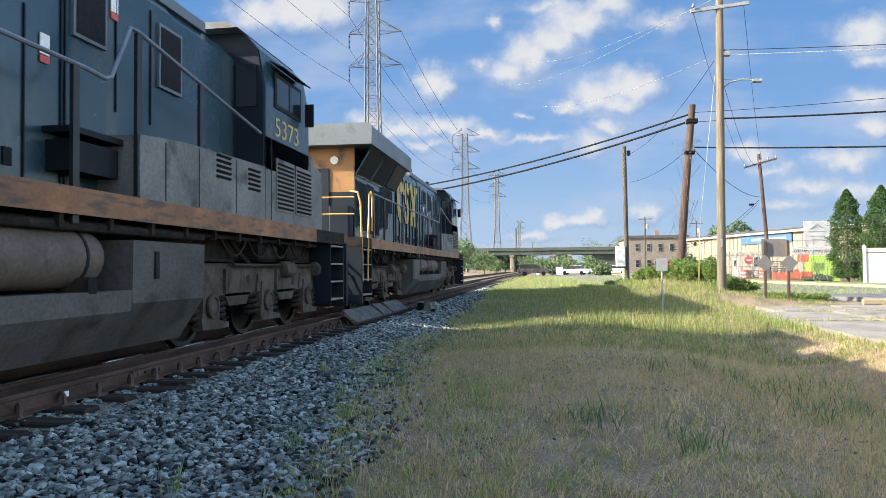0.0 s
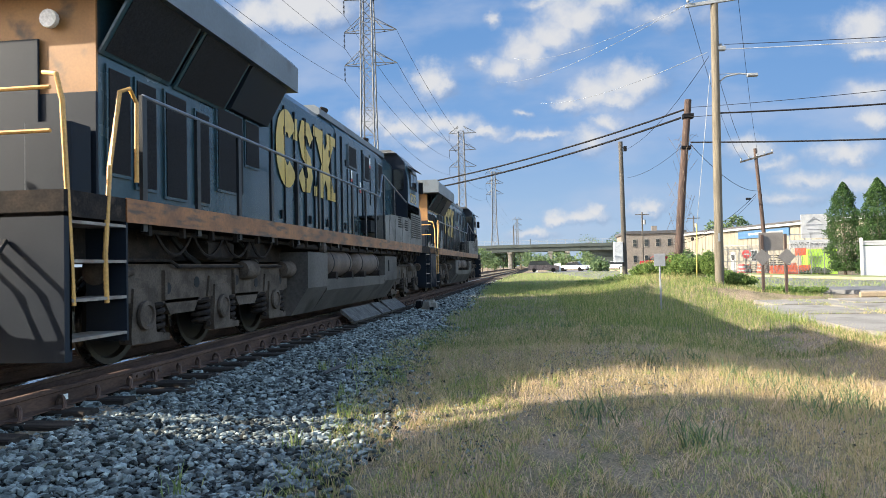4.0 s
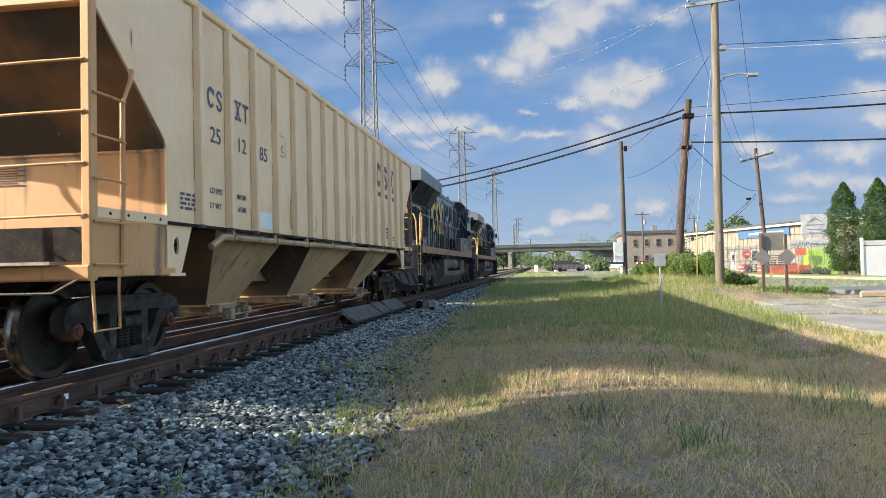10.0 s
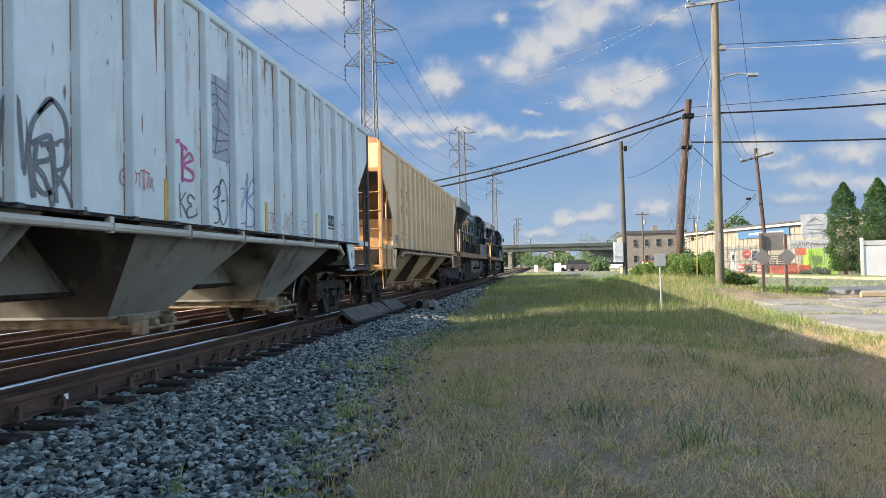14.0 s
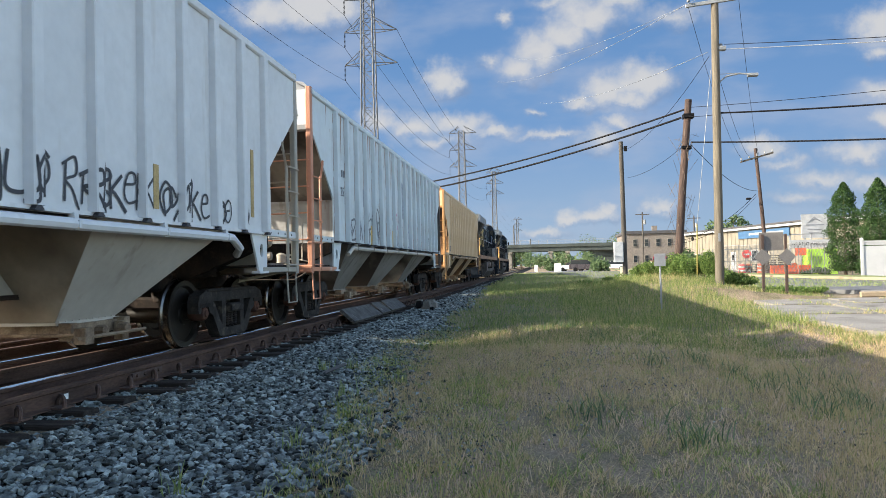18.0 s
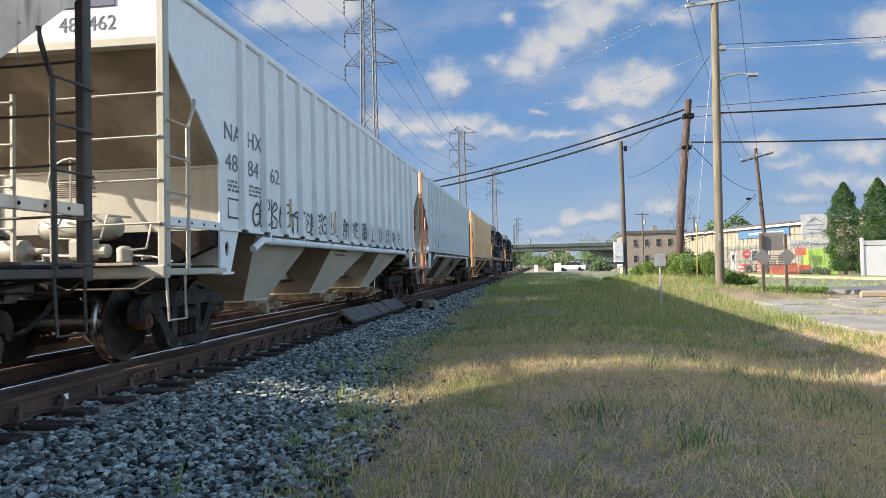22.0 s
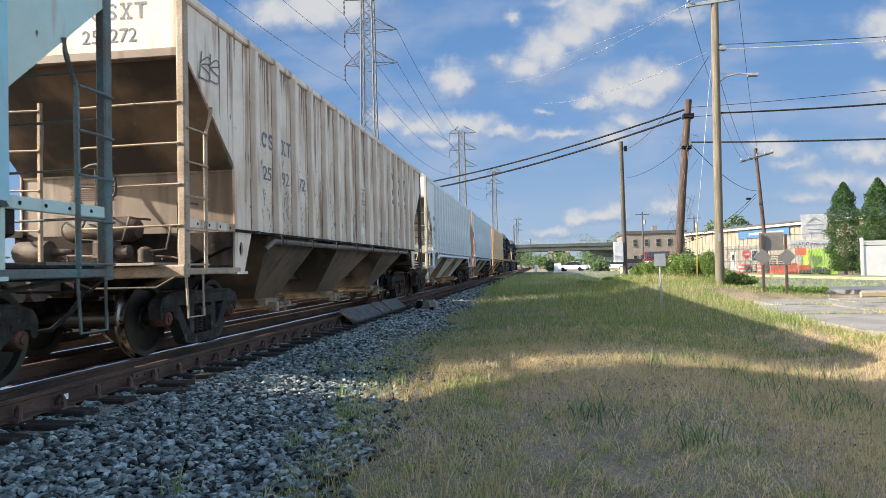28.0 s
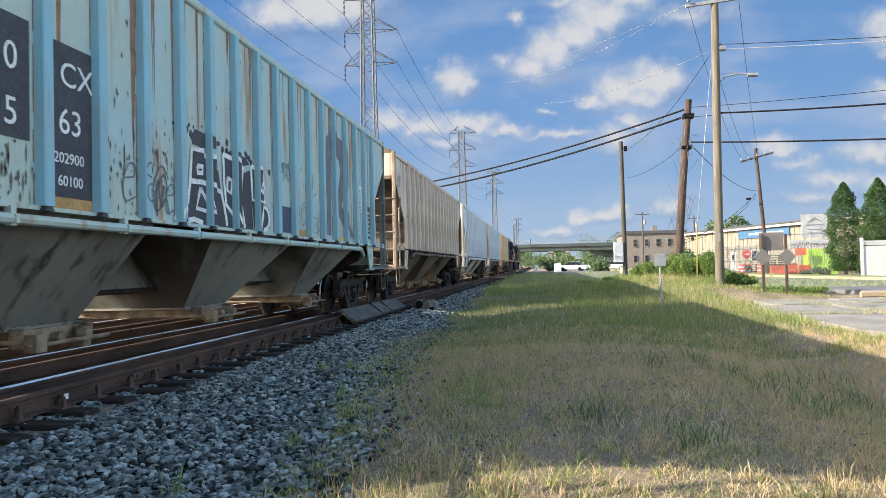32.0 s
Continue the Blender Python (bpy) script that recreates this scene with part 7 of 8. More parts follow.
for poly in ([(3.02, 1.69), (3.32, 1.69), (3.33, 3.15), (3.62, 3.35), (3.78, 3.74), (3.40, 3.80), (3.10, 3.60), (3.03, 3.0)], [(3.62, 3.35), (3.95, 3.25), (4.05, 3.02), (3.84, 2.62), (4.35, 2.86), (4.36, 3.48), (4.16, 3.72), (3.78, 3.74)],
             [(3.83, 2.62), (4.38, 2.88), (4.08, 2.34), (5.06, 1.72), (4.48, 1.70), (3.82, 2.18)]):
    part("sprayed_form", over_ribs(Shape().prism(poly, 'x', X0 - 0.003, X0 + 0.002), teal_car), GREY_PAINT, teal_car, "angular grey sprayed form")
chips(teal_car, 6, [(-3.5, 2.1, 0.4, 0.25, 120), (3.9, 2.2, 0.5, 0.3, 70), (-5.4, 1.8, 0.5, 0.12, 90), (0, 2.6, 4.5, 0.7, 160), (5.6, 2.0, 0.5, 0.3, 50)], RUN_DARK)
patch(teal_car, X0, 0.46, 1.07, 1.64, 2.06, NAVY_PAINT, "sprayed_block", "blue sprayed block")
for y, w, z, h, sd in ((0.5, 0.5, 2.5, 0.3, 41), (2.2, 0.7, 1.64, 0.42, 42), (1.9, 0.4, 2.35, 0.4, 43), (4.5, 0.6, 1.64, 0.4, 44), (1.3, 0.45, 1.75, 0.4, 45), (-3.7, 0.8, 1.7, 0.5, 46), (-3.3, 0.6, 1.62, 0.4, 47)):
    scrawl(teal_car, y, z, w, h, GREY_PAINT, seed=sd, width=0.02)
patch(teal_car, X0, -5.75, -4.96, 2.12, 3.10, BLACK_PAINT, "number_panel", "black number panel with white figures")
patch(teal_car, X0, -4.70, -4.16, 1.70, 3.05, BLACK_PAINT, "number_panel", "black number panel with white figures")
patch(teal_car, X0, -4.70, -4.16, 1.58, 1.70, surface("orange_base", (0.42, 0.24, 0.08), None, 4, 0.6), "paint_patch")
writing(teal_car, "63", 0.32, X0 + 0.006, -4.62, 2.26, WHITE_PAINT)
writing(teal_car, "CX", 0.31, X0 + 0.006, -4.60, 2.68, WHITE_PAINT, 0.05, "reporting_mark")
writing(teal_car, "202900", 0.135, X0 + 0.006, -4.68, 2.00, WHITE_PAINT)
writing(teal_car, "60100", 0.135, X0 + 0.006, -4.63, 1.80, WHITE_PAINT)
writing(teal_car, "5", 0.32, X0 + 0.006, -5.25, 2.22, WHITE_PAINT)
writing(teal_car, "0", 0.32, X0 + 0.006, -5.25, 2.66, WHITE_PAINT)
bars(teal_car, X0, -5.8, 1.68, 0.5, 0.36, 3, RUN_BROWN, seed=17)
last_car = copy_thing(pale_car, pose(0, 0, 0))
# ---------------- the locomotives ----------------
LOCO_BLUE = surface("loco_blue", (0.014, 0.040, 0.056), (0.020, 0.047, 0.062), 0.8, 0.22, 0, 0.001, 20, fine=0.1, grime=(0.048, 0.063, 0.068), grime_at=0.54, grime_stretch=(2, 2, 0.35), grime_scale=1.1, spec=0.42)
LOCO_GREY = surface("loco_grey", (0.095, 0.112, 0.128), (0.075, 0.09, 0.105), 0.9, 0.45, 0, 0.001, 20, fine=0.12, grime=(0.06, 0.06, 0.06), grime_at=0.6)
LOCO_DUST = surface("dusty_grey", (0.15, 0.145, 0.138), (0.11, 0.105, 0.10), 1.2, 0.6, 0, 0.002, 25, grime=(0.04, 0.038, 0.036), grime_at=0.56, spec=0.3)
DARK_BLUE = surface("dark_blue", (0.008, 0.012, 0.020), (0.011, 0.016, 0.024), 1, 0.5, fine=0.05, spec=0.12)
ORANGE_SILL = surface("orange_sill", (0.24, 0.088, 0.022), (0.15, 0.056, 0.018), 2.2, 0.5, 0, 0.001, 30, grime=(0.05, 0.026, 0.016), grime_at=0.50, grime_stretch=(1, 0.6, 3))
GOLD_END = surface("gold_end", (0.26, 0.125, 0.035), (0.20, 0.095, 0.03), 1.5, 0.6, fine=0.1, grime=(0.06, 0.035, 0.02), grime_at=0.55)
GOLD_RAIL = surface("gold_rail", (0.52, 0.28, 0.07), None, 4, 0.5)
SCREEN = surface("screen_black", (0.012, 0.012, 0.014), (0.02, 0.02, 0.022), 30, 0.75, 0, 0.004, 150, fine=0.4, spec=0.1)
SEAM = surface("seam_black", (0.008, 0.01, 0.014), None, 4, 0.6, fine=0, spec=0.15)
HANDRAIL = surface("handrail_dark", (0.010, 0.012, 0.015), None, 4, 0.4, fine=0.1, spec=0.3)
RAIL_LIGHT = surface("handrail_blue", (0.11, 0.13, 0.165), None, 4, 0.35, fine=0.1)
TANK_GREY = surface("tank_grey", (0.088, 0.080, 0.076), (0.06, 0.055, 0.052), 1.0, 0.62, 0, 0.003, 25, grime=(0.035, 0.032, 0.029), grime_at=0.55, spec=0.15)
RESERVOIR = surface("reservoir_brown", (0.115, 0.086, 0.073), (0.08, 0.06, 0.05), 2.0, 0.6, 0, 0.002, 25, grime=(0.05, 0.043, 0.038), grime_at=0.58, spec=0.2)
GLASS_DARK = surface("cab_glass", (0.012, 0.014, 0.016), None, 3, 0.06, fine=0)
LENS = surface("sticker_red", (0.5, 0.06, 0.05), None, 5, 0.5)
LOCO_WHEEL = wheelset_mesh(0.533)


def loco_truck(loco, yc):
    t = part("truck", Shape().box(-0.9, 0.9, yc - 2.3, yc + 2.3, 0.62, 0.86, 0.04).box(-0.6, 0.6, yc - 0.5, yc + 0.5, 0.86, 1.2, 0.04), STEEL_DARK, loco)
    for sx in (1, -1):
        def sec(q, a=1.02, b=1.14):
            return ([(yc + u, z) for u, z in q], 'x', min(sx * a, sx * b), max(sx * a, sx * b))
        fr = Shape().prism(*sec([(-2.75, 1.02), (-2.75, 0.72), (-2.45, 0.66), (2.45, 0.66), (2.75, 0.72), (2.75, 1.02), (2.3, 1.14), (-2.3, 1.14)]))
        for u in (-1.98, 0, 1.98):
            fr.prism(*sec([(u - 0.36, 0.70), (u - 0.30, 0.98), (u + 0.30, 0.98), (u + 0.36, 0.70)], 1.13, 1.17))
        for u in (-1.0, 1.0):
            fr.prism(*sec([(u - 0.45, 0.70), (u - 0.30, 0.52), (u + 0.30, 0.52), (u + 0.45, 0.70)]))
        frame_part = part("truck_frame", fr, TRUCK_GREY, t)
        for u, z in ((-2.4, 0.86), (-1.35, 0.84), (-0.62, 0.90), (0.62, 0.90), (1.35, 0.84), (2.4, 0.86)):
            part("frame_hole", Shape().lathe([(0.075, sx * 1.135), (0.075, sx * 1.143), (0, sx * 1.143)], (0, yc + u, z), 'x', 14), SEAM, frame_part)
        for u in (-1.5, 0.45):
            part("rib_plate", Shape().box(min(sx * 1.14, sx * 1.19), max(sx * 1.14, sx * 1.19), yc + u, yc + u + 0.05, 0.70, 1.06), TRUCK_GREY, frame_part)
        for u in (-1.98, 0, 1.98):
            j = Shape().prism(*sec([(u - 0.24, 0.24), (u - 0.26, 0.34), (u - 0.20, 0.86), (u + 0.20, 0.86), (u + 0.26, 0.34), (u + 0.55, 0.30), (u + 0.55, 0.22)], 1.04, 1.20))
            prof = [(0.15, 1.19), (0.17, 1.22), (0.165, 1.25), (0.12, 1.26), (0.11, 1.235), (0, 1.235)]
            j.lathe([(r, sx * a) for r, a in prof], (0, yc + u, 0.55), 'x', 16)
            part("journal_box", j, TRUCK_GREY, t, smooth=True)
            for side in (-0.40, 0.40):
                sp = Shape()
                coil(sp, sx * 1.08, yc + u + side, 0.32, 0.66, 0.12, 4, 0.034)
                part("spring", sp, STEEL_DARK, t, smooth=True)
        for u in (-2.62, 0.95, 2.62):
            part("brake_cylinder", Shape().lathe([(0, -0.24), (0.13, -0.22), (0.15, -0.1), (0.15, 0.18), (0.08, 0.22), (0.05, 0.45), (0, 0.45)], (sx * 1.16, yc + u, 1.05), 'y', 14), TRUCK_GREY, t, smooth=True)
        part("sand_pipe", Shape().rod([(sx * 1.2, yc - 2.4, 1.18), (sx * 1.2, yc - 1.4, 1.18), (sx * 1.2, yc - 1.2, 1.10), (sx * 1.2, yc + 2.3, 1.10)], 0.022, 6), STEEL_DARK, t)
    for u in (-1.98, 0, 1.98):
        part("wheelset", LOCO_WHEEL, (WHEEL, TREAD), t, "dark steel wheelset with bright treads", at=pose(0, yc + u, 0.533))


def locomotive():
    c = thing("locomotive", "dark blue road locomotive with faded yellow marks and an orange sill", "locomotive", "locomotives of the train")
    part("deck", Shape().box(-1.5, 1.5, -10.55, 10.3, 1.56, 1.80), STEEL_DARK, c)
    for sx in (1, -1):
        part("side_sill", Shape().box(min(sx * 1.50, sx * 1.515), max(sx * 1.50, sx * 1.515), -9.6, 8.4, 1.555, 1.805), ORANGE_SILL, c, "faded orange side sill")
    # long hood
    hood = [(-1.0, 1.8), (1.0, 1.8), (1.0, 4.28), (0.86, 4.46), (-0.86, 4.46), (-1.0, 4.28)]
    part("long_hood", Shape().prism(hood, 'y', -9.3, 6.0), LOCO_BLUE, c)
    part("engine_hood", Shape().prism([(a * 1.012, b + (0.02 if b > 2 else 0.0)) for a, b in hood], 'y', -0.45, 4.1), LOCO_BLUE, c)
    part("hood_step", Shape().prism([(-0.92, 4.46), (0.92, 4.46), (0.92, 4.60), (0.8, 4.68), (-0.8, 4.68), (-0.92, 4.60)], 'y', -1.3, 5.2), LOCO_GREY, c)
    for y, z0, z1 in [(-4.35, 1.85, 4.2), (-3.75, 1.9, 4.1), (-3.2, 1.9, 4.1), (-2.62, 1.9, 4.1), (-2.55, 1.9, 4.1), (-2.0, 1.9, 4.1), (-1.45, 1.9, 4.1), (-0.9, 1.9, 4.1), (-0.82, 1.9, 4.1), (-0.42, 1.85, 4.2), (0.0, 1.9, 4.2), (0.08, 1.9, 4.2),
                      (0.55, 1.9, 3.5), (1.05, 1.9, 3.5), (1.5, 1.9, 3.5), (2.0, 1.9, 4.2), (2.06, 1.9, 4.2), (2.9, 2.8, 4.2), (3.6, 2.8, 4.2)]:
        part("door_seam", Shape().box(1.0, 1.030, y - 0.009, y + 0.009, z0, z1), SEAM, c)
    for y in (-3.9, -2.3, -1.1, 0.3, 1.3):
        part("door_latch", Shape().box(1.01, 1.035, y - 0.05, y + 0.05, 1.98, 2.14), SEAM, c)
        part("door_latch", Shape().box(1.01, 1.035, y + 0.1, y + 0.16, 3.55, 3.70), SEAM, c)
    for y0, y1, z0, z1 in ((0.6, 1.35, 3.55, 4.12), (2.15, 2.7, 3.42, 4.10), (3.75, 4.3, 3.30, 4.1)):
        g = part("air_grille", Shape().box(1.01, 1.05, y0, y1, z0, z1), LOCO_GREY, c)
        part("grille_screen", Shape().box(1.045, 1.056, y0 + 0.04, y1 - 0.04, z0 + 0.04, z1 - 0.04), SCREEN, g)
    # dark screens of the cooling section
    for y0, y1, z0, z1 in ((-9.15, -8.75, 2.15, 3.30), (-8.6, -8.2, 2.05, 3.30), (-7.95, -7.45, 2.0, 3.32), (-7.15, -6.8, 2.0, 3.25), (-6.5, -5.65, 2.25, 3.45), (-5.5, -5.0, 2.75, 3.45)):
        g = part("screen_door", Shape().box(1.0, 1.03, y0 - 0.04, y1 + 0.04, z0 - 0.04, z1 + 0.04), LOCO_BLUE, c)
        part("screen", Shape().box(1.028, 1.04, y0, y1, z0, z1), SCREEN, g)
    # radiator wings
    wing = [(-1.55, 4.13), (1.55, 4.13), (1.56, 4.55), (1.46, 4.66), (-1.46, 4.66), (-1.56, 4.55)]
    part("radiator_wing", Shape().prism(wing, 'y', -9.75, -4.47), LOCO_GREY, c, "pale grey flared radiator hood")
    for sx in (1, -1):
        for y0, y1 in ((-9.3, -7.85), (-7.75, -6.3)):
            f = part("radiator_frame", Shape().quad((sx * 1.02, y0, 3.42), (sx * 1.02, y1, 3.42), (sx * 1.47, y1, 4.14), (sx * 1.47, y0, 4.14), 0.03), LOCO_BLUE, c)
            part("radiator_screen", Shape().quad((sx * 1.055, y0 + 0.06, 3.46), (sx * 1.055, y1 - 0.06, 3.46), (sx * 1.475, y1 - 0.06, 4.12), (sx * 1.475, y0 + 0.06, 4.12), 0.012), SCREEN, f)
        part("radiator_duct", Shape().prism([(sx * 1.0, 3.5), (sx * 1.1, 3.5), (sx * 1.47, 4.14), (sx * 1.0, 4.14)], 'y', -6.2, -4.75), DARK_BLUE, c)
    part("hood_end", Shape().box(-1.0, 1.0, -9.33, -9.30, 3.0, 4.12), GOLD_END, c, "golden yellow hood end")
    part("hood_end_base", Shape().box(-1.0, 1.0, -9.34, -9.30, 1.8, 3.0), DARK_BLUE, c)
    # cab
    cab = [(-1.5, 2.60), (1.5, 2.60), (1.5, 3.9), (1.40, 4.45), (1.15, 4.72), (-1.15, 4.72), (-1.40, 4.45), (-1.5, 3.9)]
    part("cab", Shape().prism(cab, 'y', 6.0, 8.0), LOCO_BLUE, c)
    part("cab_rear_wall", Shape().prism([(a * 0.985, b) for a, b in cab], 'y', 5.96, 6.0), DARK_BLUE, c)
    part("cab_roof", Shape().prism([(-1.18, 4.70), (1.18, 4.70), (1.0, 4.80), (-1.0, 4.80)], 'y', 5.7, 8.1), LOCO_GREY, c)
    for sx in (1, -1):
        a, b = (1.505, 1.52) if sx > 0 else (-1.52, -1.505)
        w = part("cab_window", Shape().box(min(a, b), max(a, b), 6.35, 7.55, 3.62, 4.18), SEAM, c)
        part("window_glass", Shape().box(min(sx * 1.518, sx * 1.526), max(sx * 1.518, sx * 1.526), 6.42, 6.92, 3.68, 4.12).box(min(sx * 1.518, sx * 1.526), max(sx * 1.518, sx * 1.526), 7.0, 7.48, 3.68, 4.12), GLASS_DARK, w)
        part("sun_visor", Shape().quad((sx * 1.43, 6.3, 4.35), (sx * 1.43, 7.6, 4.35), (sx * 1.68, 7.6, 4.22), (sx * 1.68, 6.3, 4.22), 0.015), SEAM, c)
        part("mirror", Shape().box(min(sx * 1.56, sx * 1.72), max(sx * 1.56, sx * 1.72), 7.62, 7.66, 3.55, 3.95, 0.01), SEAM, c)
        part("rear_window", Shape().box(min(sx * 1.05, sx * 1.38), max(sx * 1.05, sx * 1.38), 5.935, 5.962, 3.55, 4.2), GLASS_DARK, c)
        # cabinets below the cab
        part("side_cabinet", Shape().prism([(2.6, 1.8), (5.98, 1.8), (5.98, 2.62), (3.5, 2.56), (2.6, 2.48)], 'x', min(sx * 0.9, sx * 1.5), max(sx * 0.9, sx * 1.5)), LOCO_DUST, c)
        part("equipment_box", Shape().box(min(sx * 1.0, sx * 1.32), max(sx * 1.0, sx * 1.32), 1.75, 2.58, 2.36, 2.42).box(min(sx * 1.0, sx * 1.28), max(sx * 1.0, sx * 1.28), 1.8, 2.55, 2.0, 2.3), SEAM, c)
        part("cab_base", Shape().prism([(6.0, 1.8), (8.45, 1.8), (8.45, 2.75), (8.2, 3.1), (6.0, 3.1)], 'x', min(sx * 0.9, sx * 1.5), max(sx * 0.9, sx * 1.5)), LOCO_DUST, c)
        for y0, n, zb in ((4.35, 5, 2.25), (5.35, 5, 2.2)):
            lv = Shape()
            for k in range(n):
                lv.quad((sx * 1.502, y0, zb + k * 0.07), (sx * 1.502, y0 + 0.42, zb + k * 0.07), (sx * 1.525, y0 + 0.42, zb + 0.03 + k * 0.07), (sx * 1.525, y0, zb + 0.03 + k * 0.07), 0.012)
            part("louvre", lv, SEAM, c)
        for y0 in (6.45, 7.35):
            fr = part("louvre_frame", Shape().box(min(sx * 1.5, sx * 1.515), max(sx * 1.5, sx * 1.515), y0 - 0.04, y0 + 0.78, 1.98, 2.82), LOCO_DUST, c)
            lv = Shape()
            for k in range(11):
                lv.quad((sx * 1.516, y0, 2.02 + k * 0.07), (sx * 1.516, y0 + 0.72, 2.02 + k * 0.07), (sx * 1.535, y0 + 0.72, 2.05 + k * 0.07), (sx * 1.535, y0, 2.05 + k * 0.07), 0.012)
            part("louvre", lv, SEAM, fr)
        for ya, zt in ((3.1, 2.48), (3.88, 2.54), (4.95, 2.56), (6.22, 3.1)):
            part("cabinet_seam", Shape().box(min(sx * 1.5, sx * 1.504), max(sx * 1.5, sx * 1.504), ya, ya + 0.02, 1.82, zt), SEAM, c)
        # handrails
        part("handrail", Shape().rod([(sx * 1.46, -9.2, 2.95), (sx * 1.46, 1.75, 2.95), (sx * 1.46, 2.05, 2.93), (sx * 1.46, 2.15, 2.97), (sx * 1.46, 2.48, 3.58), (sx * 1.46, 2.62, 3.58), (sx * 1.46, 5.9, 3.12)], 0.024, 8), RAIL_LIGHT, c, smooth=True)
        for y, z in [(-9.2 + 1.22 * k, 2.95) for k in range(9)] + [(1.6, 2.95), (2.62, 3.55), (4.0, 3.36)]:
            part("stanchion", Shape().box(min(sx * 1.44, sx * 1.48), max(sx * 1.44, sx * 1.48), y - 0.045, y + 0.045, 1.48 if y < 2.3 else 1.82, z), HANDRAIL, c)
        part("end_grab_rail", Shape().rod([(sx * 1.44, -9.3, 2.0), (sx * 1.46, -9.32, 2.85), (sx * 1.46, -9.45, 2.97), (sx * 1.46, -9.62, 2.9), (sx * 1.49, -9.85, 2.1), (sx * 1.5, -9.95, 1.2), (sx * 1.48, -9.9, 0.75)], 0.024, 8), GOLD_RAIL, c, smooth=True)
        part("end_grab_rail", Shape().rod([(sx * 1.2, -10.4, 2.9), (sx * 1.4, -10.5, 2.85), (sx * 1.47, -10.52, 2.6), (sx * 1.49, -10.45, 1.3), (sx * 1.48, -10.4, 0.75)], 0.024, 8), GOLD_RAIL, c, smooth=True)
        # steps at both ends
        for e in (-1, 1):
            y0 = -10.45 if e < 0 else 9.35
            for k in range(4):
                part("step", Shape().box(min(sx * 1.1, sx * 1.5), max(sx * 1.1, sx * 1.5), y0, y0 + 0.85, 0.42 + 0.36 * k, 0.45 + 0.36 * k), GRATE, c)
            for ys in (y0 - 0.03, y0 + 0.85):
                part("step_side", Shape().box(min(sx * 1.05, sx * 1.5), max(sx * 1.05, sx * 1.5), ys, ys + 0.03, 0.35, 1.8), DARK_BLUE, c)
    part("nose", Shape().prism([(-1.2, 1.8), (1.2, 1.8), (1.2, 3.0), (0.9, 3.35), (-0.9, 3.35), (-1.2, 3.0)], 'y', 8.0, 9.7), LOCO_DUST, c)
    part("windshield", Shape().box(-1.2, 1.2, 7.99, 8.02, 3.5, 4.3), GLASS_DARK, c)
    # underframe, tank and reservoirs
    part("underframe", Shape().box(-0.95, 0.95, -10.0, 9.9, 1.18, 1.57), STEEL_DARK, c)
    part("pipe_run", Shape().rod([(1.38, -4.3, 1.46), (1.38, 4.2, 1.46)], 0.05, 8).rod([(1.3, -9, 1.5), (1.3, 9, 1.5)], 0.03, 6), STEEL_DARK, c)
    for k in range(24):
        part("sill_bracket", Shape().box(1.40, 1.46, -9.1 + k * 0.75, -9.04 + k * 0.75, 1.44, 1.56), STEEL_DARK, c)
    low = [(-1.48, 0.84), (-1.46, 0.62), (-1.15, 0.20), (1.15, 0.20), (1.46, 0.62), (1.48, 0.84)]
    full = [(-1.49, 1.36), (-1.48, 0.70), (-1.15, 0.20), (1.15, 0.20), (1.48, 0.70), (1.49, 1.36)]
    part("fuel_tank", Shape().prism(low, 'y', -2.7, 2.5).prism([(a * 0.96, b) for a, b in low], 'y', -0.4, -0.05), TANK_GREY, c)
    part("tank_end", Shape().prism(full, 'y', -3.9, -2.7, [(a, b) for a, b in full]), TANK_GREY, c)
    part("tank_end", Shape().prism(full, 'y', 2.5, 4.05), TANK_GREY, c)
    part("tank_core", Shape().box(-0.7, 0.7, -2.7, 2.5, 0.84, 1.5), STEEL_DARK, c)
    part("sight_gauge", Shape().box(1.49, 1.505, 2.9, 2.98, 0.95, 1.25), SEAM, c)
    for y0, y1 in ((-2.5, -0.35), (-0.15, 2.3)):
        k = (y1 - y0) / 2
        rs = part("air_reservoir", Shape().lathe([(0, -k), (0.16, -k + 0.03), (0.26, -k + 0.14), (0.30, -k + 0.3), (0.30, k - 0.3), (0.26, k - 0.14), (0.16, k - 0.03), (0, k)], (1.13, (y0 + y1) / 2, 1.17), 'y', 24), RESERVOIR, c, smooth=True)
        for yb in (y0 + 0.45, y1 - 0.45):
            part("strap", Shape().lathe([(0.302, -0.02), (0.308, -0.02), (0.308, 0.02), (0.302, 0.02)], (1.13, yb, 1.17), 'y', 24), SEAM, rs)
            part("saddle", Shape().box(1.2, 1.48, yb - 0.07, yb + 0.07, 0.82, 0.98, 0.02), STEEL_DARK, rs)
    part("filler", Shape().lathe([(0.0, 0), (0.10, 0), (0.10, 0.1), (0.06, 0.12), (0, 0.12)], (1.42, -2.95, 1.45), 'x', 14), TRUCK_GREY, c, smooth=True)
    # chains and cables over the trucks
    for yc in (-6.8, 6.8):
        loco_truck(c, yc)
        for k in range(4):
            a = yc - 1.9 + k * 0.9
            part("safety_chain", Shape().rod([(1.3, a + 0.85 * u / 8, 1.50 - 0.26 * (1 - (u / 4 - 1) ** 2)) for u in range(9)], 0.02, 5), STEEL_DARK, c)
        part("traction_cable", Shape().rod([(1.1, yc - 1.2, 1.5), (1.15, yc - 0.9, 1.25), (1.1, yc - 0.5, 1.15)], 0.04, 6).rod([(1.1, yc + 0.8, 1.5), (1.15, yc + 1.1, 1.25), (1.1, yc + 1.5, 1.15)], 0.04, 6), HOSE, c)
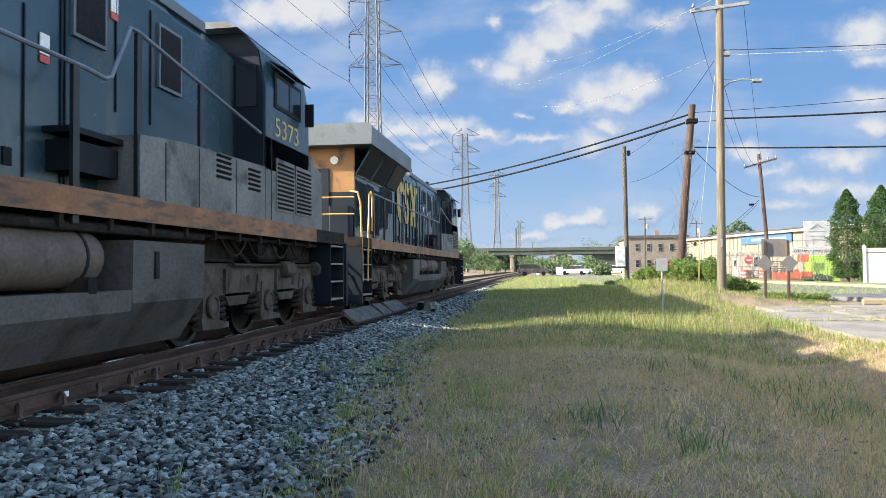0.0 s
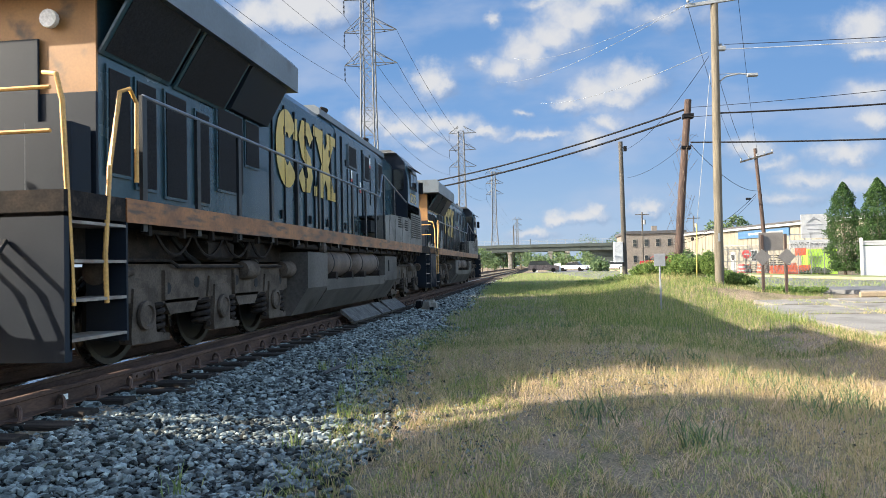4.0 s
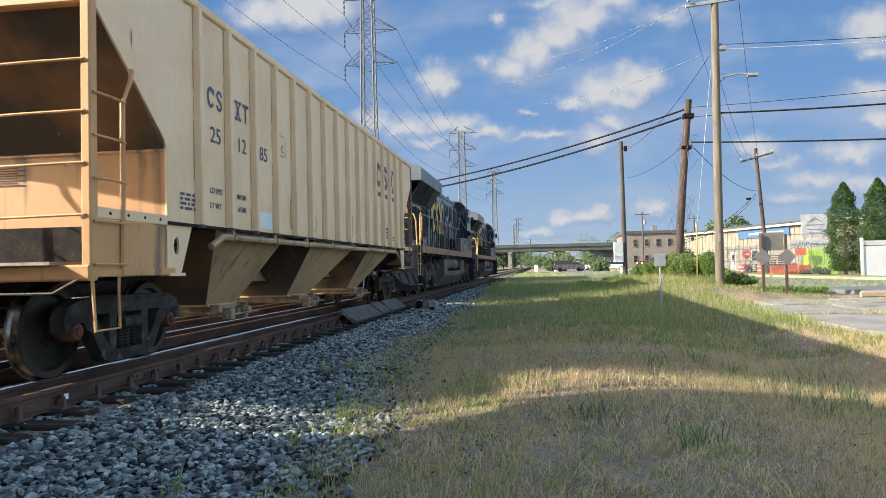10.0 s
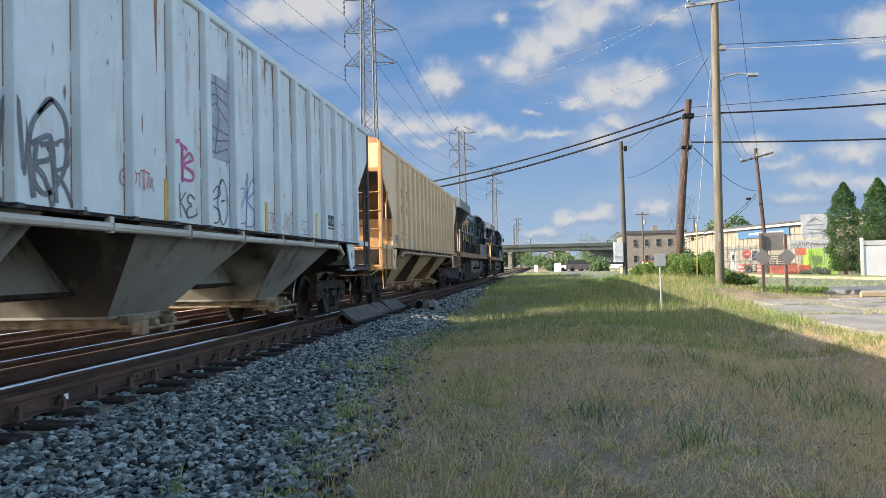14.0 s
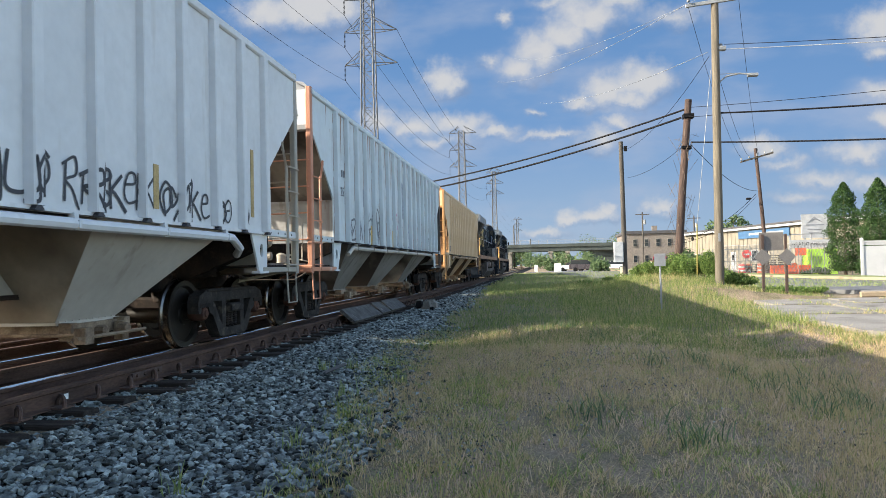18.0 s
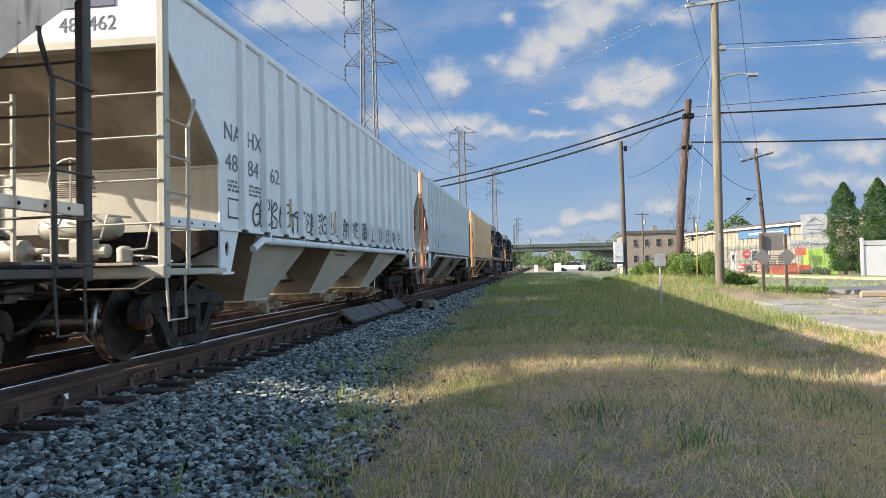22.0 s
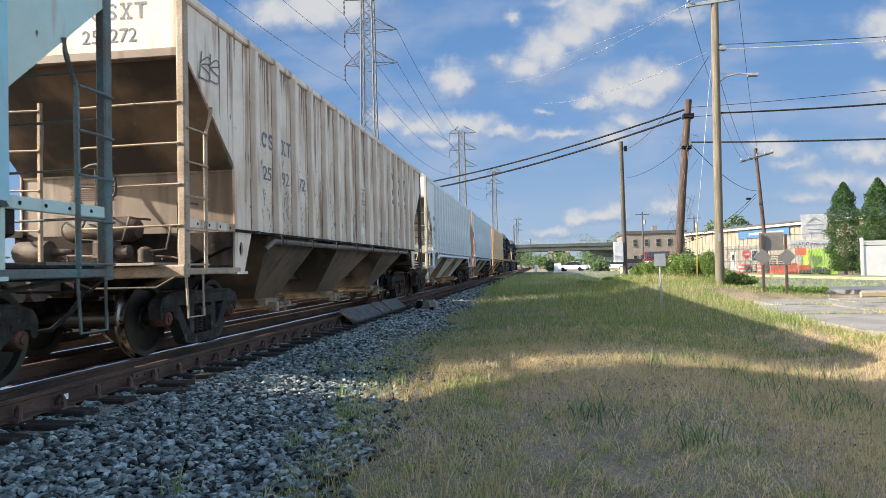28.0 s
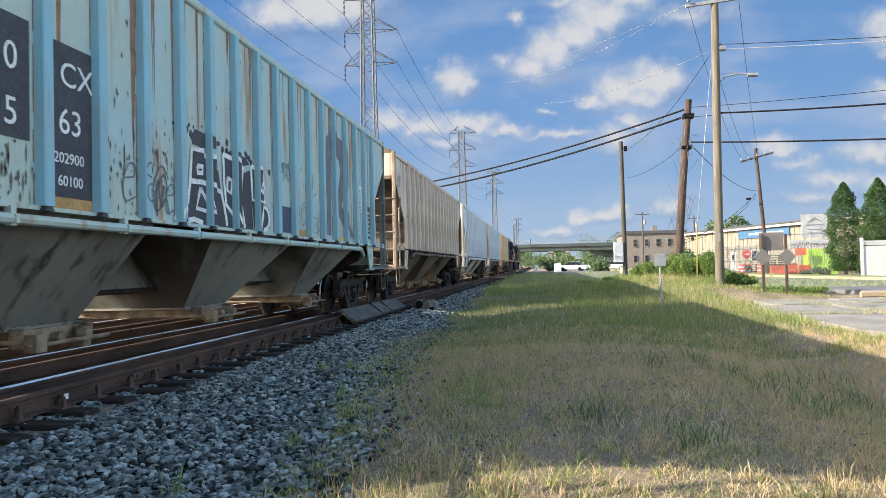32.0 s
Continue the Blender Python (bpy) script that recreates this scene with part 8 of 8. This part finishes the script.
        part("equipment_rack", Shape().box(0.9, 1.25, yc - 0.5, yc + 0.3, 1.2, 1.45, 0.03), STEEL_DARK, c)
        part("equipment_rack", Shape().box(0.9, 1.2, yc + 0.9, yc + 1.6, 1.22, 1.5, 0.03), STEEL_DARK, c)
    for e in (-1, 1):
        part("coupler", Shape().box(-0.1, 0.1, min(e * 10.3, e * 10.95), max(e * 10.3, e * 10.95), 0.78, 0.98, 0.02).box(-0.19, 0.17, min(e * 10.9, e * 11.15), max(e * 10.9, e * 11.15), 0.73, 1.03, 0.05), GEAR, c)
        part("pilot", Shape().box(-1.5, 1.5, min(e * 10.45, e * 10.55), max(e * 10.45, e * 10.55), 0.25, 1.6), DARK_BLUE, c)
        part("air_hose", Shape().rod([(0.5, e * 10.55, 0.9), (0.5, e * 10.8, 0.6), (0.4, e * 11.0, 0.45)], 0.03, 8).rod([(-0.5, e * 10.55, 0.9), (-0.5, e * 10.8, 0.6), (-0.4, e * 11.0, 0.45)], 0.03, 8), HOSE, c, smooth=True)
    for x0, x1, z in ((-1.3, 1.3, 2.75), (-1.3, 1.3, 2.35)):
        part("end_rail", Shape().rod([(x0, -10.45, z), (x1, -10.45, z)], 0.02, 6), GOLD_RAIL, c)
    for k in range(3):
        x = 0.5 + 0.22 * k
        part("unit_hose", Shape().rod([(x, -10.56, 1.35), (x + 0.02, -10.75, 1.15), (x - 0.04, -10.85, 0.85), (x, -10.7, 0.6)], 0.022, 6), HOSE, c, smooth=True)
    part("end_lamp", Shape().lathe([(0, 0), (0.1, 0), (0.1, 0.06), (0, 0.05)], (0.5, -9.42, 3.8), 'y', 12), WHITE_PAINT, c)
    part("end_door", Shape().box(-0.35, 0.35, -9.37, -9.34, 1.95, 3.6, 0.01), DARK_BLUE, c)
    part("sand_box", Shape().box(0.45, 0.98, -9.75, -9.36, 1.8, 2.6, 0.04), DARK_BLUE, c)
    for y, z in ((-4.2, 4.05), (0.85, 3.3), (1.7, 3.1), (2.8, 3.9), (-8.4, 3.55)):
        part("warning_label", Shape().box(1.022, 1.03, y, y + 0.13, z, z + 0.2), WHITE_PAINT, c)
        part("warning_label", Shape().box(1.022, 1.031, y, y + 0.13, z - 0.08, z - 0.01), LENS, c)
    # big faded mark on the hood
    mark_shapes(c, 1.024, 2.58, 1.47, ((-4.19, 1.14), (-2.98, 0.86), (-2.06, 1.58)), YELLOW_MARK, False, 0.37)
    for k, dy in enumerate((0.55, 4.55)):
        part("roof_horn", Shape().rod([(0.7, -1.0 + dy, 4.68), (0.7, -1.0 + dy, 4.8)], 0.03, 6).lathe([(0.03, 0), (0.07, 0.3)], (0.7, -1.0 + dy, 4.8), 'y', 10), STEEL_DARK, c)
    return c


loco_near = locomotive()
loco_lead = copy_thing(loco_near, pose(0, 0, 0))
writing(loco_near, "5373", 0.44, 1.506, 6.35, 3.17, YELLOW_MARK, 0.30, name="running_number", label="faded yellow running number")
bars(loco_lead, 1.506, 6.35, 3.18, 0.8, 0.3, 1, YELLOW_MARK, "running_number", 3)

# ---------------- ties, fastenings and ballast ----------------
ties = thing("cross_ties", "dark weathered timber ties half buried in ballast", "ties", at=pose(0, 0, 0), kind="structure")
tie_mesh = [Shape().box(-1.42, b, -0.11, 0.11, -0.30, TIE_TOP + 0.004, 0.015).mesh("tie") for b in (1.66, 1.86, 1.74, 1.95)]
plate_mesh = Shape().box(-0.18, 0.18, -0.09, 0.09, TIE_TOP, TIE_TOP + 0.016).mesh("tie_plate")


def clip_shape():
    """A bent spring clip standing beside a rail's foot."""
    pts = [(0.0 + 0.062 * math.cos(a), 0.0, TIE_TOP + 0.010 + 0.105 * math.sin(a)) for a in (math.pi * k / 7 for k in range(8))]
    return Shape().rod([(p[0], -0.06 + 0.02 * i, p[2]) for i, p in enumerate(pts)], 0.018, 6).mesh("rail_clip")


clip_mesh = clip_shape()
for i in range(150):
    y = -6 + 0.52 * i + random.uniform(-0.03, 0.03)
    part("tie", tie_mesh[(i * 7 + i // 3) % 4], TIE, ties, at=pose(TRACK_X + random.uniform(-0.05, 0.08), y, random.uniform(-0.012, 0.0), 0, 0, random.uniform(-1.2, 1.2)))
    if i < 100:
        part("rail_clip", clip_mesh, RUST, ties, at=pose(-4.385 + random.uniform(-0.012, 0.012), y, 0.0, 0, 0, random.uniform(-12, 12)))
        part("tie_plate", plate_mesh, RUST, ties, at=pose(-4.50, y, 0))
far_ties = Shape()
for i in range(90):
    y = -4 + 0.52 * i
    far_ties.box(-10.25 - 1.35, -10.25 + 1.35, y - 0.11, y + 0.11, -0.30, TIE_TOP)
tagged(part("far_ties", far_ties, TIE), "timber ties of the parallel track", "ties", kind="stuff")

rng = np.random.default_rng(5)


def stone_base():
    """Unit stone: a squashed, cut icosahedron."""
    g = (1 + 5 ** 0.5) / 2
    v = np.array([(-1, g, 0), (1, g, 0), (-1, -g, 0), (1, -g, 0), (0, -1, g), (0, 1, g), (0, -1, -g), (0, 1, -g), (g, 0, -1), (g, 0, 1), (-g, 0, -1), (-g, 0, 1)], float)
    v /= np.linalg.norm(v[0])
    f = np.array([(0, 11, 5), (0, 5, 1), (0, 1, 7), (0, 7, 10), (0, 10, 11), (1, 5, 9), (5, 11, 4), (11, 10, 2), (10, 7, 6), (7, 1, 8), (3, 9, 4), (3, 4, 2), (3, 2, 6), (3, 6, 8), (3, 8, 9), (4, 9, 5), (2, 4, 11), (6, 2, 10), (8, 6, 7), (9, 8, 1)])
    return v, f


STONE_V, STONE_F = stone_base()


def bed_z(x, y):
    """Top of the ballast across the tracks."""
    if x > -4.25:
        return ground_z(x, y) + 0.02 - (0.045 if x < -3.85 else 0.0)
    return -0.235 if abs(x - TRACK_X) < 1.6 else (-0.26 if x > -12.2 else -0.5)


def stones(name, xs, ys, sizes, label):
    n = len(xs)
    z = np.array([bed_z(a, b) for a, b in zip(xs, ys)])
    v = STONE_V[None] * (1 + rng.uniform(-0.38, 0.38, (n, 12, 1)))
    v = v * rng.uniform((0.6, 0.55, 0.30), (1.5, 1.2, 0.85), (n, 1, 3)) * sizes[:, None, None]
    a, b = rng.uniform(0, 6.28, n), rng.uniform(-0.7, 0.7, n)
    ca, sa, cb, sb = np.cos(a), np.sin(a), np.cos(b), np.sin(b)
    x1, y1, z1 = v[..., 0], v[..., 1] * cb[:, None] - v[..., 2] * sb[:, None], v[..., 1] * sb[:, None] + v[..., 2] * cb[:, None]
    w = np.stack([x1 * ca[:, None] - y1 * sa[:, None] + xs[:, None], x1 * sa[:, None] + y1 * ca[:, None] + ys[:, None], z1 + (z + rng.uniform(-0.012, 0.02, n))[:, None]], -1)
    f = STONE_F[None] + 12 * np.arange(n)[:, None, None]
    return tagged(part(name, fast_mesh(name, w.reshape(-1, 3), f.reshape(-1, 3), BALLAST), None), label, "ballast", kind="stuff")


def edge_x(y):
    """Where the ballast shoulder gives way to grass."""
    return -1.55 - 0.95 * ease(y, 4, 10) - 0.012 * max(0, y - 10) - 0.6 * ease(y, 25, 50) + 0.12 * math.sin(y * 0.9) + 0.08 * math.sin(y * 2.3 + 1)


def scatter(n, y0, y1, x0, x1, power=1.0):
    ys = y0 + (y1 - y0) * rng.uniform(0, 1, n) ** power
    xs = rng.uniform(x0, x1, n)
    return xs, ys


# sheet below the stones, coloured as the shade in their gaps
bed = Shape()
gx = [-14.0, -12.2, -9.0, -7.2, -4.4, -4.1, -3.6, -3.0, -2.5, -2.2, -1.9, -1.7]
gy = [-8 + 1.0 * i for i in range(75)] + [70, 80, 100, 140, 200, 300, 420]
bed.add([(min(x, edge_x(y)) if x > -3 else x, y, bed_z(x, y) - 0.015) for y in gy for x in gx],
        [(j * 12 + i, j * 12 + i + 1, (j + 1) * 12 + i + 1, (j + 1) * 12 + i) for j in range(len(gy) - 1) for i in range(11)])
ballast = tagged(part("ballast_bed", bed, BALLAST_BED, smooth=True), "crushed blue-grey stone ballast under the tracks, its bed blackened for shade", "ballast", kind="structure")

xs, ys = scatter(46000, 2.2, 16, -4.35, -1.2)
keep = xs < np.array([edge_x(b) for b in ys]) + rng.normal(0, 0.34, len(ys)) + 0.16
stones("ballast_shoulder", xs[keep], ys[keep], rng.uniform(0.013, 0.040, keep.sum()), "loose crushed blue-grey stone on the shoulder")
xs, ys = scatter(16000, 16, 60, -4.35, -1.9, 1.4)
keep = xs < np.array([edge_x(b) for b in ys]) + rng.normal(0, 0.2, len(ys))
stones("ballast_shoulder_far", xs[keep], ys[keep], rng.uniform(0.03, 0.06, keep.sum()), "loose crushed stone along the shoulder")
xs, ys = scatter(15000, 3, 50, -13.0, -4.3, 1.5)
stones("ballast_between", xs, ys, rng.uniform(0.03, 0.055, len(xs)), "crushed stone between the rails and tracks")
# the stones nearest to the viewer, each one loose
one = []
for k in range(8):
    v = STONE_V * (1 + rng.uniform(-0.38, 0.38, (12, 1))) * rng.uniform((0.6, 0.55, 0.35), (1.5, 1.2, 0.8), (1, 3)) * 0.032
    one.append(fast_mesh("stone", v, STONE_F, BALLAST_ONE))
for k in range(300):
    y = 3.3 + 2.6 * random.random() ** 1.3
    x = random.uniform(-3.4, edge_x(y) + 0.1)
    part("stone", one[k % 8], None, ballast, at=pose(x, y, ground_z(x, y) + 0.045, random.uniform(-40, 40), random.uniform(-40, 40), random.uniform(0, 360)))


# ---------------- grass ----------------
def blades(name, xs, ys, hs, width, material, label, lean=0.45, z=None):
    """Bent two-piece blades of grass."""
    n = len(xs)
    z = np.array([ground_z(a, b) for a, b in zip(xs, ys)]) - 0.01
    base = np.stack([xs, ys, z], 1)
    a = rng.uniform(0, 6.28, n)
    d = np.stack([np.cos(a), np.sin(a), np.zeros(n)], 1)
    f = rng.uniform(0, 6.28, n)
    s = np.stack([np.cos(f), np.sin(f), np.zeros(n)], 1) * (width * rng.uniform(0.6, 1.3, n))[:, None]
    k = (lean * rng.uniform(0.2, 1.0, n) * hs)[:, None]
    up = np.array([0, 0, 1.0])
    m = base + d * k * 0.35 + up * (hs * 0.58)[:, None]
    t = base + d * k + up * (hs * rng.uniform(0.85, 1.0, n))[:, None]
    v = np.stack([base - s, base + s, m + s * 0.8, m - s * 0.8, t + s * 0.15, t - s * 0.15], 1)
    i = 6 * np.arange(n)[:, None]
    q = np.concatenate([i + np.array([[0, 1, 2, 3]]), i + np.array([[3, 2, 4, 5]])], 1)
    return tagged(part(name, fast_mesh(name, v.reshape(-1, 3), q.reshape(-1, 4), material), None), label, "grass", kind="stuff")


def bare(x, y):
    """How bare the ground is: thin over the old gravel tracks, thick elsewhere."""
    v = 0.5 + 0.9 * noise.noise((x * 0.55, y * 0.28, 7.0)) + 0.5 * noise.noise((x * 1.9, y * 1.1, 3.0))
    return v


def sown(n, x0, x1, y0, y1, power, thin, edge=0.0):
    xs = rng.uniform(x0, x1, n)
    ys = y0 + (y1 - y0) * rng.uniform(0, 1, n) ** power
    keep = np.array([a > edge_x(b) + edge + abs(rng.normal(0, 0.35)) and bare(a, b) > thin and not (5.6 < a < 13 and 12.8 < b < 24) for a, b in zip(xs, ys)])
    return xs[keep], ys[keep]


def lush(x, y):
    """Where the turf is green: beside the ballast and in streaks along the tracks of wheels."""
    v = 0.42 * noise.noise((x * 1.0, y * 0.32, 21.0)) + 0.30 * noise.noise((x * 2.6, y * 1.3, 5.0)) + 0.16 * math.exp(-((x + 0.9) / 0.75) ** 2)
    return v - 0.30 * math.exp(-((x - 0.25) / 0.45) ** 2) - 0.22 * math.exp(-((x - 2.0) / 0.7) ** 2) * ease(y, 6, 9)


xs, ys = sown(190000, -2.8, 7.0, 2.4, 13.5, 1.2, -0.6, -0.25)
g = np.array([lush(a, b) for a, b in zip(xs, ys)])
green = g + rng.normal(0, 0.12, len(xs)) > 0.17
hs = rng.uniform(0.012, 0.058, len(xs)) * rng.uniform(0.5, 1.5, len(xs)) * np.clip(0.75 + 1.3 * g, 0.35, 1.7)
blades("grass_near", xs[~green], ys[~green], hs[~green], 0.0028, GRASS, "short dry brown and olive grass over bare earth", 0.9)
blades("grass_lush", xs[green], ys[green], hs[green] * 1.1, 0.003, VERGE, "greener streaks of short grass", 0.8)
xs, ys = sown(120000, -4.2, 9.5, 12, 42, 1.3, -0.1)
blades("grass_middle", xs, ys, rng.uniform(0.04, 0.17, len(xs)), 0.0042, BANK, "rough green grass on the verge")
xs, ys = sown(40000, -4.5, 16, 30, 100, 1.5, -0.4)
blades("grass_far", xs, ys, rng.uniform(0.08, 0.22, len(xs)), 0.013, GRASS_GREEN, "tall grass along the far verge")
xs, ys = sown(34000, -1.8, 6.5, 3.0, 14, 1.0, 0.30)
blades("straw", xs, ys, rng.uniform(0.05, 0.27, len(xs)) * rng.uniform(0.6, 1.0, len(xs)), 0.0022, STRAW, "thin dead straw stems", 0.6)
xs, ys = sown(16000, 0.6, 6.2, 15.0, 36, 1.0, 0.1)
blades("tall_grass", xs, ys, rng.uniform(0.12, 0.38, len(xs)), 0.0042, BANK, "tall green grass on the bank", 0.5)
xs, ys = sown(70000, -2.4, 7.0, 2.6, 14, 1.25, -9.0)
blades("thatch", xs, ys, rng.uniform(0.010, 0.032, len(xs)), 0.0022, THATCH, "matted dead grass on the soil", 2.6)
wl = [(x, rng.uniform(12.5, 24.0)) for x in np.repeat([5.5, 7.75, 10.45, 7.85, 10.85], 60)] + [(rng.uniform(5.5, 13), y) for y in np.repeat([17.4, 17.5, 21.3, 12.6], 110)]
wl = np.array(wl) + rng.normal(0, 0.09, (len(wl), 2))
blades("joint_weeds", np.repeat(wl[:, 0], 5) + rng.normal(0, 0.04, 5 * len(wl)), np.repeat(wl[:, 1], 5) + rng.normal(0, 0.04, 5 * len(wl)), rng.uniform(0.10, 0.26, 5 * len(wl)), 0.006, VERGE, "green weeds growing in the slab joints", 0.7)
cx = [(2.27, 9.22), (2.5, 7.0), (2.52, 8.13), (2.05, 10.15), (3.1, 7.6), (2.9, 9.0), (3.3, 8.3), (0.43, 14.7), (-0.5, 19.5), (1.0, 12.9), (1.4, 9.6), (3.6, 9.6), (1.1, 5.5), (0.4, 6.4)]
tx, ty = [], []
for i, (a, b) in enumerate(cx):
    k = 75
    tx.append(rng.normal(a, 0.10 + 0.07 * (i % 3), k))
    ty.append(rng.normal(b, 0.22, k))
tx, ty = np.concatenate(tx), np.concatenate(ty)
blades("green_tufts", tx, ty, rng.uniform(0.07, 0.25, len(tx)), 0.0055, TUFT, "coarse blue-green grass tufts", 0.8)
for nm, mt, n, lo, lb in (("grass_clumps", VERGE, 1500, -0.3, "small green grass clumps in the dry turf"), ("stem_clumps", STRAW, 700, -0.3, "clumps of dry upright stems"), ("dry_clumps", GRASS, 1900, -0.5, "small dry grass clumps in the turf")):
    qx, qy = sown(n, -2.1, 6.0, 2.6, 15, 1.2, lo)
    size = np.repeat(rng.uniform(0.5, 1.5, len(qx)), 18)
    qx, qy = np.repeat(qx, 18) + rng.normal(0, 0.028, len(size)) * size, np.repeat(qy, 18) + rng.normal(0, 0.03, len(size)) * size
    blades(nm, qx, qy, rng.uniform(0.03, 0.12, len(qx)) * size, 0.003, mt, lb, 1.3)
ey = rng.uniform(2.6, 15, 1000)
ex = np.array([edge_x(b) for b in ey]) + rng.normal(0.16, 0.16, len(ey))
ex, ey = np.repeat(ex, 7) + rng.normal(0, 0.02, 7 * len(ex)), np.repeat(ey, 7) + rng.normal(0, 0.02, 7 * len(ey))
blades("edge_grass", ex, ey, rng.uniform(0.04, 0.13, len(ex)), 0.0035, VERGE, "thin grass creeping into the ballast edge", 0.8)
wx = np.concatenate([rng.normal(a, 0.05, 26) for a, b in ((-2.34, 4.28), (-2.9, 9.1), (-1.9, 6.6), (-2.2, 7.6), (-2.0, 5.4), (-2.6, 9.4), (-1.75, 8.6))])
wy = np.concatenate([rng.normal(b, 0.06, 26) for a, b in ((-2.34, 4.28), (-2.9, 9.1), (-1.9, 6.6), (-2.2, 7.6), (-2.0, 5.4), (-2.6, 9.4), (-1.75, 8.6))])
blades("ballast_weeds", wx, wy, rng.uniform(0.08, 0.26, len(wx)), 0.006, GRASS_GREEN, "thin green weeds in the ballast", 0.5)
px, py = [], []
for x, y, a, b, n in ((1.08, 10.4, 0.35, 0.7, 420), (-0.55, 5.25, 0.12, 0.4, 160), (1.0, 8.0, 0.30, 0.35, 170), (0.25, 9.6, 0.22, 0.7, 220), (-1.1, 6.4, 0.35, 0.9, 260), (-0.3, 15.5, 0.3, 2.0, 300), (0.2, 6.4, 0.22, 0.5, 120), (2.1, 6.1, 0.4, 0.4, 90)):
    px.append(rng.normal(x, a, n))
    py.append(rng.normal(y, b, n))
px, py = np.concatenate(px), np.concatenate(py)
stones("gravel", px, py, rng.uniform(0.005, 0.014, len(px)), "loose gravel in patches on the bare earth")

# ---------------- things beside the near rail ----------------
PANEL = surface("rubber_panel", (0.10, 0.097, 0.094), (0.06, 0.058, 0.056), 5, 0.8, 0, 0.006, 30, grime=(0.18, 0.172, 0.165), grime_at=0.58, spec=0.2)
for y0, y1 in ((15.1, 17.7), (17.85, 18.85), (19.0, 21.0)):
    tagged(part("crossing_panel", Shape().quad((-4.08, y0, -0.12), (-4.08, y1, -0.13), (-4.42, y1 + 0.05, 0.12), (-4.42, y0 + 0.1, 0.14), 0.07), PANEL), "grey crossing panel leaning on a loose rail", "panel", "leaning crossing panels")
rub = thing("rubble_block", "broken white and black concrete block beside the track", "rubble", at=pose(-3.5, 21.0, -0.27))
rr = random.Random(3)
for k in range(12):
    x, y, z = rr.uniform(-0.3, 0.3), rr.uniform(-0.35, 0.35), rr.uniform(0.0, 0.22)
    a = rr.uniform(0.08, 0.16)
    part("chunk", Shape().prism([(x - a, y - a * 0.7), (x + a * 0.8, y - a), (x + a, y + a * 0.6), (x - a * 0.5, y + a)], 'z', z - 0.05, z + a, [(x - a * 0.7, y - a * 0.5), (x + a * 0.6, y - a * 0.8), (x + a * 0.8, y + a * 0.5), (x - a * 0.4, y + a * 0.7)]), CONCRETE if k % 3 else CABLE, rub)
deb = thing("rubber_scrap", "torn strip of black rubber on the stones", "debris", at=pose(-3.0, 8.85, -0.33))
part("strip", Shape().quad((-0.32, 0, 0.02), (0.05, -0.06, 0.05), (0.1, 0.12, 0.02), (-0.28, 0.16, 0.03), 0.02), HOSE, deb)
part("flap", Shape().quad((0.15, 0.0, 0.0), (0.5, -0.08, 0.14), (0.46, 0.05, 0.16), (0.12, 0.1, 0.02), 0.012), surface("grey_rubber", (0.12, 0.12, 0.12), None, 5, 0.7), deb)
tagged(part("rail_tag", Shape().box(-4.432, -4.424, 6.02, 6.10, -0.13, -0.08, 0.0), WHITE_PAINT), "small white tag on the loose rail", "tag")
jb = thing("joint_bar", "rusty bolted joint bar on the loose rail", "joint bar", at=pose(-4.465, 7.5, -0.10))
part("bar", Shape().box(-0.012, 0.012, -0.3, 0.3, -0.035, 0.035, 0.005), RUST, jb)
for k in range(4):
    part("bolt", Shape().lathe([(0.018, 0.0), (0.018, 0.02), (0, 0.022)], (0.012, -0.22 + 0.147 * k, 0), 'x', 6), RUST, jb)


# ---------------- what moves ----------------
SPEED = 3.0


def run_train():
    starts = ((loco_near, 4.3), (loco_lead, 26.6), (tan_car, -15.9), (pale_car, -33.58), (light_car, -50.60), (dirty_car, -68.16), (teal_car, -85.85), (last_car, -103.5))
    for car, y0 in starts:
        walk(car, [(t, pose(TRACK_X, y0 + SPEED * t, 0)) for t in (0, 8, 16, 24, 32)])
        for w in car.children_recursive:
            if w.name.startswith("wheelset"):
                x, y, z = w.matrix_basis.translation
                walk(w, [(0.2 * k, pose(x, y, z, -math.degrees(SPEED * 0.2 * k / z))) for k in range(161)])


def run_road():
    path = ((0, 16.2, 100), (23.4, 16.2, 100), (24.2, 15.4, 95.5), (25.5, 13.4, 84), (27.3, 10.2, 64), (28.5, 8.2, 49.5), (29.3, 8.9, 41.2), (29.6, 9.4, 38.2), (29.9, 9.95, 35.5), (30.2, 10.85, 32.5), (30.7, 12.6, 28.2), (31.0, 14.1, 25.9), (31.6, 17.5, 22.8), (32, 20.2, 21.3))
    rows = []
    for i, (t, x, y) in enumerate(path):
        a, b = path[max(i - 1, 0)], path[min(i + 1, len(path) - 1)]
        rows.append((t, pose(x, y, -0.08, 0, 0, math.degrees(math.atan2(-(b[1] - a[1]), b[2] - a[2])))))
    walk(red_pickup, rows)
    walk(far_suv, [(t, pose(x, 112, -0.12, 0, 0, -90)) for t, x in ((0, -1.5), (10, 4.2), (12, 5.7), (18, 6.6), (19, 7.3), (21.5, 8.6), (22.5, 9.6), (24, 10.4), (25, 10.9), (28, 15), (32, 24))])


def drift_clouds():
    walk(sky_wall, [(t, pose(-45 + 3.3 * t, FAR, 1)) for t in (0, 16, 32)])


def motions():
    run_train()
    run_road()
    drift_clouds()


motions()
